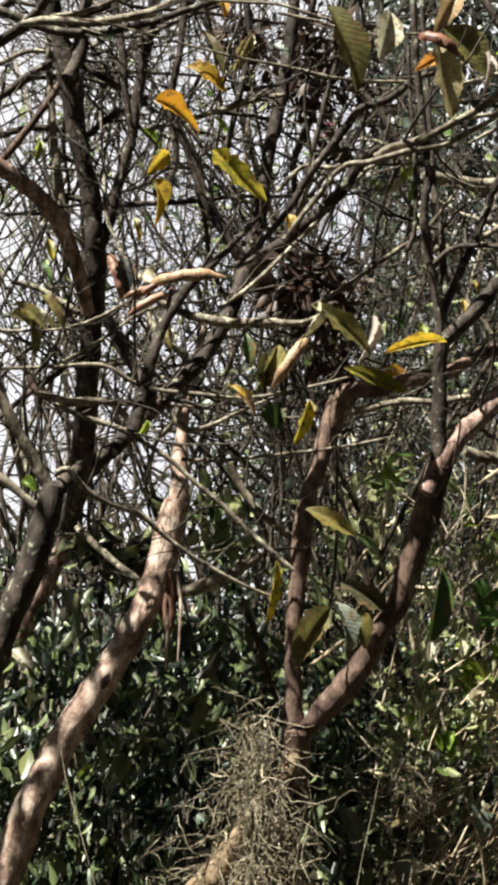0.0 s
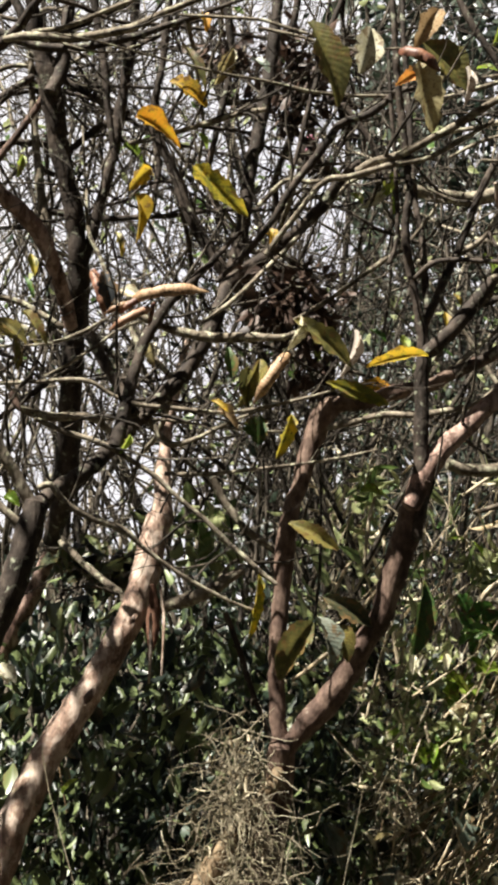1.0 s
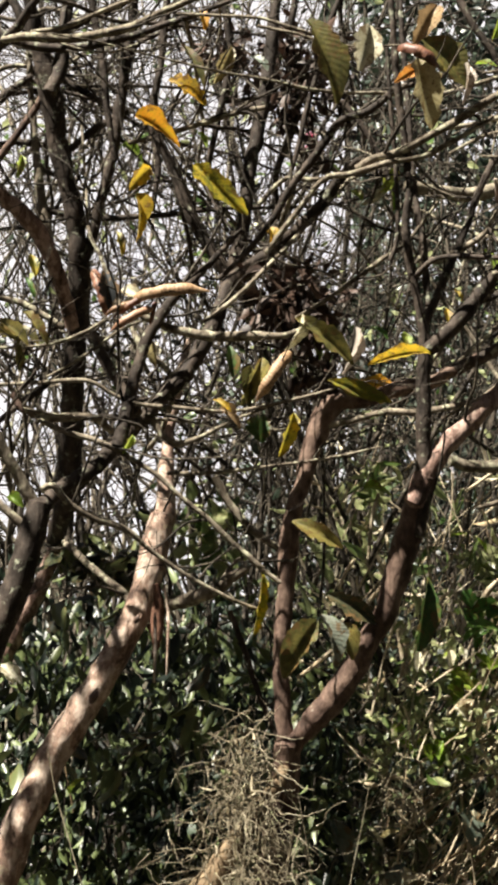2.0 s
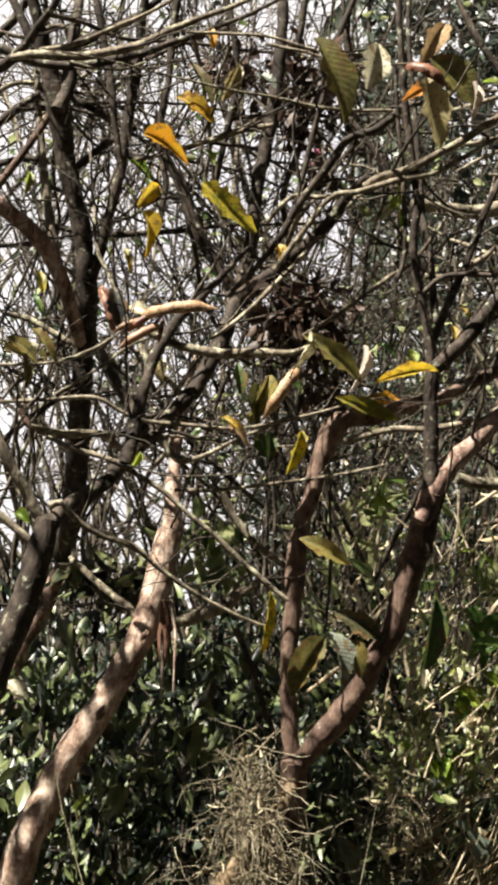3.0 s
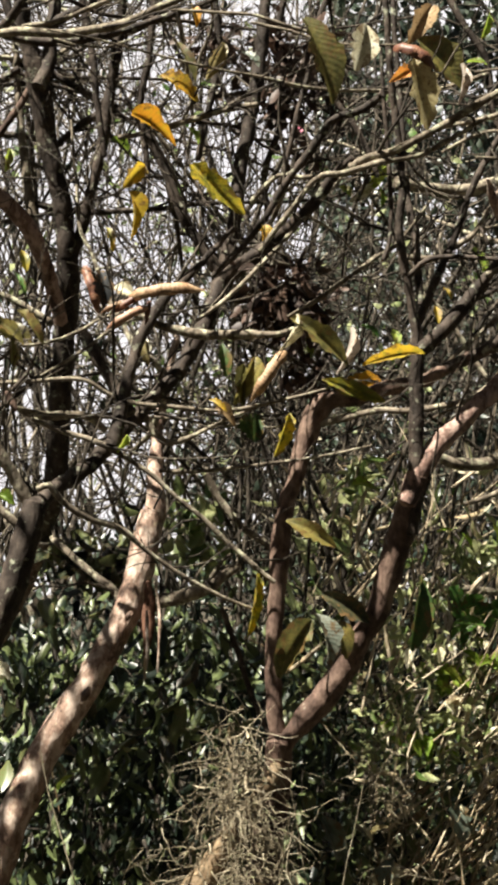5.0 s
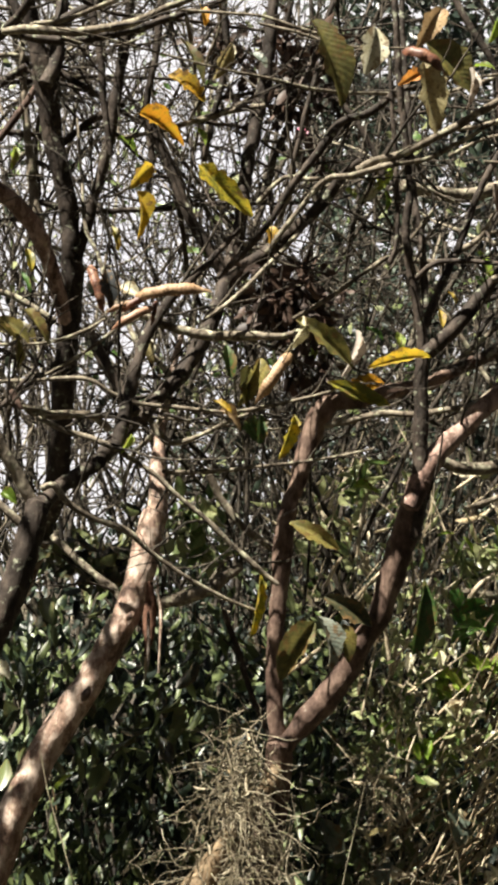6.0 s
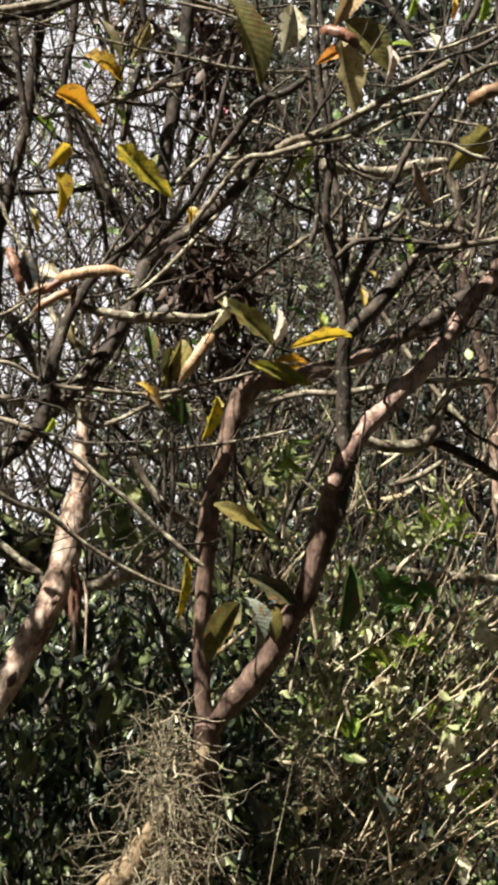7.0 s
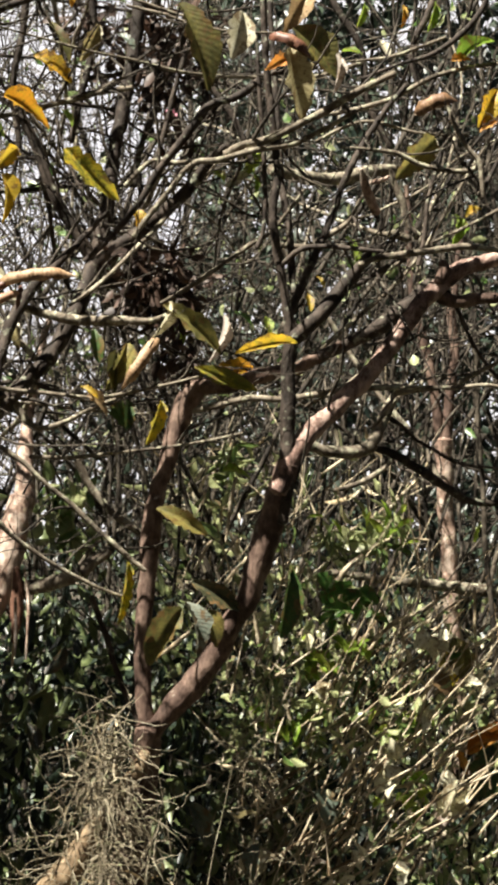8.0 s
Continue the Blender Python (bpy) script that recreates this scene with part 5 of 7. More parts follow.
leaf('C', 'cream', (-0.304, 3.300, 2.245), (-0.315, 3.280, 2.192), 0.026, 0.4, 0.3)
leaf('C', 'cream', (-0.271, 3.400, 2.128), (-0.264, 3.380, 2.088), 0.020, 0.4, 0.3)
leaf('C', 'lime', (-0.587, 3.500, 2.572), (-0.590, 3.480, 2.524), 0.022, 0.3, 0.2)
leaf('C', 'lime', (-0.357, 3.500, 2.594), (-0.309, 3.480, 2.569), 0.022, 0.3, 0.2)
leaf('E', 'darkgreen', (0.814, 3.530, 1.218), (0.778, 3.510, 1.083), 0.064, 0.1, 0.3)
leaf('E', 'orange', (0.847, 3.530, 1.256), (0.751, 3.510, 1.195), 0.037, 0.2, 0.3)
leaf('E', 'cream', (0.759, 3.630, 1.102), (0.721, 3.610, 1.060), 0.038, 0.3, 0.3)
leaf('E', 'cream', (0.580, 3.630, 1.141), (0.561, 3.610, 1.090), 0.034, 0.3, 0.3)
leaf('E', 'cream', (0.593, 3.630, 1.083), (0.584, 3.610, 1.041), 0.024, 0.3, 0.3)
leaf('E', 'cream', (0.704, 3.730, 1.440), (0.734, 3.710, 1.402), 0.035, 0.3, 0.4)
leaf('E', 'cream', (0.759, 3.730, 1.441), (0.730, 3.710, 1.408), 0.025, 0.3, 0.4)
leaf('E', 'halfgreen', (0.752, 3.750, 1.412), (0.759, 3.730, 1.320), 0.054, 0.1, 0.2)
leaf('E', 'cream', (0.805, 3.630, 1.349), (0.820, 3.610, 1.312), 0.038, 0.3, 0.4)
leaf('E', 'cream', (0.674, 3.630, 1.277), (0.681, 3.610, 1.234), 0.021, 0.3, 0.4)
leaf('E', 'green', (0.625, 3.630, 1.244), (0.675, 3.610, 1.221), 0.034, 0.3, 0.3)
leaf('E', 'green', (0.562, 3.730, 1.272), (0.606, 3.710, 1.248), 0.029, 0.3, 0.3)
leaf('E', 'greygreen', (0.147, 3.450, 1.075), (0.175, 3.430, 1.001), 0.026, 0.2, 0.2)
leaf('E', 'greygreen', (0.257, 3.500, 0.987), (0.262, 3.480, 0.923), 0.032, 0.2, 0.2)
leaf('E', 'greygreen', (0.429, 3.530, 1.105), (0.446, 3.510, 1.034), 0.036, 0.2, 0.3)
leaf('E', 'olive', (0.343, 3.630, 1.231), (0.380, 3.610, 1.207), 0.037, 0.2, 0.3)
leaf('E', 'green', (0.438, 3.630, 1.568), (0.469, 3.610, 1.530), 0.033, 0.2, 0.3)
leaf('E', 'cream', (-0.614, 3.500, 1.417), (-0.578, 3.480, 1.382), 0.032, 0.3, 0.3)
leaf('E', 'cream', (-0.214, 3.500, 1.242), (-0.215, 3.480, 1.207), 0.016, 0.3, 0.3)
leaf('E', 'lime', (-0.454, 3.500, 1.138), (-0.427, 3.480, 1.177), 0.014, 0.3, 0.3)
leaf('E', 'brownleaf', (0.665, 3.530, 1.370), (0.712, 3.510, 1.321), 0.045, 0.3, 0.3)
leaf('E', 'brownleaf', (0.606, 3.630, 1.205), (0.681, 3.610, 1.195), 0.024, 0.3, 0.3)
leaf('E', 'cream', (0.563, 3.500, 1.173), (0.575, 3.480, 1.119), 0.044, 0.14, 0.20)
leaf('E', 'cream', (0.729, 3.500, 1.116), (0.689, 3.480, 1.044), 0.057, -0.14, 0.20)
leaf('E', 'cream', (0.769, 3.550, 1.356), (0.804, 3.530, 1.337), 0.042, -0.28, 0.30)
leaf('E', 'cream', (0.665, 3.600, 1.438), (0.714, 3.580, 1.416), 0.042, 0.29, 0.36)
leaf('E', 'cream', (0.699, 3.600, 1.426), (0.732, 3.580, 1.453), 0.026, 0.14, 0.12)
leaf('E', 'greygreen', (0.406, 3.450, 1.122), (0.436, 3.430, 1.043), 0.051, 0.09, 0.37)
leaf('E', 'olive', (0.739, 3.600, 1.442), (0.751, 3.580, 1.353), 0.061, -0.17, 0.18)
leaf('E', 'darkgreen', (0.804, 3.500, 1.206), (0.772, 3.480, 1.086), 0.078, 0.08, 0.15)
leaf('E', 'orange', (0.748, 3.500, 1.198), (0.823, 3.480, 1.243), 0.026, 0.06, 0.21)
leaf('E', 'orange', (0.732, 3.520, 1.193), (0.746, 3.500, 1.148), 0.021, -0.04, 0.21)
leaf('E', 'green', (0.487, 3.600, 1.526), (0.549, 3.580, 1.506), 0.045, 0.24, 0.40)
leaf('E', 'green', (0.491, 3.600, 1.515), (0.441, 3.580, 1.482), 0.037, 0.06, 0.23)
leaf('E', 'green', (0.420, 3.600, 1.588), (0.459, 3.580, 1.538), 0.039, -0.23, 0.37)
leaf('E', 'green', (0.577, 3.550, 1.249), (0.633, 3.530, 1.239), 0.037, -0.31, 0.12)
leaf('E', 'lime', (0.407, 3.600, 1.399), (0.397, 3.580, 1.341), 0.029, 0.19, 0.28)
leaf('E', 'cream', (0.259, 3.450, 1.008), (0.270, 3.430, 0.940), 0.043, 0.38, 0.28)
leaf('E', 'pinkgrey', (0.693, 3.500, 1.072), (0.687, 3.480, 1.026), 0.031, 0.04, 0.27)
leaf('E', 'cream', (0.425, 3.550, 1.341), (0.453, 3.530, 1.313), 0.026, -0.14, 0.11)
leaf('E', 'tanleaf', (0.477, 3.600, 1.402), (0.496, 3.580, 1.365), 0.016, 0.27, 0.19)
leaf('E', 'pinkgrey', (0.414, 3.600, 1.537), (0.414, 3.580, 1.486), 0.021, 0.40, 0.30)
leaf('C', 'cream', (-0.319, 3.200, 2.204), (-0.279, 3.180, 2.188), 0.031, -0.24, 0.16)
leaf('C', 'blackleaf', (-0.336, 3.060, 2.213), (-0.324, 3.040, 2.140), 0.036, -0.05, 0.25)
leaf('C', 'tanleaf', (-0.260, 3.200, 2.099), (-0.250, 3.180, 2.049), 0.026, -0.22, 0.23)
leaf('C', 'darkgreen', (-0.100, 3.300, 2.102), (-0.085, 3.280, 2.027), 0.026, 0.12, 0.23)
leaf('A', 'darkgreen', (-0.046, 3.250, 1.947), (-0.031, 3.230, 1.896), 0.035, -0.23, 0.16)
leaf('A', 'olive', (-0.048, 3.200, 2.045), (-0.057, 3.180, 1.961), 0.019, -0.37, 0.18)
leaf('E', 'cream', (-0.610, 3.500, 1.416), (-0.563, 3.480, 1.384), 0.031, 0.02, 0.33)
leaf('E', 'lime', (-0.511, 3.550, 1.211), (-0.484, 3.530, 1.201), 0.018, -0.07, 0.18)
leaf('E', 'lime', (0.490, 3.580, 1.425), (0.508, 3.560, 1.431), 0.016, 0.12, 0.36)
leaf('E', 'lime', (0.534, 3.620, 1.402), (0.506, 3.600, 1.416), 0.020, 0.36, 0.15)
leaf('E', 'lime', (0.353, 3.580, 1.419), (0.357, 3.560, 1.396), 0.015, 0.24, 0.34)
leaf('E', 'lime', (0.431, 3.580, 1.389), (0.403, 3.560, 1.414), 0.014, -0.25, 0.22)
leaf('E', 'lime', (0.480, 3.610, 1.414), (0.464, 3.590, 1.447), 0.019, -0.03, 0.24)
leaf('E', 'lime', (0.405, 3.590, 1.384), (0.384, 3.570, 1.401), 0.012, -0.19, 0.22)
leaf('E', 'lime', (0.439, 3.630, 1.411), (0.447, 3.610, 1.394), 0.020, 0.09, 0.35)
leaf('E', 'lime', (0.500, 3.610, 1.446), (0.486, 3.590, 1.473), 0.012, -0.31, 0.27)
leaf('E', 'lime', (0.459, 3.580, 1.416), (0.474, 3.560, 1.429), 0.019, -0.16, 0.20)
leaf('E', 'lime', (0.381, 3.510, 1.259), (0.358, 3.490, 1.244), 0.023, 0.21, 0.36)
leaf('E', 'lime', (0.390, 3.540, 1.220), (0.426, 3.520, 1.223), 0.017, -0.07, 0.31)
leaf('E', 'lime', (0.288, 3.540, 1.278), (0.251, 3.520, 1.276), 0.023, -0.31, 0.27)
leaf('E', 'lime', (0.365, 3.540, 1.229), (0.362, 3.520, 1.203), 0.022, 0.38, 0.10)
leaf('E', 'lime', (0.330, 3.520, 1.245), (0.308, 3.500, 1.261), 0.021, 0.02, 0.26)
leaf('E', 'lime', (0.313, 3.540, 1.227), (0.338, 3.520, 1.230), 0.022, -0.36, 0.37)
leaf('E', 'lime', (0.409, 3.550, 1.259), (0.372, 3.530, 1.263), 0.023, -0.05, 0.29)
leaf('E', 'lime', (0.353, 3.540, 1.223), (0.311, 3.520, 1.209), 0.016, 0.08, 0.30)
leaf('E', 'lime', (0.599, 3.560, 1.004), (0.585, 3.540, 1.028), 0.022, 0.31, 0.12)
leaf('E', 'lime', (0.649, 3.560, 1.095), (0.664, 3.540, 1.114), 0.015, 0.08, 0.26)
leaf('E', 'lime', (0.659, 3.580, 1.083), (0.668, 3.560, 1.057), 0.014, 0.39, 0.30)
leaf('E', 'lime', (0.752, 3.600, 1.049), (0.711, 3.580, 1.048), 0.015, 0.31, 0.17)
leaf('E', 'lime', (0.567, 3.580, 1.153), (0.567, 3.560, 1.124), 0.023, -0.01, 0.17)
leaf('E', 'lime', (0.610, 3.540, 1.116), (0.615, 3.520, 1.146), 0.018, 0.01, 0.39)
leaf('E', 'lime', (0.563, 3.530, 1.080), (0.537, 3.510, 1.077), 0.023, 0.05, 0.35)
leaf('E', 'lime', (0.593, 3.540, 1.083), (0.618, 3.520, 1.093), 0.018, 0.10, 0.20)
leaf('E', 'cream', (0.680, 3.580, 1.103), (0.658, 3.560, 1.104), 0.013, 0.08, 0.12)
leaf('E', 'cream', (0.545, 3.590, 1.011), (0.529, 3.570, 1.021), 0.011, 0.10, 0.31)
leaf('E', 'cream', (0.559, 3.550, 1.029), (0.576, 3.530, 1.040), 0.010, -0.33, 0.18)
leaf('E', 'cream', (0.341, 3.590, 1.122), (0.352, 3.570, 1.109), 0.009, -0.07, 0.14)
leaf('E', 'cream', (0.581, 3.570, 1.005), (0.585, 3.550, 0.998), 0.015, -0.07, 0.16)
leaf('E', 'cream', (0.333, 3.530, 1.045), (0.316, 3.510, 1.050), 0.014, 0.03, 0.19)
leaf('E', 'cream', (0.493, 3.540, 1.007), (0.479, 3.520, 1.032), 0.010, -0.16, 0.34)
leaf('E', 'cream', (0.595, 3.510, 0.978), (0.605, 3.490, 0.981), 0.010, 0.33, 0.26)
leaf('E', 'cream', (0.255, 3.590, 0.986), (0.246, 3.570, 1.011), 0.013, -0.13, 0.15)
leaf('E', 'cream', (0.515, 3.550, 0.955), (0.533, 3.530, 0.969), 0.011, 0.27, 0.22)
leaf('E', 'cream', (0.517, 3.570, 1.077), (0.497, 3.550, 1.092), 0.014, 0.23, 0.24)
leaf('E', 'cream', (0.482, 3.580, 1.068), (0.493, 3.560, 1.062), 0.011, 0.38, 0.11)
leaf('E', 'cream', (0.108, 3.530, 1.019), (0.130, 3.510, 1.016), 0.009, 0.02, 0.35)
leaf('E', 'cream', (0.669, 3.570, 1.013), (0.677, 3.550, 1.004), 0.013, -0.15, 0.25)
leaf('E', 'cream', (0.594, 3.590, 1.169), (0.588, 3.570, 1.158), 0.010, 0.36, 0.37)
leaf('E', 'cream', (0.693, 3.600, 1.014), (0.688, 3.580, 1.033), 0.010, -0.12, 0.39)
leaf('E', 'cream', (0.455, 3.640, 1.434), (0.467, 3.620, 1.430), 0.012, 0.01, 0.25)
leaf('E', 'cream', (0.528, 3.610, 1.334), (0.530, 3.590, 1.315), 0.011, -0.02, 0.23)
leaf('E', 'cream', (0.425, 3.650, 1.230), (0.402, 3.630, 1.218), 0.015, 0.20, 0.16)
leaf('E', 'cream', (0.664, 3.580, 1.330), (0.647, 3.560, 1.348), 0.013, 0.09, 0.19)
leaf('E', 'cream', (0.590, 3.640, 1.491), (0.587, 3.620, 1.470), 0.015, -0.23, 0.29)
leaf('E', 'cream', (0.533, 3.630, 1.387), (0.547, 3.610, 1.378), 0.010, 0.02, 0.13)
leaf('E', 'cream', (0.446, 3.630, 1.219), (0.442, 3.610, 1.242), 0.009, 0.13, 0.40)
leaf('E', 'cream', (0.549, 3.640, 1.517), (0.544, 3.620, 1.494), 0.013, 0.07, 0.29)
leaf('E', 'cream', (0.581, 3.620, 1.511), (0.579, 3.600, 1.537), 0.010, -0.36, 0.12)
leaf('E', 'cream', (0.812, 3.570, 1.440), (0.826, 3.550, 1.452), 0.010, 0.14, 0.25)
leaf('E', 'cream', (0.595, 3.630, 1.457), (0.582, 3.610, 1.440), 0.012, -0.06, 0.22)
leaf('E', 'cream', (0.617, 3.550, 1.411), (0.601, 3.530, 1.398), 0.010, 0.29, 0.38)
leaf('E', 'cream', (0.422, 3.620, 1.309), (0.435, 3.600, 1.313), 0.010, -0.25, 0.26)
leaf('E', 'cream', (0.630, 3.550, 1.335), (0.605, 3.530, 1.342), 0.010, 0.35, 0.39)
leaf('E', 'cream', (0.619, 3.530, 0.998), (0.601, 3.510, 0.982), 0.014, -0.40, 0.31)
leaf('E', 'cream', (0.577, 3.490, 1.068), (0.562, 3.470, 1.053), 0.011, 0.08, 0.12)
leaf('E', 'cream', (0.667, 3.460, 0.940), (0.664, 3.440, 0.931), 0.016, -0.13, 0.11)
leaf('E', 'cream', (0.519, 3.520, 0.958), (0.530, 3.500, 0.949), 0.014, 0.08, 0.17)
leaf('E', 'cream', (0.476, 3.520, 0.970), (0.483, 3.500, 0.992), 0.016, 0.13, 0.27)
leaf('E', 'cream', (0.347, 3.480, 1.029), (0.332, 3.460, 1.039), 0.010, 0.28, 0.25)
leaf('E', 'cream', (0.743, 3.530, 0.940), (0.723, 3.510, 0.949), 0.011, -0.29, 0.35)
leaf('E', 'cream', (0.427, 3.500, 0.892), (0.434, 3.480, 0.915), 0.009, -0.28, 0.15)
leaf('E', 'cream', (0.519, 3.510, 0.890), (0.517, 3.490, 0.910), 0.014, 0.02, 0.33)
leaf('E', 'pinkgrey', (0.405, 3.460, 0.969), (0.390, 3.440, 0.982), 0.010, 0.33, 0.21)
leaf('E', 'pinkgrey', (0.283, 3.470, 1.189), (0.290, 3.450, 1.168), 0.008, 0.14, 0.16)
leaf('E', 'pinkgrey', (0.303, 3.470, 1.171), (0.314, 3.450, 1.185), 0.009, 0.36, 0.26)
leaf('E', 'pinkgrey', (0.384, 3.500, 1.053), (0.388, 3.480, 1.037), 0.009, 0.15, 0.12)
leaf('E', 'pinkgrey', (0.424, 3.460, 0.957), (0.394, 3.440, 0.964), 0.015, 0.01, 0.30)
leaf('E', 'pinkgrey', (0.258, 3.460, 1.121), (0.280, 3.440, 1.123), 0.012, -0.37, 0.18)
leaf('E', 'pinkgrey', (0.351, 3.510, 1.164), (0.331, 3.490, 1.145), 0.009, -0.03, 0.40)
leaf('E', 'pinkgrey', (0.521, 3.500, 1.095), (0.496, 3.480, 1.107), 0.008, 0.37, 0.18)
leaf('E', 'green', (0.483, 3.610, 1.405), (0.500, 3.590, 1.374), 0.023, -0.27, 0.39)
leaf('E', 'green', (0.555, 3.640, 1.411), (0.575, 3.620, 1.440), 0.016, -0.27, 0.13)
leaf('E', 'green', (0.657, 3.570, 1.406), (0.680, 3.550, 1.413), 0.018, -0.15, 0.26)
leaf('E', 'green', (0.710, 3.550, 1.392), (0.738, 3.530, 1.412), 0.015, -0.10, 0.29)
leaf('E', 'green', (0.465, 3.590, 1.481), (0.444, 3.570, 1.455), 0.018, -0.37, 0.16)
leaf('E', 'green', (0.546, 3.590, 1.346), (0.548, 3.570, 1.311), 0.013, -0.10, 0.25)
leaf('E', 'green', (0.640, 3.640, 1.315), (0.642, 3.620, 1.292), 0.017, -0.12, 0.27)
leaf('E', 'green', (0.627, 3.610, 1.314), (0.624, 3.590, 1.348), 0.019, -0.33, 0.13)
leaf('E', 'green', (0.530, 3.560, 1.344), (0.493, 3.540, 1.321), 0.017, -0.15, 0.34)
leaf('E', 'cream', (0.725, 3.590, 1.366), (0.704, 3.570, 1.368), 0.011, -0.34, 0.25)
leaf('E', 'cream', (0.716, 3.600, 1.252), (0.692, 3.580, 1.244), 0.010, -0.30, 0.26)
leaf('E', 'cream', (0.735, 3.550, 1.362), (0.733, 3.530, 1.383), 0.013, -0.21, 0.26)
leaf('E', 'cream', (0.660, 3.590, 1.248), (0.674, 3.570, 1.258), 0.012, 0.27, 0.23)
leaf('E', 'cream', (0.779, 3.540, 1.344), (0.782, 3.520, 1.333), 0.011, 0.03, 0.38)
leaf('E', 'cream', (0.799, 3.590, 1.285), (0.775, 3.570, 1.286), 0.009, -0.09, 0.24)
leaf('E', 'cream', (0.773, 3.560, 1.379), (0.775, 3.540, 1.403), 0.009, -0.05, 0.28)
leaf('E', 'cream', (0.778, 3.570, 1.310), (0.764, 3.550, 1.331), 0.012, 0.06, 0.14)
leaf('E', 'lime', (0.616, 3.650, 1.690), (0.583, 3.630, 1.679), 0.012, -0.22, 0.34)
leaf('E', 'lime', (0.664, 3.720, 1.710), (0.621, 3.700, 1.702), 0.012, 0.03, 0.26)
leaf('E', 'lime', (0.632, 3.670, 1.654), (0.663, 3.650, 1.665), 0.011, 0.00, 0.20)
leaf('E', 'lime', (0.574, 3.680, 1.683), (0.548, 3.660, 1.717), 0.017, 0.16, 0.28)
leaf('E', 'lime', (0.804, 3.680, 1.664), (0.808, 3.660, 1.705), 0.010, -0.34, 0.31)
leaf('E', 'lime', (0.591, 3.660, 1.712), (0.579, 3.640, 1.754), 0.015, -0.33, 0.14)
leaf('E', 'lime', (0.488, 3.740, 1.677), (0.474, 3.720, 1.710), 0.013, -0.26, 0.11)
leaf('E', 'lime', (0.405, 3.710, 1.713), (0.435, 3.690, 1.725), 0.013, -0.05, 0.36)
leaf('E', 'lime', (0.547, 3.680, 1.698), (0.531, 3.660, 1.735), 0.012, 0.23, 0.31)
leaf('E', 'lime', (0.540, 3.660, 1.688), (0.543, 3.640, 1.730), 0.011, 0.13, 0.14)
leaf('E', 'lime', (0.627, 3.670, 1.729), (0.634, 3.650, 1.752), 0.015, -0.38, 0.25)
leaf('E', 'lime', (0.598, 3.720, 1.697), (0.596, 3.700, 1.726), 0.011, -0.31, 0.18)
leaf('E', 'tanleaf', (0.449, 3.540, 1.186), (0.454, 3.520, 1.209), 0.012, 0.19, 0.28)
leaf('E', 'tanleaf', (0.641, 3.570, 1.223), (0.637, 3.550, 1.193), 0.013, 0.36, 0.15)
leaf('E', 'tanleaf', (0.569, 3.570, 1.210), (0.553, 3.550, 1.187), 0.017, 0.09, 0.34)
leaf('E', 'tanleaf', (0.388, 3.560, 1.161), (0.412, 3.540, 1.166), 0.017, 0.21, 0.12)
leaf('E', 'tanleaf', (0.524, 3.550, 1.175), (0.491, 3.530, 1.165), 0.011, 0.38, 0.28)
leaf('E', 'tanleaf', (0.480, 3.570, 1.234), (0.496, 3.550, 1.223), 0.015, -0.16, 0.10)
leaf('E', 'tanleaf', (0.598, 3.540, 1.242), (0.599, 3.520, 1.218), 0.009, -0.21, 0.26)
leaf('E', 'tanleaf', (0.488, 3.520, 1.247), (0.491, 3.500, 1.225), 0.012, 0.12, 0.32)
leaf('E', 'cream', (0.575, 3.420, 1.191), (0.560, 3.400, 1.228), 0.035, 0.06, 0.12)
leaf('E', 'cream', (0.541, 3.390, 1.152), (0.523, 3.370, 1.124), 0.030, 0.14, 0.29)
leaf('E', 'cream', (0.546, 3.410, 1.177), (0.571, 3.390, 1.141), 0.037, 0.08, 0.21)
leaf('E', 'cream', (0.576, 3.450, 1.149), (0.554, 3.430, 1.105), 0.033, -0.17, 0.29)
leaf('E', 'cream', (0.543, 3.420, 1.144), (0.583, 3.400, 1.171), 0.036, -0.19, 0.17)
leaf('E', 'cream', (0.683, 3.390, 1.084), (0.688, 3.370, 1.148), 0.033, 0.15, 0.15)
leaf('E', 'cream', (0.715, 3.420, 1.076), (0.721, 3.400, 1.123), 0.031, -0.12, 0.22)
leaf('E', 'cream', (0.694, 3.420, 1.119), (0.668, 3.400, 1.074), 0.045, -0.07, 0.28)
leaf('E', 'cream', (0.722, 3.420, 1.095), (0.661, 3.400, 1.086), 0.032, -0.09, 0.23)
leaf('E', 'cream', (0.661, 3.430, 1.086), (0.721, 3.410, 1.082), 0.045, 0.03, 0.24)
leaf('E', 'cream', (0.677, 3.410, 1.166), (0.690, 3.390, 1.121), 0.033, -0.10, 0.13)
leaf('E', 'cream', (0.746, 3.400, 1.328), (0.770, 3.380, 1.346), 0.030, 0.12, 0.11)
leaf('E', 'cream', (0.804, 3.450, 1.353), (0.766, 3.430, 1.334), 0.028, -0.17, 0.12)
leaf('E', 'cream', (0.766, 3.430, 1.354), (0.754, 3.410, 1.330), 0.020, 0.09, 0.20)
leaf('E', 'cream', (0.721, 3.410, 1.353), (0.749, 3.390, 1.362), 0.024, 0.10, 0.15)
leaf('E', 'cream', (0.683, 3.410, 1.428), (0.654, 3.390, 1.439), 0.032, -0.03, 0.28)
leaf('E', 'cream', (0.636, 3.410, 1.465), (0.606, 3.390, 1.438), 0.029, 0.20, 0.25)
leaf('E', 'cream', (0.639, 3.410, 1.448), (0.649, 3.390, 1.414), 0.028, 0.03, 0.24)
leaf('E', 'cream', (0.667, 3.440, 1.439), (0.626, 3.420, 1.434), 0.028, -0.20, 0.15)
leaf('E', 'cream', (0.684, 3.450, 1.470), (0.675, 3.430, 1.429), 0.023, 0.01, 0.24)
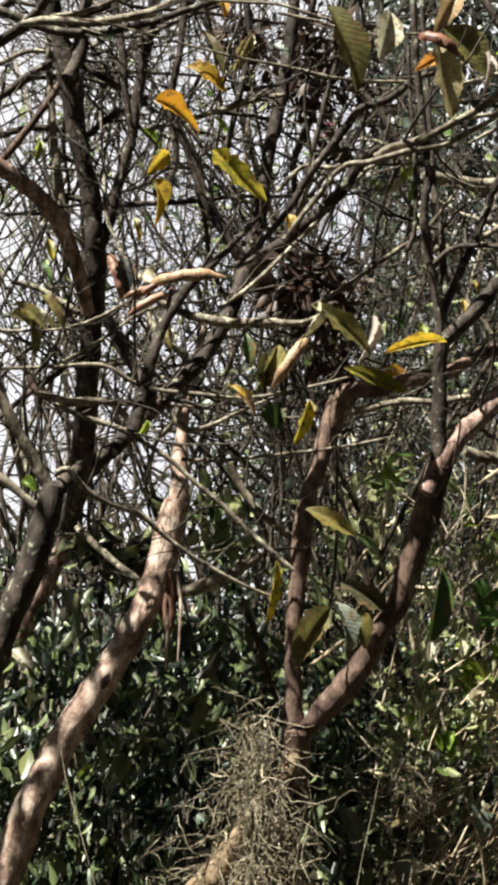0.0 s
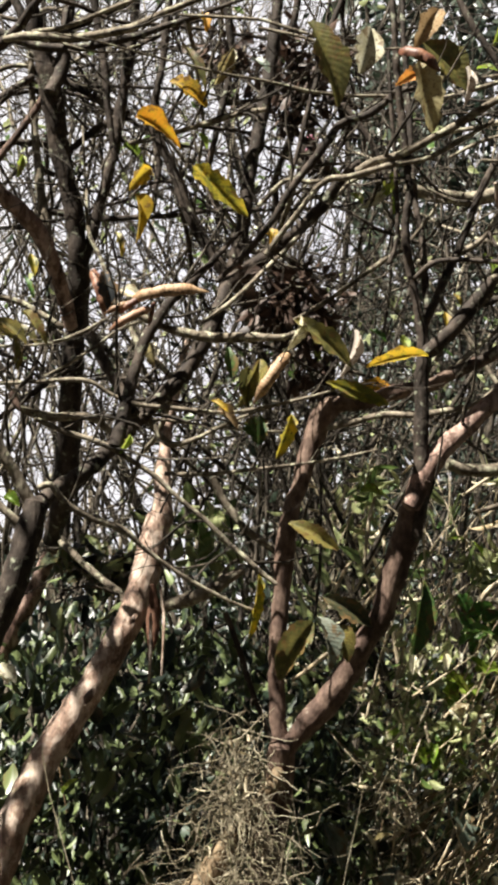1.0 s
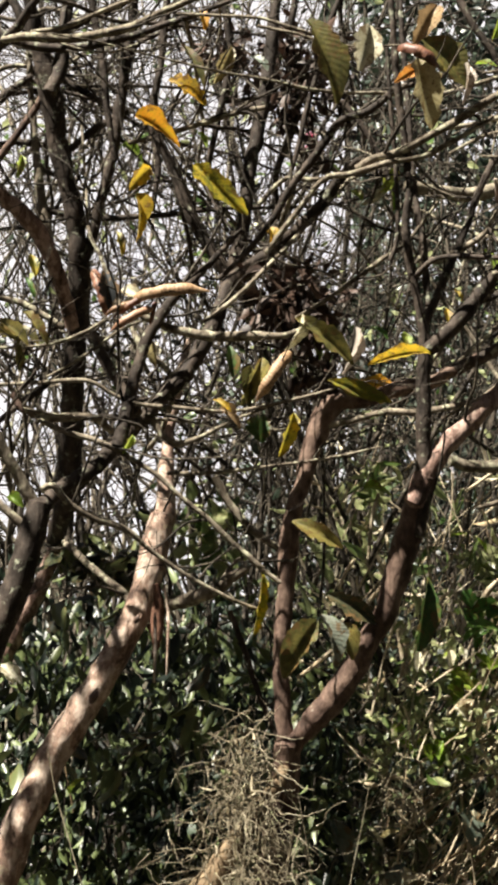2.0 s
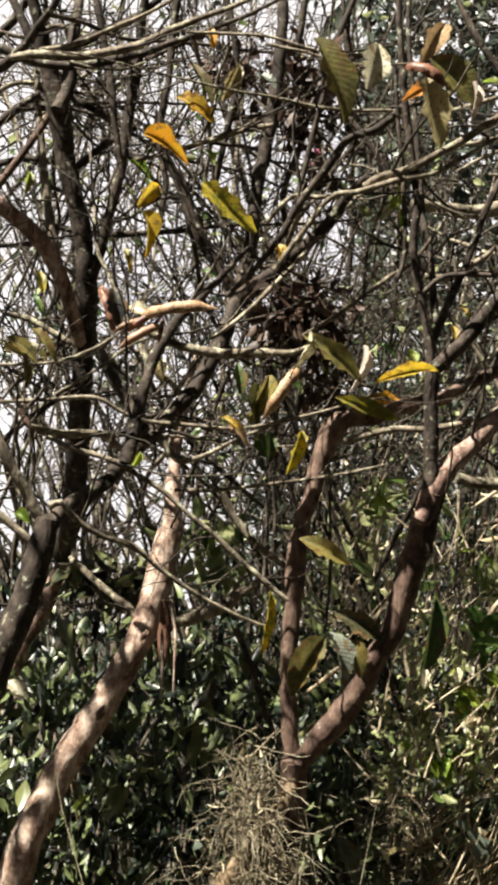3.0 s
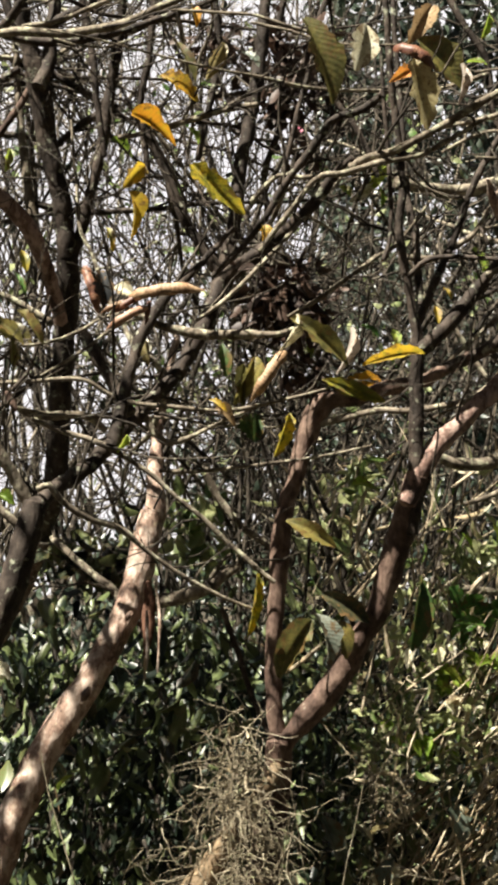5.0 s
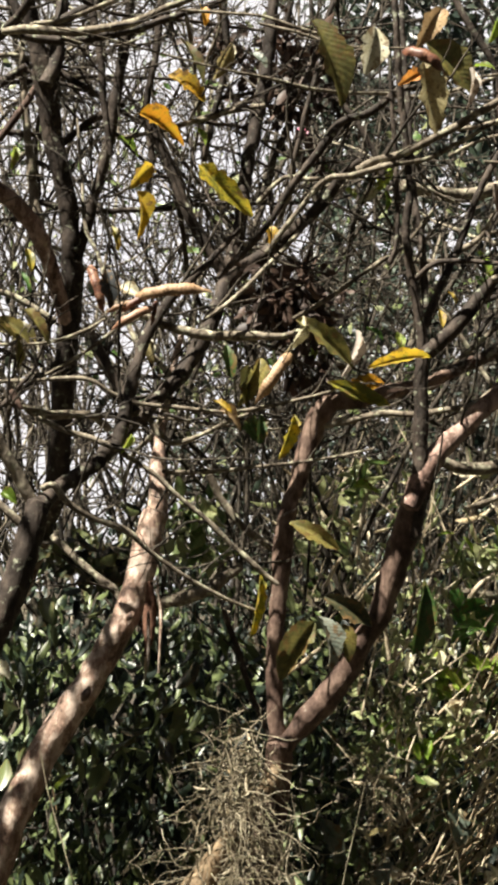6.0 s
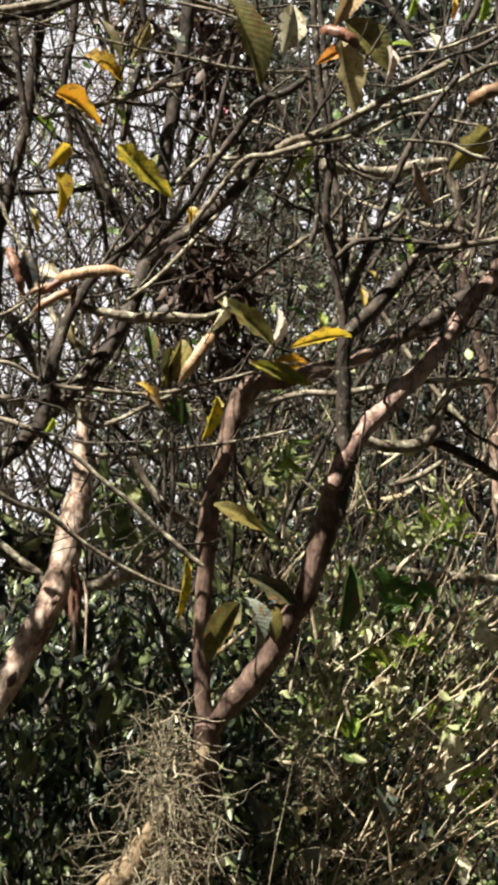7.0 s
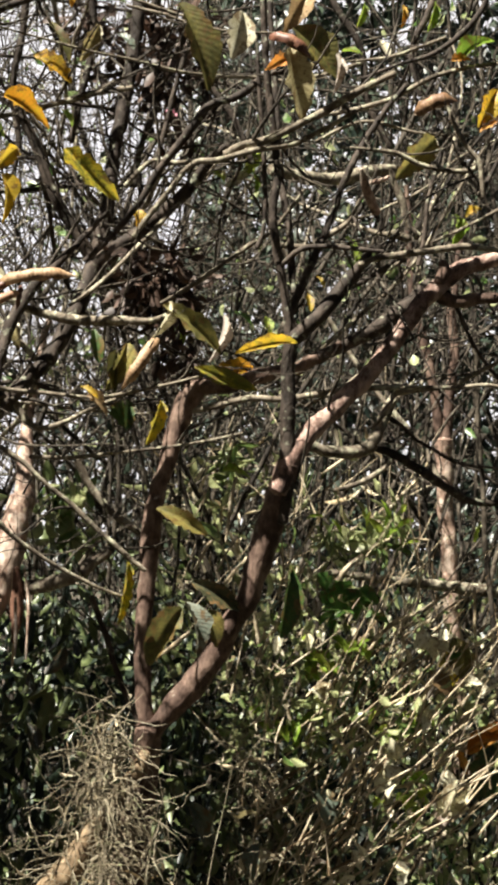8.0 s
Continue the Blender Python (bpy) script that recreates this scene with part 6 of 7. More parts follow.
leaf('E', 'cream', (0.382, 3.390, 1.345), (0.405, 3.370, 1.329), 0.026, 0.16, 0.27)
leaf('E', 'cream', (0.394, 3.390, 1.338), (0.405, 3.370, 1.359), 0.021, 0.12, 0.19)
leaf('E', 'cream', (0.422, 3.390, 1.356), (0.403, 3.370, 1.334), 0.017, 0.02, 0.26)
leaf('E', 'cream', (0.642, 3.450, 1.261), (0.639, 3.430, 1.298), 0.018, 0.13, 0.11)
leaf('E', 'cream', (0.637, 3.430, 1.281), (0.634, 3.410, 1.256), 0.021, -0.00, 0.16)
leaf('E', 'cream', (0.642, 3.400, 1.269), (0.621, 3.380, 1.252), 0.016, -0.11, 0.30)
leaf('E', 'cream', (0.289, 3.440, 0.961), (0.252, 3.420, 0.935), 0.028, 0.01, 0.25)
leaf('E', 'cream', (0.245, 3.400, 0.952), (0.259, 3.380, 1.003), 0.025, 0.15, 0.29)
leaf('E', 'cream', (0.280, 3.410, 0.990), (0.229, 3.390, 0.970), 0.032, -0.07, 0.25)
leaf('E', 'cream', (0.260, 3.440, 0.999), (0.274, 3.420, 0.966), 0.024, -0.20, 0.12)
leaf('E', 'cream', (0.450, 3.420, 0.923), (0.478, 3.400, 0.942), 0.018, -0.17, 0.17)
leaf('E', 'cream', (0.484, 3.440, 0.893), (0.509, 3.420, 0.929), 0.020, 0.17, 0.20)
leaf('E', 'cream', (0.583, 3.400, 0.909), (0.587, 3.380, 0.957), 0.025, 0.12, 0.15)
leaf('E', 'cream', (0.564, 3.400, 0.970), (0.592, 3.380, 0.957), 0.020, -0.04, 0.28)
leaf('E', 'cream', (0.498, 3.400, 0.983), (0.481, 3.380, 1.014), 0.013, -0.00, 0.18)
leaf('E', 'cream', (0.478, 3.410, 0.996), (0.484, 3.390, 0.964), 0.020, -0.12, 0.17)
leaf('E', 'cream', (0.526, 3.440, 0.998), (0.492, 3.420, 0.993), 0.017, -0.12, 0.24)
leaf('E', 'cream', (0.393, 3.440, 1.464), (0.409, 3.420, 1.446), 0.019, 0.15, 0.25)
leaf('E', 'cream', (0.372, 3.400, 1.461), (0.372, 3.380, 1.429), 0.019, 0.18, 0.29)
leaf('E', 'cream', (0.388, 3.440, 1.451), (0.360, 3.420, 1.448), 0.022, 0.18, 0.14)
leaf('E', 'cream', (0.300, 3.390, 1.433), (0.318, 3.370, 1.416), 0.009, -0.02, 0.12)
leaf('E', 'cream', (0.313, 3.410, 1.460), (0.309, 3.390, 1.433), 0.011, 0.03, 0.26)
leaf('E', 'cream', (0.307, 3.390, 1.457), (0.299, 3.370, 1.420), 0.014, 0.05, 0.28)
leaf('E', 'cream', (0.329, 3.450, 1.455), (0.314, 3.430, 1.430), 0.012, 0.10, 0.20)
leaf('E', 'lime', (0.429, 3.480, 1.395), (0.444, 3.460, 1.373), 0.021, -0.05, 0.22)
leaf('E', 'lime', (0.411, 3.480, 1.391), (0.428, 3.460, 1.371), 0.023, -0.12, 0.26)
leaf('E', 'lime', (0.385, 3.420, 1.412), (0.423, 3.400, 1.387), 0.015, -0.01, 0.16)
leaf('E', 'lime', (0.380, 3.460, 1.372), (0.404, 3.440, 1.373), 0.015, -0.02, 0.28)
leaf('E', 'lime', (0.370, 3.450, 1.382), (0.404, 3.430, 1.360), 0.025, 0.06, 0.16)
leaf('E', 'lime', (0.378, 3.480, 1.417), (0.414, 3.460, 1.400), 0.023, -0.07, 0.11)
leaf('E', 'lime', (0.512, 3.430, 1.447), (0.486, 3.410, 1.436), 0.014, -0.17, 0.26)
leaf('E', 'lime', (0.502, 3.440, 1.440), (0.497, 3.420, 1.412), 0.019, -0.10, 0.20)
leaf('E', 'lime', (0.511, 3.440, 1.399), (0.486, 3.420, 1.432), 0.020, -0.01, 0.26)
leaf('E', 'lime', (0.493, 3.430, 1.432), (0.459, 3.410, 1.421), 0.013, 0.13, 0.22)
leaf('E', 'lime', (0.463, 3.430, 1.420), (0.454, 3.410, 1.443), 0.014, 0.13, 0.18)
leaf('E', 'lime', (0.360, 3.420, 1.446), (0.380, 3.400, 1.447), 0.017, -0.07, 0.22)
leaf('E', 'lime', (0.461, 3.470, 1.422), (0.438, 3.450, 1.454), 0.017, 0.04, 0.27)
leaf('E', 'lime', (0.487, 3.450, 1.434), (0.462, 3.430, 1.436), 0.013, 0.09, 0.28)
leaf('E', 'lime', (0.357, 3.420, 1.268), (0.346, 3.400, 1.231), 0.019, -0.12, 0.24)
leaf('E', 'lime', (0.359, 3.460, 1.232), (0.345, 3.440, 1.269), 0.026, -0.10, 0.25)
leaf('E', 'lime', (0.338, 3.450, 1.259), (0.333, 3.430, 1.226), 0.018, 0.09, 0.15)
leaf('E', 'lime', (0.308, 3.450, 1.264), (0.330, 3.430, 1.230), 0.017, 0.01, 0.14)
leaf('E', 'lime', (0.323, 3.420, 1.263), (0.330, 3.400, 1.233), 0.018, -0.13, 0.27)
leaf('E', 'lime', (0.319, 3.450, 1.224), (0.321, 3.430, 1.273), 0.014, 0.06, 0.18)
leaf('E', 'lime', (0.264, 3.440, 1.264), (0.299, 3.420, 1.243), 0.015, 0.05, 0.16)
leaf('E', 'lime', (0.615, 3.450, 1.111), (0.593, 3.430, 1.081), 0.016, 0.10, 0.28)
leaf('E', 'lime', (0.638, 3.470, 1.093), (0.646, 3.450, 1.120), 0.019, 0.06, 0.23)
leaf('E', 'lime', (0.630, 3.460, 1.080), (0.615, 3.440, 1.055), 0.024, 0.02, 0.23)
leaf('E', 'lime', (0.615, 3.460, 1.140), (0.637, 3.440, 1.137), 0.025, 0.09, 0.16)
leaf('E', 'lime', (0.593, 3.430, 1.081), (0.599, 3.410, 1.108), 0.024, -0.05, 0.20)
leaf('E', 'lime', (0.592, 3.460, 1.081), (0.618, 3.440, 1.092), 0.023, 0.04, 0.26)
leaf('E', 'lime', (0.646, 3.450, 1.139), (0.602, 3.430, 1.149), 0.016, -0.17, 0.22)
leaf('E', 'lime', (0.537, 3.500, 1.289), (0.520, 3.480, 1.265), 0.014, 0.11, 0.16)
leaf('E', 'lime', (0.593, 3.530, 1.273), (0.621, 3.510, 1.274), 0.021, 0.11, 0.18)
leaf('E', 'lime', (0.668, 3.510, 1.248), (0.646, 3.490, 1.267), 0.016, 0.05, 0.17)
leaf('E', 'lime', (0.566, 3.490, 1.245), (0.536, 3.470, 1.246), 0.015, 0.10, 0.26)
leaf('E', 'lime', (0.624, 3.490, 1.249), (0.622, 3.470, 1.290), 0.021, 0.16, 0.22)
leaf('E', 'lime', (0.562, 3.520, 1.233), (0.591, 3.500, 1.224), 0.018, -0.10, 0.23)
leaf('E', 'green', (0.483, 3.490, 1.565), (0.426, 3.470, 1.545), 0.024, 0.17, 0.16)
leaf('E', 'green', (0.461, 3.480, 1.529), (0.497, 3.460, 1.552), 0.031, 0.02, 0.14)
leaf('E', 'green', (0.410, 3.470, 1.503), (0.477, 3.450, 1.514), 0.037, 0.17, 0.16)
leaf('E', 'green', (0.414, 3.510, 1.549), (0.443, 3.490, 1.502), 0.025, -0.18, 0.24)
leaf('E', 'green', (0.496, 3.480, 1.557), (0.535, 3.460, 1.531), 0.038, -0.12, 0.26)
leaf('E', 'green', (0.500, 3.490, 1.531), (0.535, 3.470, 1.535), 0.038, -0.02, 0.24)
leaf('E', 'green', (0.511, 3.510, 1.491), (0.564, 3.490, 1.490), 0.034, -0.04, 0.14)
leaf('E', 'green', (0.484, 3.530, 1.537), (0.498, 3.510, 1.491), 0.037, 0.07, 0.26)
leaf('E', 'green', (0.412, 3.510, 1.472), (0.438, 3.490, 1.504), 0.026, -0.11, 0.15)
leaf('E', 'cream', (0.109, 3.430, 1.302), (0.118, 3.410, 1.312), 0.010, -0.17, 0.20)
leaf('E', 'cream', (0.106, 3.440, 1.349), (0.112, 3.420, 1.333), 0.009, 0.01, 0.29)
leaf('E', 'cream', (0.422, 3.430, 1.121), (0.427, 3.410, 1.106), 0.009, -0.04, 0.21)
leaf('E', 'cream', (0.454, 3.430, 1.324), (0.463, 3.410, 1.337), 0.009, 0.19, 0.19)
leaf('E', 'cream', (0.276, 3.440, 1.141), (0.273, 3.420, 1.132), 0.007, 0.03, 0.17)
leaf('E', 'cream', (0.083, 3.430, 1.358), (0.090, 3.410, 1.341), 0.008, 0.07, 0.27)
leaf('E', 'cream', (0.317, 3.430, 1.264), (0.316, 3.410, 1.246), 0.013, 0.18, 0.13)
leaf('E', 'cream', (0.582, 3.440, 1.281), (0.563, 3.420, 1.298), 0.011, 0.17, 0.25)
leaf('E', 'cream', (0.329, 3.440, 1.175), (0.323, 3.420, 1.190), 0.009, -0.03, 0.11)
leaf('E', 'cream', (0.275, 3.470, 1.490), (0.278, 3.450, 1.507), 0.009, 0.08, 0.22)
leaf('E', 'cream', (0.375, 3.460, 1.159), (0.360, 3.440, 1.162), 0.010, -0.13, 0.29)
leaf('E', 'cream', (0.416, 3.470, 1.167), (0.413, 3.450, 1.181), 0.011, -0.03, 0.26)
leaf('E', 'cream', (0.392, 3.430, 1.153), (0.398, 3.410, 1.164), 0.007, -0.14, 0.12)
leaf('E', 'cream', (0.369, 3.460, 1.092), (0.356, 3.440, 1.092), 0.007, 0.18, 0.13)
leaf('E', 'cream', (0.481, 3.430, 1.473), (0.471, 3.410, 1.461), 0.011, -0.11, 0.17)
leaf('E', 'cream', (0.219, 3.440, 1.348), (0.225, 3.420, 1.332), 0.011, 0.08, 0.15)

rolled('C', 'tan', (-0.277, 3.050, 2.157), (-0.127, 3.040, 2.169), 0.0157)
rolled('C', 'redbrown', (-0.232, 3.060, 2.172), (-0.317, 3.050, 2.120), 0.0085)
rolled('C', 'tan', (-0.273, 3.050, 2.149), (-0.333, 3.050, 2.124), 0.0070)
rolled('C', 'redbrown', (-0.237, 3.070, 2.153), (-0.246, 3.060, 2.101), 0.0060)
rolled('A', 'tan', (0.033, 3.100, 2.059), (-0.038, 3.090, 1.955), 0.0146)
rolled('A', 'tan', (0.545, 3.100, 2.531), (0.630, 3.090, 2.555), 0.0188)
rolled('A', 'redbrown', (0.243, 3.050, 2.662), (0.326, 3.040, 2.614), 0.0151)
rolled('D', 'redbrown', (-0.392, 3.300, 2.266), (-0.361, 3.290, 2.155), 0.0134)
rolled('C', 'redbrown', (-0.240, 3.050, 2.137), (-0.322, 3.040, 2.089), 0.0101)
rolled('B', 'redbrown', (-0.272, 3.390, 1.512), (-0.251, 3.379, 1.465), 0.0105)
rolled('E', 'tan', (0.188, 3.600, 1.470), (0.176, 3.590, 1.401), 0.0117)
rolled('C', 'pinkgrey', (-0.251, 3.300, 1.538), (-0.249, 3.290, 1.410), 0.0048)


def knot(key, centre, along, radius):
    """An old branch scar: a dark, uneven hollow within a worn lip."""
    root = ROOTS[key]
    centre, along = np.array(centre), np.array(along) / np.linalg.norm(along)
    across = np.cross(along, (0, -1, 0))
    turn = np.linspace(0, 2 * np.pi, 13)
    uneven = 1 + 0.22 * np.sin(2 * turn + 1) + 0.15 * np.sin(3 * turn)
    path = centre + (1.7 * radius * uneven * np.cos(turn))[:, None] * along + (radius * uneven * np.sin(turn))[:, None] * across + np.array((0, 0.003, 0))
    lip, hollow = Geo(), Geo()
    tube(lip, np.column_stack([path, 0.3 * radius * (1 + 0.5 * np.sin(2 * turn))]), 7, 0.4)
    ob = part("knot", lip, "pale", root, origin=root.location)
    s = np.linspace(-1, 1, 7)
    rows = np.column_stack([centre + (1.6 * radius * s)[:, None] * along + np.array((0, 0.004, 0)), radius * np.sqrt(1.05 - s**2)])
    tube(hollow, rows, 9, 0.35)
    part("hollow", hollow, "nest", ob, "dark hollow of the scar", origin=root.location)


knot("B", (-0.378, 3.302, 1.361), (0.45, 0, 0.9), 0.0095)
knot("B", (-0.294, 3.346, 1.523), (0.45, 0, 0.9), 0.0060)

# ---- boughs that fork from the limbs ----
def boughs(key, seed, count, back):
    rng = np.random.default_rng(seed)
    parents = [line for line in LINES[key] if line[:, 3].max() > 0.006 and line[-1, 2] > 1.6]
    made = []
    for n in range(count):
        line = parents[rng.integers(len(parents))]
        i = rng.integers(len(line) // 3, len(line) - 1)
        if line[i, 2] < 1.6:
            continue
        way = rng.normal(0, 0.8, 3) + (0.1, back, 0.25)
        bough = wander(rng, line[i, :3], way, rng.uniform(0.5, 1.3), min(line[i, 3] * 0.7, rng.uniform(0.0035, 0.0085)), 12, 0.13, 0.01)
        if bough[:, 1].min() < 2.95 or bough[:, 2].min() < 1.62 or (bough[:, 2] - 0.38 * bough[:, 1]).max() > 1.66:
            continue
        bough = spline(bough, 0.02)
        geo = Geo()
        tube(geo, bough, 7, 0.2)
        part("bough", geo, "dark" if n % 3 and back > 0.2 else "lichen", ROOTS[key], origin=ROOTS[key].location)
        made.append(bough)
    LINES[key] += made


boughs("A", 81, 30, 0.45)
boughs("A", 84, 18, 0.1)
boughs("C", 82, 26, 0.45)
boughs("D", 83, 46, 0.6)


# ---- fine twigs that sprout from the limbs ----
def sprout(key, seed, spacing, reach):
    rng = np.random.default_rng(seed)
    geo = Geo()
    for line in LINES[key]:
        seg = np.linalg.norm(np.diff(line[:, :3], axis=0), axis=1)
        s = rng.uniform(0, spacing)
        total = seg.sum()
        while s < total:
            i = min(int(np.searchsorted(np.cumsum(seg), s)), len(line) - 2)
            s += rng.exponential(spacing)
            base, radius = line[i, :3], line[i, 3]
            if base[2] < 1.55:
                continue
            tangent = line[i + 1, :3] - line[i, :3]
            tangent /= np.linalg.norm(tangent) + 1e-9
            way = 0.7 * tangent + rng.normal(0, 0.6, 3) + (0, 0.25, 0.35)
            length = rng.uniform(0.12, reach)
            r = min(radius * 0.55, rng.uniform(0.0019, 0.0044))
            child = wander(rng, base, way, length, r, 9, 0.16, 0.02)
            if child[:, 1].min() < 2.75 or child[-1, 2] - 0.38 * child[-1, 1] > 1.66:
                continue
            tube(geo, child, 5)
            for j in (3, 5, 6, 8):
                if rng.random() < 0.6:
                    d = child[j, :3] - child[j - 1, :3]
                    d = d / np.linalg.norm(d) + rng.normal(0, 0.55, 3)
                    small = wander(rng, child[j, :3], d, length * rng.uniform(0.25, 0.6), child[j, 3] * 0.7, 6, 0.18, 0.02)
                    tube(geo, small, 4)
    ob = part("twig_mass", geo, "twig", ROOTS[key], origin=ROOTS[key].location)
    tagged(ob, "crowd of thin bare twigs", kind="stuff")


for n, (key, spacing, reach) in enumerate((("A", 0.22, 0.42), ("C", 0.12, 0.42), ("D", 0.12, 0.5), ("B", 0.12, 0.3))):
    sprout(key, 11 + n, spacing, reach)


def shade_crown(key, seed, count, low, high, bough):
    """Leafy twigs overhead on a carrying limb, unseen, added to cast dappled shade."""
    rng = np.random.default_rng(seed)
    geo, leaves, places, ways = Geo(), Geo(), [], []
    bough = spline(bough, 0.06)
    wood = Geo()
    tube(wood, bough, 9, 0.1)
    part("limb", wood, "dark", ROOTS[key], origin=ROOTS[key].location)
    for _ in range(count):
        start = rng.uniform(low, high)
        fork = bough[rng.integers(len(bough) // 2, len(bough)), :3]
        middle = (start + fork) / 2 + rng.normal(0, 0.05, 3)
        tube(geo, np.array([(*fork, 0.006), (*middle, 0.0045), (*start, 0.003)]), 5)
        line = wander(rng, start, rng.normal(0, 0.8, 3) + (0, 0, 0.35), rng.uniform(0.2, 0.5), rng.uniform(0.002, 0.006), 7, 0.12, 0.02)
        tube(geo, line, 5)
        for row in line[2:]:
            places.append(row[:3] + (0, 0, 0.06))
            ways.append(rng.normal(0, 0.7, 3))
    crowd(rng, leaves, places, ways, rng.uniform(0.05, 0.10, len(places)), 0.8)
    tagged(part("shade_twig_mass", geo, "twig", ROOTS[key], origin=ROOTS[key].location), kind="stuff")
    tagged(part("crown_foliage", leaves, "scrub", ROOTS[key], origin=ROOTS[key].location), kind="stuff")


# Added twigs that shade the ivy bank.
shade_crown("C", 72, 32, (-1.55, 2.72, 3.1), (-1.02, 3.15, 3.6), [(-0.76, 3.0, 0.95, 0.03), (-0.98, 2.97, 1.7, 0.026), (-1.15, 2.95, 2.5, 0.02), (-1.25, 2.94, 3.1, 0.014), (-1.3, 2.93, 3.45, 0.008)])
# A few more, added to shade the foot of the pale trunk.
shade_crown("C", 73, 5, (-1.66, 2.46, 3.15), (-1.50, 2.58, 3.4), [(-1.17, 2.95, 2.6, 0.012), (-1.35, 2.75, 2.9, 0.009), (-1.55, 2.55, 3.2, 0.005)])


# ---- clump of dead leaves caught in the fork ----
def leaf_clump(seed, centre, spread, count, label):
    rng = np.random.default_rng(seed)
    centre = np.array(centre)
    root = thing("dead_leaf_clump", centre, label, "leaf clump")
    places, ways = [], []
    for _ in range(count):
        off = rng.normal(0, 1, 3) * spread
        places.append(centre + off)
        ways.append(off * 8 + rng.normal(0, 0.4, 3) + (0, 0, -0.5))
    for _ in range(count // 3):
        fall = rng.uniform(0, 1)
        places.append(centre + (0.03 + 0.03 * fall + rng.normal(0, 0.02), rng.normal(0, 0.02), -0.02 - 0.18 * fall))
        ways.append(rng.normal(0, 0.4, 3) + (0, 0, -0.8))
    geo, strings = Geo(), Geo()
    crowd(rng, geo, places, ways, rng.uniform(0.022, 0.05, len(places)), 0.8)
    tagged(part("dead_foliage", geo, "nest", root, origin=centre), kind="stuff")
    for _ in range(60):
        tube(strings, wander(rng, centre + rng.normal(0, 0.04, 3), rng.normal(0, 1, 3), rng.uniform(0.06, 0.14), 0.0012, 7, 0.3), 4)
    tagged(part("caught_twig_mass", strings, "twig", root, origin=centre), kind="stuff")


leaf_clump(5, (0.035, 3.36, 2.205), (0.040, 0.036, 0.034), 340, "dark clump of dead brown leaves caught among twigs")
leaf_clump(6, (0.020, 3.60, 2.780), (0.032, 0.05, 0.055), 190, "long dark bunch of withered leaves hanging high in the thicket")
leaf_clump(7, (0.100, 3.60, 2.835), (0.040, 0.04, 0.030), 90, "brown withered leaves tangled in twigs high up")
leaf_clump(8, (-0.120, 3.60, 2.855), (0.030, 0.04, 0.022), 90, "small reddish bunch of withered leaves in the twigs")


# ---- heap of dead climbing tendrils at the foot of the fork ----
def tendrils(name, label, seed, count, low, high, spread_low, spread_high, depth, size):
    rng = np.random.default_rng(seed)
    geo = Geo()
    for _ in range(count):
        f = rng.random() ** 0.62
        centre = np.array(low) * f + np.array(high) * (1 - f)
        width = spread_low * f + spread_high * (1 - f)
        start = centre + (rng.normal(0, width), rng.normal(0, depth), rng.normal(0, 0.02))
        if noise.noise(Vector(start) * 15) < 0.08:
            continue
        way = rng.normal(0, 0.65, 3) + (-0.25, -0.15, -0.45)
        line = wander(rng, start, way, rng.uniform(0.05, 0.16), rng.uniform(0.0007, size), 9, 0.24, -0.03)
        tube(geo, line, 3)
    root = thing(name, (low[0], low[1], 0), label, "dead vine")
    tagged(part("tendril_mass", geo, "moss", root, origin=(low[0], low[1], 0)), kind="stuff")
    scraps = Geo()
    f = rng.random(count // 18) ** 0.62
    places = np.outer(f, low) + np.outer(1 - f, high) + rng.normal(0, 1, (len(f), 3)) * np.stack([spread_low * f + spread_high * (1 - f), 0 * f + depth, 0 * f + 0.02], -1)
    crowd(rng, scraps, places, rng.normal(0, 0.5, (len(f), 3)) + (0.1, -0.2, -0.5), rng.uniform(0.02, 0.055, len(f)), 0.28)
    tagged(part("dry_leaf_mass", scraps, "litter", root, "bleached curled leaf scraps", origin=(low[0], low[1], 0)), kind="stuff")
    for _ in range(14):
        x = low[0] + rng.normal(0, spread_low)
        rods = Geo()
        tube(rods, wander(rng, (x, low[1] + rng.normal(0, 0.04), 0), (high[0] - x, 0, high[2]), high[2] * rng.uniform(0.6, 1.0), 0.003, 14, 0.06), 5)
        part("vine_stem", rods, "moss", root, origin=(low[0], low[1], 0))


tendrils("dead_vine_heap", "pale dried tangle of dead climbing vine over a trunk", 3, 2800, (-0.05, 3.16, 0.74), (-0.062, 3.2, 1.33), 0.110, 0.020, 0.05, 0.0021)
tendrils("dead_vine_strand", "grey hanging strands of dried vine in the scrub", 4, 800, (0.24, 3.40, 0.8), (0.25, 3.43, 1.42), 0.035, 0.02, 0.03, 0.0017)


# ---- ivy and scrub ----
def single_leaves(material):
    """Five leaf meshes, one metre long, shared by the leaves that stand in front."""
    made = []
    for k in range(5):
        verts, faces, uv = blade(7, 5, 0.25, 0.15 + 0.08 * k, 0.0, 40 + k)
        geo = Geo()
        geo.add(verts * (1, 0.85, 1), faces, uv)
        ob = part("leaf", geo, material)
        made.append(ob.data)
        bpy.data.objects.remove(ob)
    return made


LEAVES = {"ivy": single_leaves("ivy_one"), "scrub": single_leaves("scrub_one")}


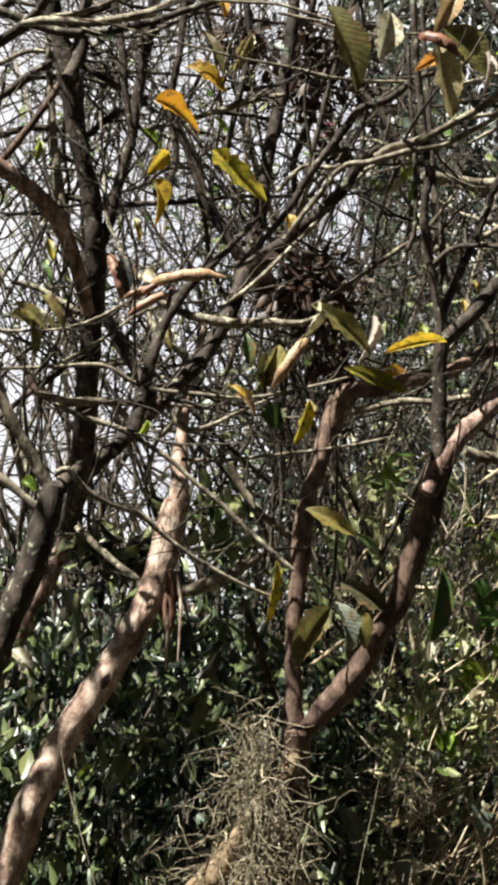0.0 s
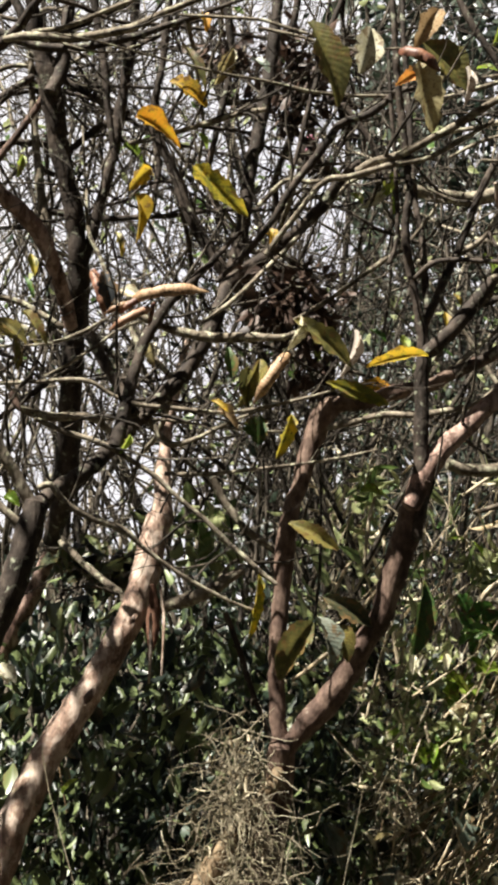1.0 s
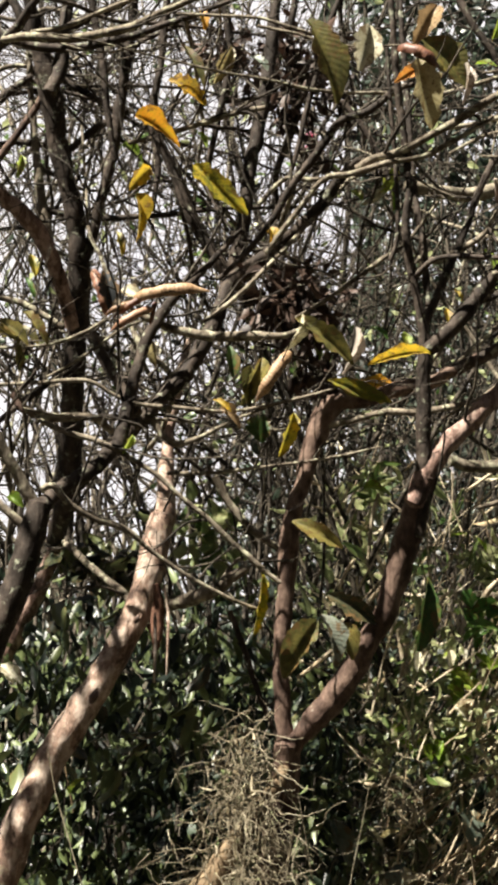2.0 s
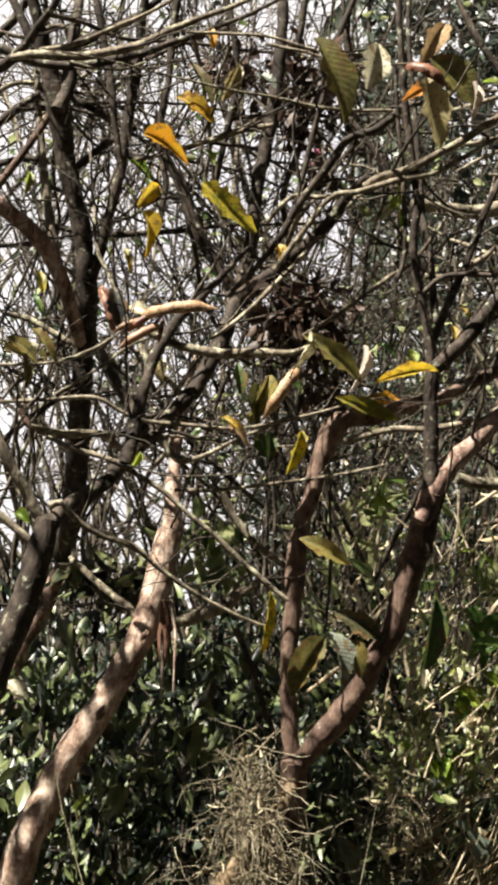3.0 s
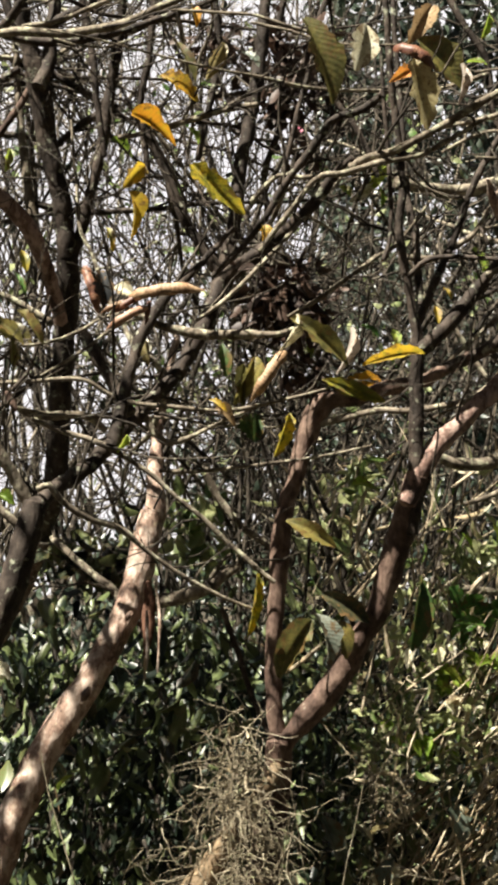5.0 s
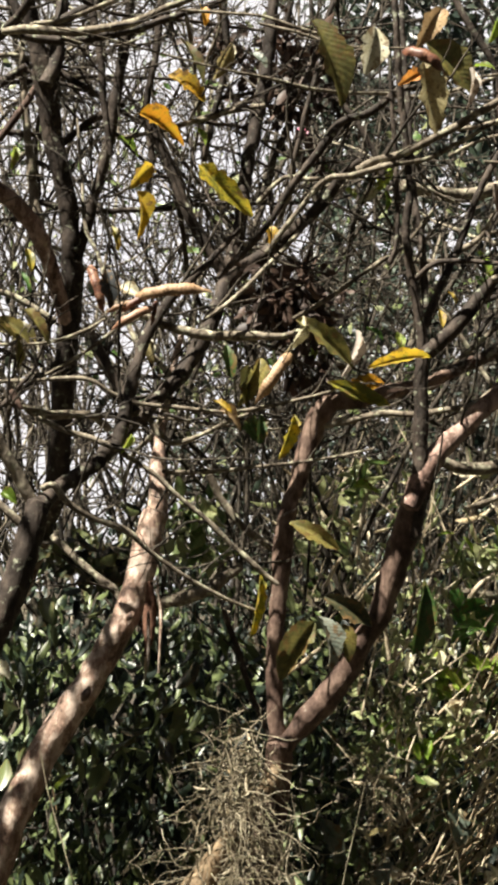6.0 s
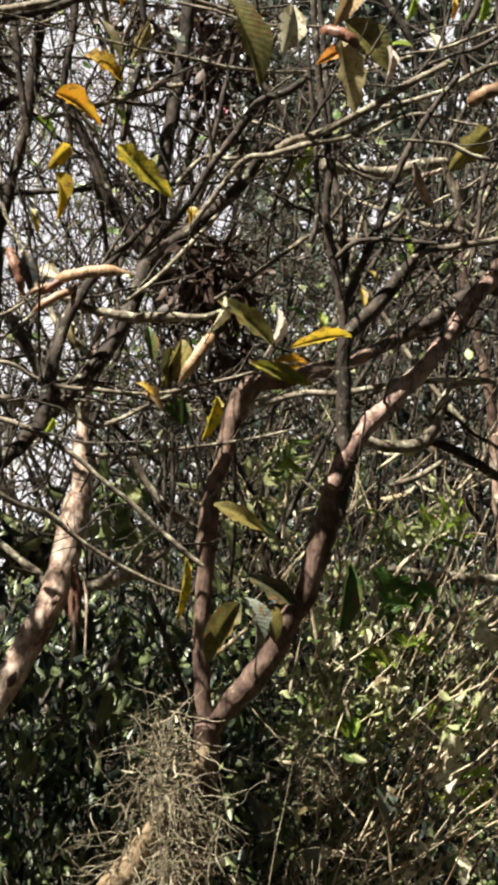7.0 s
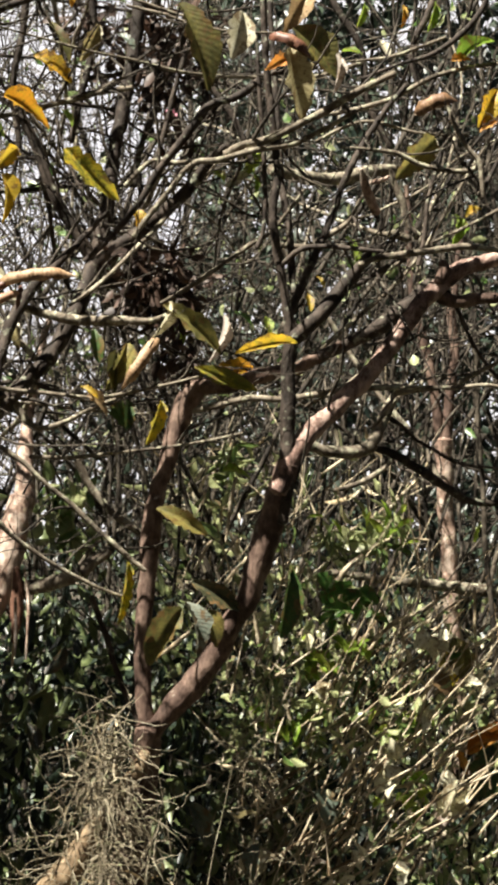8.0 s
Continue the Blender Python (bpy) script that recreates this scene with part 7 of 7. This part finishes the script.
def hedge(name, label, seed, count, low, high, top, material, size, droop, width=0.75, slope=0.55, singles=0, patchy=0.0):
    """A bank of leaves on stems, with an uneven top."""
    rng = np.random.default_rng(seed)
    low, high = np.array(low), np.array(high)
    root = thing(name, ((low[0] + high[0]) / 2, (low[1] + high[1]) / 2, 0), label, "undergrowth")
    origin = root.location
    geo, stems = Geo(), Geo()
    places, ways = [], []
    while len(places) < count:
        p = rng.uniform(low, high)
        crest = top - slope * max(0.0, min(high[1], low[1] + 1.1) - p[1]) + 0.16 * noise.noise(Vector((p[0] * 3.1, p[1] * 3.1, seed))) + 0.08 * noise.noise(Vector((p[0] * 9, p[1] * 9, seed)))
        lump = noise.noise(Vector((p[0] * 5, p[1] * 5, p[2] * 5 + seed)))
        if p[2] > crest or lump < -0.12:
            continue
        if patchy and noise.noise(Vector((p[0] * 3.4, p[1] * 1.2, p[2] * 3.4 + 9))) * patchy < 0.03:
            continue
        places.append(p)
        ways.append(rng.normal(0, 0.55, 3) + (0, -0.35, droop))
    order = np.argsort([p[1] for p in places])
    places, ways, sizes = np.array(places)[order], np.array(ways)[order], rng.uniform(*size, count)
    for k in range(singles):
        ob = new("leaf", LEAVES[material][k % 5])
        ob.parent = root
        x = Vector(ways[k]).normalized()
        side = x.cross(Vector(rng.normal(0, 0.75, 3)) + Vector((-0.3, -0.6, 0.75))).normalized()
        turn = Matrix((x, side, x.cross(side))).transposed().to_4x4()
        ob.matrix_basis = Matrix.Translation(Vector(places[k]) - root.location) @ turn @ Matrix.Diagonal((sizes[k], sizes[k] * width, sizes[k], 1))
    if count > singles:
        crowd(rng, geo, places[singles:], ways[singles:], sizes[singles:], width, 0.8)
        tagged(part("foliage", geo, material, root, origin=origin), kind="stuff")
    for _ in range(1 + count // (40 if material in ("ivy", "evergreen") else 110)):
        p = rng.uniform(low, high)
        p[2] = rng.uniform(0, top)
        tube(stems, wander(rng, p, rng.normal(0, 0.5, 3) + (0, 0, 0.8), rng.uniform(0.2, 0.6), rng.uniform(0.0012, 0.003), 9, 0.15), 5)
    tagged(part("runner_mass", stems, "twig" if material in ("ivy", "evergreen") else "brownstalk", root, origin=origin), kind="stuff")
    for _ in range(4 + count // 900):
        p = rng.uniform(low, high)
        stem = Geo()
        tube(stem, wander(rng, (p[0], p[1], 0), rng.normal(0, 0.25, 3) + (0, 0, 1), top * rng.uniform(0.45, 0.8), rng.uniform(0.0025, 0.0045), 16, 0.07), 6)
        part("stem", stem, "twig" if material in ("ivy", "evergreen") else "brownstalk", root, origin=origin)


hedge("ivy_bank", "dark glossy ivy bank with dappled shade in its leaf tones", 21, 10500, (-1.5, 3.5, 0.1), (0.14, 4.3, 1.80), 1.66, "ivy", (0.038, 0.088), -0.85, 0.48, 0.3, 290)
hedge("scrub_bank", "green and yellowing scrub leaves among dry stalks", 22, 3100, (0.40, 3.5, 0.1), (1.9, 4.7, 1.9), 1.58, "scrub", (0.028, 0.07), -0.35, 0.5, 0.95, 280, 1.0)
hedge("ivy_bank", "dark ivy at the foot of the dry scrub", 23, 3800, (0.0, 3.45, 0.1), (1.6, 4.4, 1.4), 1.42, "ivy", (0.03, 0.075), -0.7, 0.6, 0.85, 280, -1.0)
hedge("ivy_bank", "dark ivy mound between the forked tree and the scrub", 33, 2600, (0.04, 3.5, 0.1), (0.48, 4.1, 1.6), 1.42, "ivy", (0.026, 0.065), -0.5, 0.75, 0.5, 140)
hedge("scrub_sprig", "bright green sprig above the dry scrub", 28, 110, (0.42, 3.72, 1.64), (0.66, 3.86, 1.78), 1.80, "scrub", (0.035, 0.08), -0.1, 0.2, 0.1, 90)
hedge("scrub_sprig", "narrow yellow-green sprig of leaves in the thicket", 40, 60, (0.20, 3.74, 1.78), (0.36, 3.86, 1.89), 1.95, "scrub", (0.03, 0.075), -0.1, 0.2, 0.1, 60)
hedge("scrub_bank", "small sunlit green leaves among straw", 38, 1050, (0.30, 3.40, 0.4), (1.3, 3.8, 1.5), 1.50, "scrub", (0.020, 0.05), -0.3, 0.5, 0.35, 300, 0.9)
hedge("scrub_sprig", "glossy green leaves beside the pale trunk", 41, 70, (-0.221, 3.55, 1.631), (-0.110, 3.75, 1.800), 1.900, "scrub", (0.03, 0.065), -0.4, 0.6, 0.1, 70)
hedge("scrub_sprig", "small sunlit leaves between the fork and the scrub", 42, 190, (0.20, 3.40, 1.18), (0.44, 3.60, 1.52), 1.65, "scrub", (0.018, 0.042), -0.4, 0.5, 0.1, 190)
hedge("reed_bank", "pale yellow-green narrow leaves behind the forked tree", 43, 190, (0.05, 3.95, 1.2), (0.66, 4.7, 2.10), 1.95, "scrub", (0.05, 0.11), -0.05, 0.2, 0.15, 190)
hedge("dry_litter_bank", "bleached straw-coloured leaves standing among the reeds", 44, 190, (0.05, 3.95, 1.2), (0.66, 4.7, 2.10), 1.98, "litter", (0.05, 0.12), 0.2, 0.16, 0.15)
hedge("dry_litter_bank", "withered brown and bleached leaves hanging in the scrub", 24, 1300, (0.38, 3.5, 0.1), (1.9, 4.6, 1.8), 1.58, "litter", (0.025, 0.06), -0.5, 0.5, 0.9, 0, 1.0)
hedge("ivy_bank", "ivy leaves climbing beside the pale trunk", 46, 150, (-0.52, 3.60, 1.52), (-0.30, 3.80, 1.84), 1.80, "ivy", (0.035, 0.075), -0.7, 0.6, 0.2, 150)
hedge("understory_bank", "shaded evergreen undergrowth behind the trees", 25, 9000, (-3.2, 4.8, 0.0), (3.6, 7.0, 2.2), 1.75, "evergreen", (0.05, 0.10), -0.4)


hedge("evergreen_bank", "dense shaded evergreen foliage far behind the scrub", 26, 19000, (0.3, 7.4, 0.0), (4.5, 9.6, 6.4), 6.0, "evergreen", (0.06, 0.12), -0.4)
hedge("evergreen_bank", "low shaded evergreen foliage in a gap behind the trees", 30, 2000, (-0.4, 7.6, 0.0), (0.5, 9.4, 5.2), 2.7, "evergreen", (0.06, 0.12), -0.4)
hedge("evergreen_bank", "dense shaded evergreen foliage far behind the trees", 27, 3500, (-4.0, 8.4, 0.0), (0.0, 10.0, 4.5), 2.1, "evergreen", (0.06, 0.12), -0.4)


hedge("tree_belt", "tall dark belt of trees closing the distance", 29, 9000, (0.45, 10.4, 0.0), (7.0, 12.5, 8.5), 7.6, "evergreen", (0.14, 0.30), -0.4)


def stalks(seed, count, low, high, slope, material="straw", label="crossing dry straw stalks", free=False):
    """Dry stalks that lean over one another."""
    rng = np.random.default_rng(seed)
    geo = Geo()
    for _ in range(count):
        p = rng.uniform(low, high)
        if not free and noise.noise(Vector((p[0] * 4, p[1] * 2, 4))) < -0.05:
            continue
        p[2] = p[2] if free else max(low[2], 1.5 - 0.95 * (4.6 - p[1])) + rng.normal(0, 0.05) - 0.12
        lean = rng.normal(0, 0.75) + slope
        line = wander(rng, p, (lean, rng.normal(0, 0.3), 1.0), rng.uniform(0.1, 0.45), rng.uniform(0.0012, 0.0034), 8, 0.06)
        tube(geo, line, 5)
    ob = part("stalk_mass", geo, material, ROOTS["E"], origin=ROOTS["E"].location)
    tagged(ob, label, kind="stuff")


stalks(31, 50, (0.36, 3.6, 0.5), (1.7, 4.4, 1.35), 0.35)
stalks(34, 50, (0.24, 3.42, 0.85), (0.46, 3.52, 1.16), 0.75, "straw", "sunlit straw stalks", True)
stalks(35, 14, (0.26, 3.42, 0.85), (0.50, 3.52, 1.16), 0.8, "brownstalk", "dry brown stalks", True)
stalks(36, 26, (0.42, 3.52, 1.20), (0.68, 3.62, 1.42), 0.8, "brownstalk", "leaning dry brown stalks", True)
stalks(37, 42, (0.46, 3.52, 1.0), (0.85, 3.62, 1.45), 0.4, "straw", "leaning sunlit straw stalks", True)
stalks(32, 36, (0.2, 3.9, 0.9), (1.7, 4.5, 1.6), 0.2)
stalks(38, 44, (0.05, 3.85, 1.4), (0.75, 4.5, 1.8), 0.3, "straw", "dry straw canes behind the forked tree", True)


def long_stalks(seed, count, low, high, slope, spread, length):
    """Single long dry canes that lean across the scrub, each a part of its own."""
    rng = np.random.default_rng(seed)
    root = ROOTS["E"]
    for _ in range(count):
        geo = Geo()
        way = (slope + rng.normal(0, spread), rng.normal(0, 0.25), 1.0)
        tube(geo, spline(wander(rng, rng.uniform(low, high), way, rng.uniform(*length), rng.uniform(0.0018, 0.0030), 8, 0.035), 0.03), 6, 0.12)
        part("stem", geo, "straw", root, origin=root.location)


long_stalks(61, 30, (0.36, 3.36, 1.02), (0.80, 3.50, 1.38), 0.85, 0.6, (0.12, 0.36))
long_stalks(64, 16, (0.18, 3.36, 1.15), (0.45, 3.46, 1.40), 0.35, 0.6, (0.06, 0.18))
long_stalks(62, 26, (0.12, 3.50, 1.38), (0.80, 3.75, 1.60), 0.45, 0.5, (0.10, 0.30))
long_stalks(63, 12, (0.45, 3.34, 0.95), (0.75, 3.44, 1.2), 1.5, 0.5, (0.20, 0.40))


# ---- leggy shrubs that fill the distance ----
def shrub(seed, place, height, stems, twigs, leaves, girth, loose, sides, clear, mat="twig", leaf_mat="scrub"):
    rng = np.random.default_rng(seed)
    root = thing("thicket_shrub", place, "leggy shrub of bare grey twigs with sparse leaves", "shrub", "thicket shrubs")
    fine, green = Geo(), Geo()
    places, ways = [], []
    base = np.array(place)
    for _ in range(stems):
        way = rng.normal(0, 0.22, 3) + (0, 0, 1)
        main = wander(rng, base + rng.normal(0, 0.12, 3) * (1, 1, 0), way, height * rng.uniform(0.7, 1.1), girth * rng.uniform(0.5, 1.2), 22, 0.09, 0.005)
        if main[:, 1].min() < 3.75:
            main[:, 1] = base[1] + 0.05 + np.abs(main[:, 1] - base[1])
        wood = Geo()
        tube(wood, main, 7)
        part("stem", wood, mat, root, origin=place)
        for _ in range(twigs):
            i = rng.integers(4, 22)
            if main[i, 2] < clear:
                continue
            d = main[i, :3] - main[i - 1, :3]
            d = d / np.linalg.norm(d) * 0.7 + rng.normal(0, loose, 3)
            side = wander(rng, main[i, :3], d, rng.uniform(0.4, 1.3), max(0.0030, main[i, 3] * rng.uniform(0.3, 0.75)), 9, 0.17, 0.0)
            if side[:, 1].min() < 3.65:
                continue
            gap = noise.noise(Vector((side[4, 0] * 2.6, side[4, 1] * 0.3, side[4, 2] * 2.2)))
            high = side[4, 0] < 0.35 and side[4, 2] - 1.6 > 0.31 * side[4, 1]
            if gap < (-0.50 if high else 0.11 if side[4, 0] < -0.5 else -0.22 if side[4, 0] < -0.1 else -0.32 if side[4, 0] < 0.35 else -0.12):
                continue
            tube(fine, side, sides + 1)
            for j in (3, 5, 6, 8):
                e = side[j, :3] - side[j - 1, :3]
                e = e / np.linalg.norm(e) + rng.normal(0, 0.6, 3)
                small = wander(rng, side[j, :3], e, rng.uniform(0.12, 0.5), max(0.0021, side[j, 3] * 0.65), 5, 0.18, 0.02)
                tube(fine, small, sides)
                clump = 3.5 if noise.noise(Vector(small[3, :3]) * 2.4) > 0.12 else 0.12
                for row in small[2:]:
                    if rng.random() < leaves * clump:
                        places.append(row[:3])
                        ways.append(rng.normal(0, 0.7, 3) + (0, 0, -0.2))
    if fine.verts:
        tagged(part("twig_mass", fine, mat, root, origin=place), kind="stuff")
    if places:
        crowd(rng, green, places, ways, rng.uniform(0.03, 0.06, len(places)), 0.7)
        tagged(part("foliage", green, leaf_mat, root, origin=place), kind="stuff")


def thicket():
    rng = np.random.default_rng(90)
    for n in range(12):
        x = -1.2 + 0.42 * n if n < 3 else -0.15 + 0.1 * n - 0.3
        shrub(100 + n, (x + rng.normal(0, 0.06), rng.uniform(4.3, 5.0), 0), rng.uniform(2.8, 3.8), 4 if n < 5 else 3, 14, 0.13 if n < 5 else 0.07, 0.010, 0.9, 4, 1.65 if n < 4 else 2.0)
    for n, (x, y) in enumerate(((-0.45, 4.4), (-0.15, 4.6), (0.12, 4.4), (-0.3, 4.9), (0.3, 4.8), (-0.38, 4.7), (-0.05, 4.9), (-0.3, 5.4), (-0.1, 5.6), (0.08, 5.3))):
        shrub(130 + n, (x, y, 0), 3.7, 4, 16, 0.16, 0.010, 0.8, 4, 2.3)
    for n in range(6):
        shrub(220 + n, (-1.0 + 0.13 * n + rng.normal(0, 0.05), rng.uniform(4.1, 4.6), 0), rng.uniform(3.6, 4.0), 3, 30, 0.10, 0.010, 0.9, 4, 2.85)
    for n in range(9):
        shrub(200 + n, (-0.35 + 0.15 * n + rng.normal(0, 0.05), rng.uniform(3.95, 4.5), 0), rng.uniform(3.3, 3.9), 3, 16, 0.10, 0.009, 0.9, 4, 2.55)
    for n in range(24):
        x = -2.0 + 0.27 * n if n < 7 else -0.2 + 0.17 * (n - 7)
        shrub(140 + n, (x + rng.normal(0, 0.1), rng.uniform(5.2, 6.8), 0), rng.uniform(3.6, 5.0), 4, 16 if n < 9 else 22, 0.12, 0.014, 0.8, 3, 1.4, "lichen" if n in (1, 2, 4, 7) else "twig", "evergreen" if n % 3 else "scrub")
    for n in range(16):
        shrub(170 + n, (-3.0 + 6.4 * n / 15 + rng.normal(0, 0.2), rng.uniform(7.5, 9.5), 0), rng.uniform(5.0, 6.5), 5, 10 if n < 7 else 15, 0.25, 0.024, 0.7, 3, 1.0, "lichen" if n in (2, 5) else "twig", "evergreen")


thicket()


# ---- unseen woodland, added at the sides and behind to block skylight ----
def woodland(seed, count, radius, height):
    rng = np.random.default_rng(seed)
    root = thing("skylight_screen", (0, -radius, 0), "unseen tall evergreen ring added around and above to block skylight", "woodland", kind="structure")
    geo = Geo()
    angle = rng.uniform(radians(150), radians(385), count)
    far = radius * rng.uniform(1.0, 1.5, count)
    tall = np.where(angle < radians(238), 0.45, 1.0) * height
    places = np.stack([far * np.cos(angle), far * np.sin(angle) + 1.0, rng.uniform(0, 1, count) ** 0.9 * tall], -1)
    crowd(rng, geo, places, rng.normal(0, 0.7, (count, 3)) + (0, 0, -0.3), rng.uniform(0.25, 0.5, count), 0.8)
    # Unseen canopy added over the near side to cut the light from above.
    over = count
    places = rng.uniform((-3.5, -5, 5.0), (6, 0.1, 7.5), (over, 3))
    crowd(rng, geo, places, rng.normal(0, 0.7, (over, 3)) + (0, 0, -0.3), rng.uniform(0.25, 0.5, over), 0.8)
    # Unseen canopy added above the background to keep it dark.
    back = count // 6
    places = rng.uniform((0.3, 3.8, 5.6), (5, 10.5, 8.0), (back, 3))
    crowd(rng, geo, places, rng.normal(0, 0.7, (back, 3)) + (0, 0, -0.3), rng.uniform(0.25, 0.5, back), 0.8)
    turns = np.radians([152, 166, 180, 190, 232, 246, 260, 274, 288, 302, 318, 334, 350, 366, 380])
    stands = [(1.25 * radius * math.cos(a), 1.25 * radius * math.sin(a) + 1.0) for a in turns]
    stands += [(-2.6, -2.4), (1.4, -2.2), (3.4, -1.2), (4.4, -3.4), (-0.4, -4.2), (3.4, 7.2), (4.3, 9.2), (4.4, 5.2)]
    for x, y in stands:
        wood = Geo()
        top = height * 0.85 if x > -2.7 else height * 0.42
        trunk = wander(rng, (x, y, -0.1), (0, 0, 1), top, rng.uniform(0.07, 0.12), 14, 0.04)
        tube(wood, trunk, 9, 0.08)
        part("trunk", wood, "dark", root, origin=root.location)
        for k in range(5):
            fork = trunk[7 + k]
            limb = Geo()
            tube(limb, wander(rng, fork[:3], rng.normal(0, 1, 3) * (1, 1, 0.2) + (0, 0, 0.5), rng.uniform(0.8, 1.8), fork[3] * 0.5, 8, 0.12), 6)
            part("limb", limb, "dark", root, origin=root.location)
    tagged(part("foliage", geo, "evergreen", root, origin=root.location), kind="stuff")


woodland(55, 7000, 4.6, 8.5)
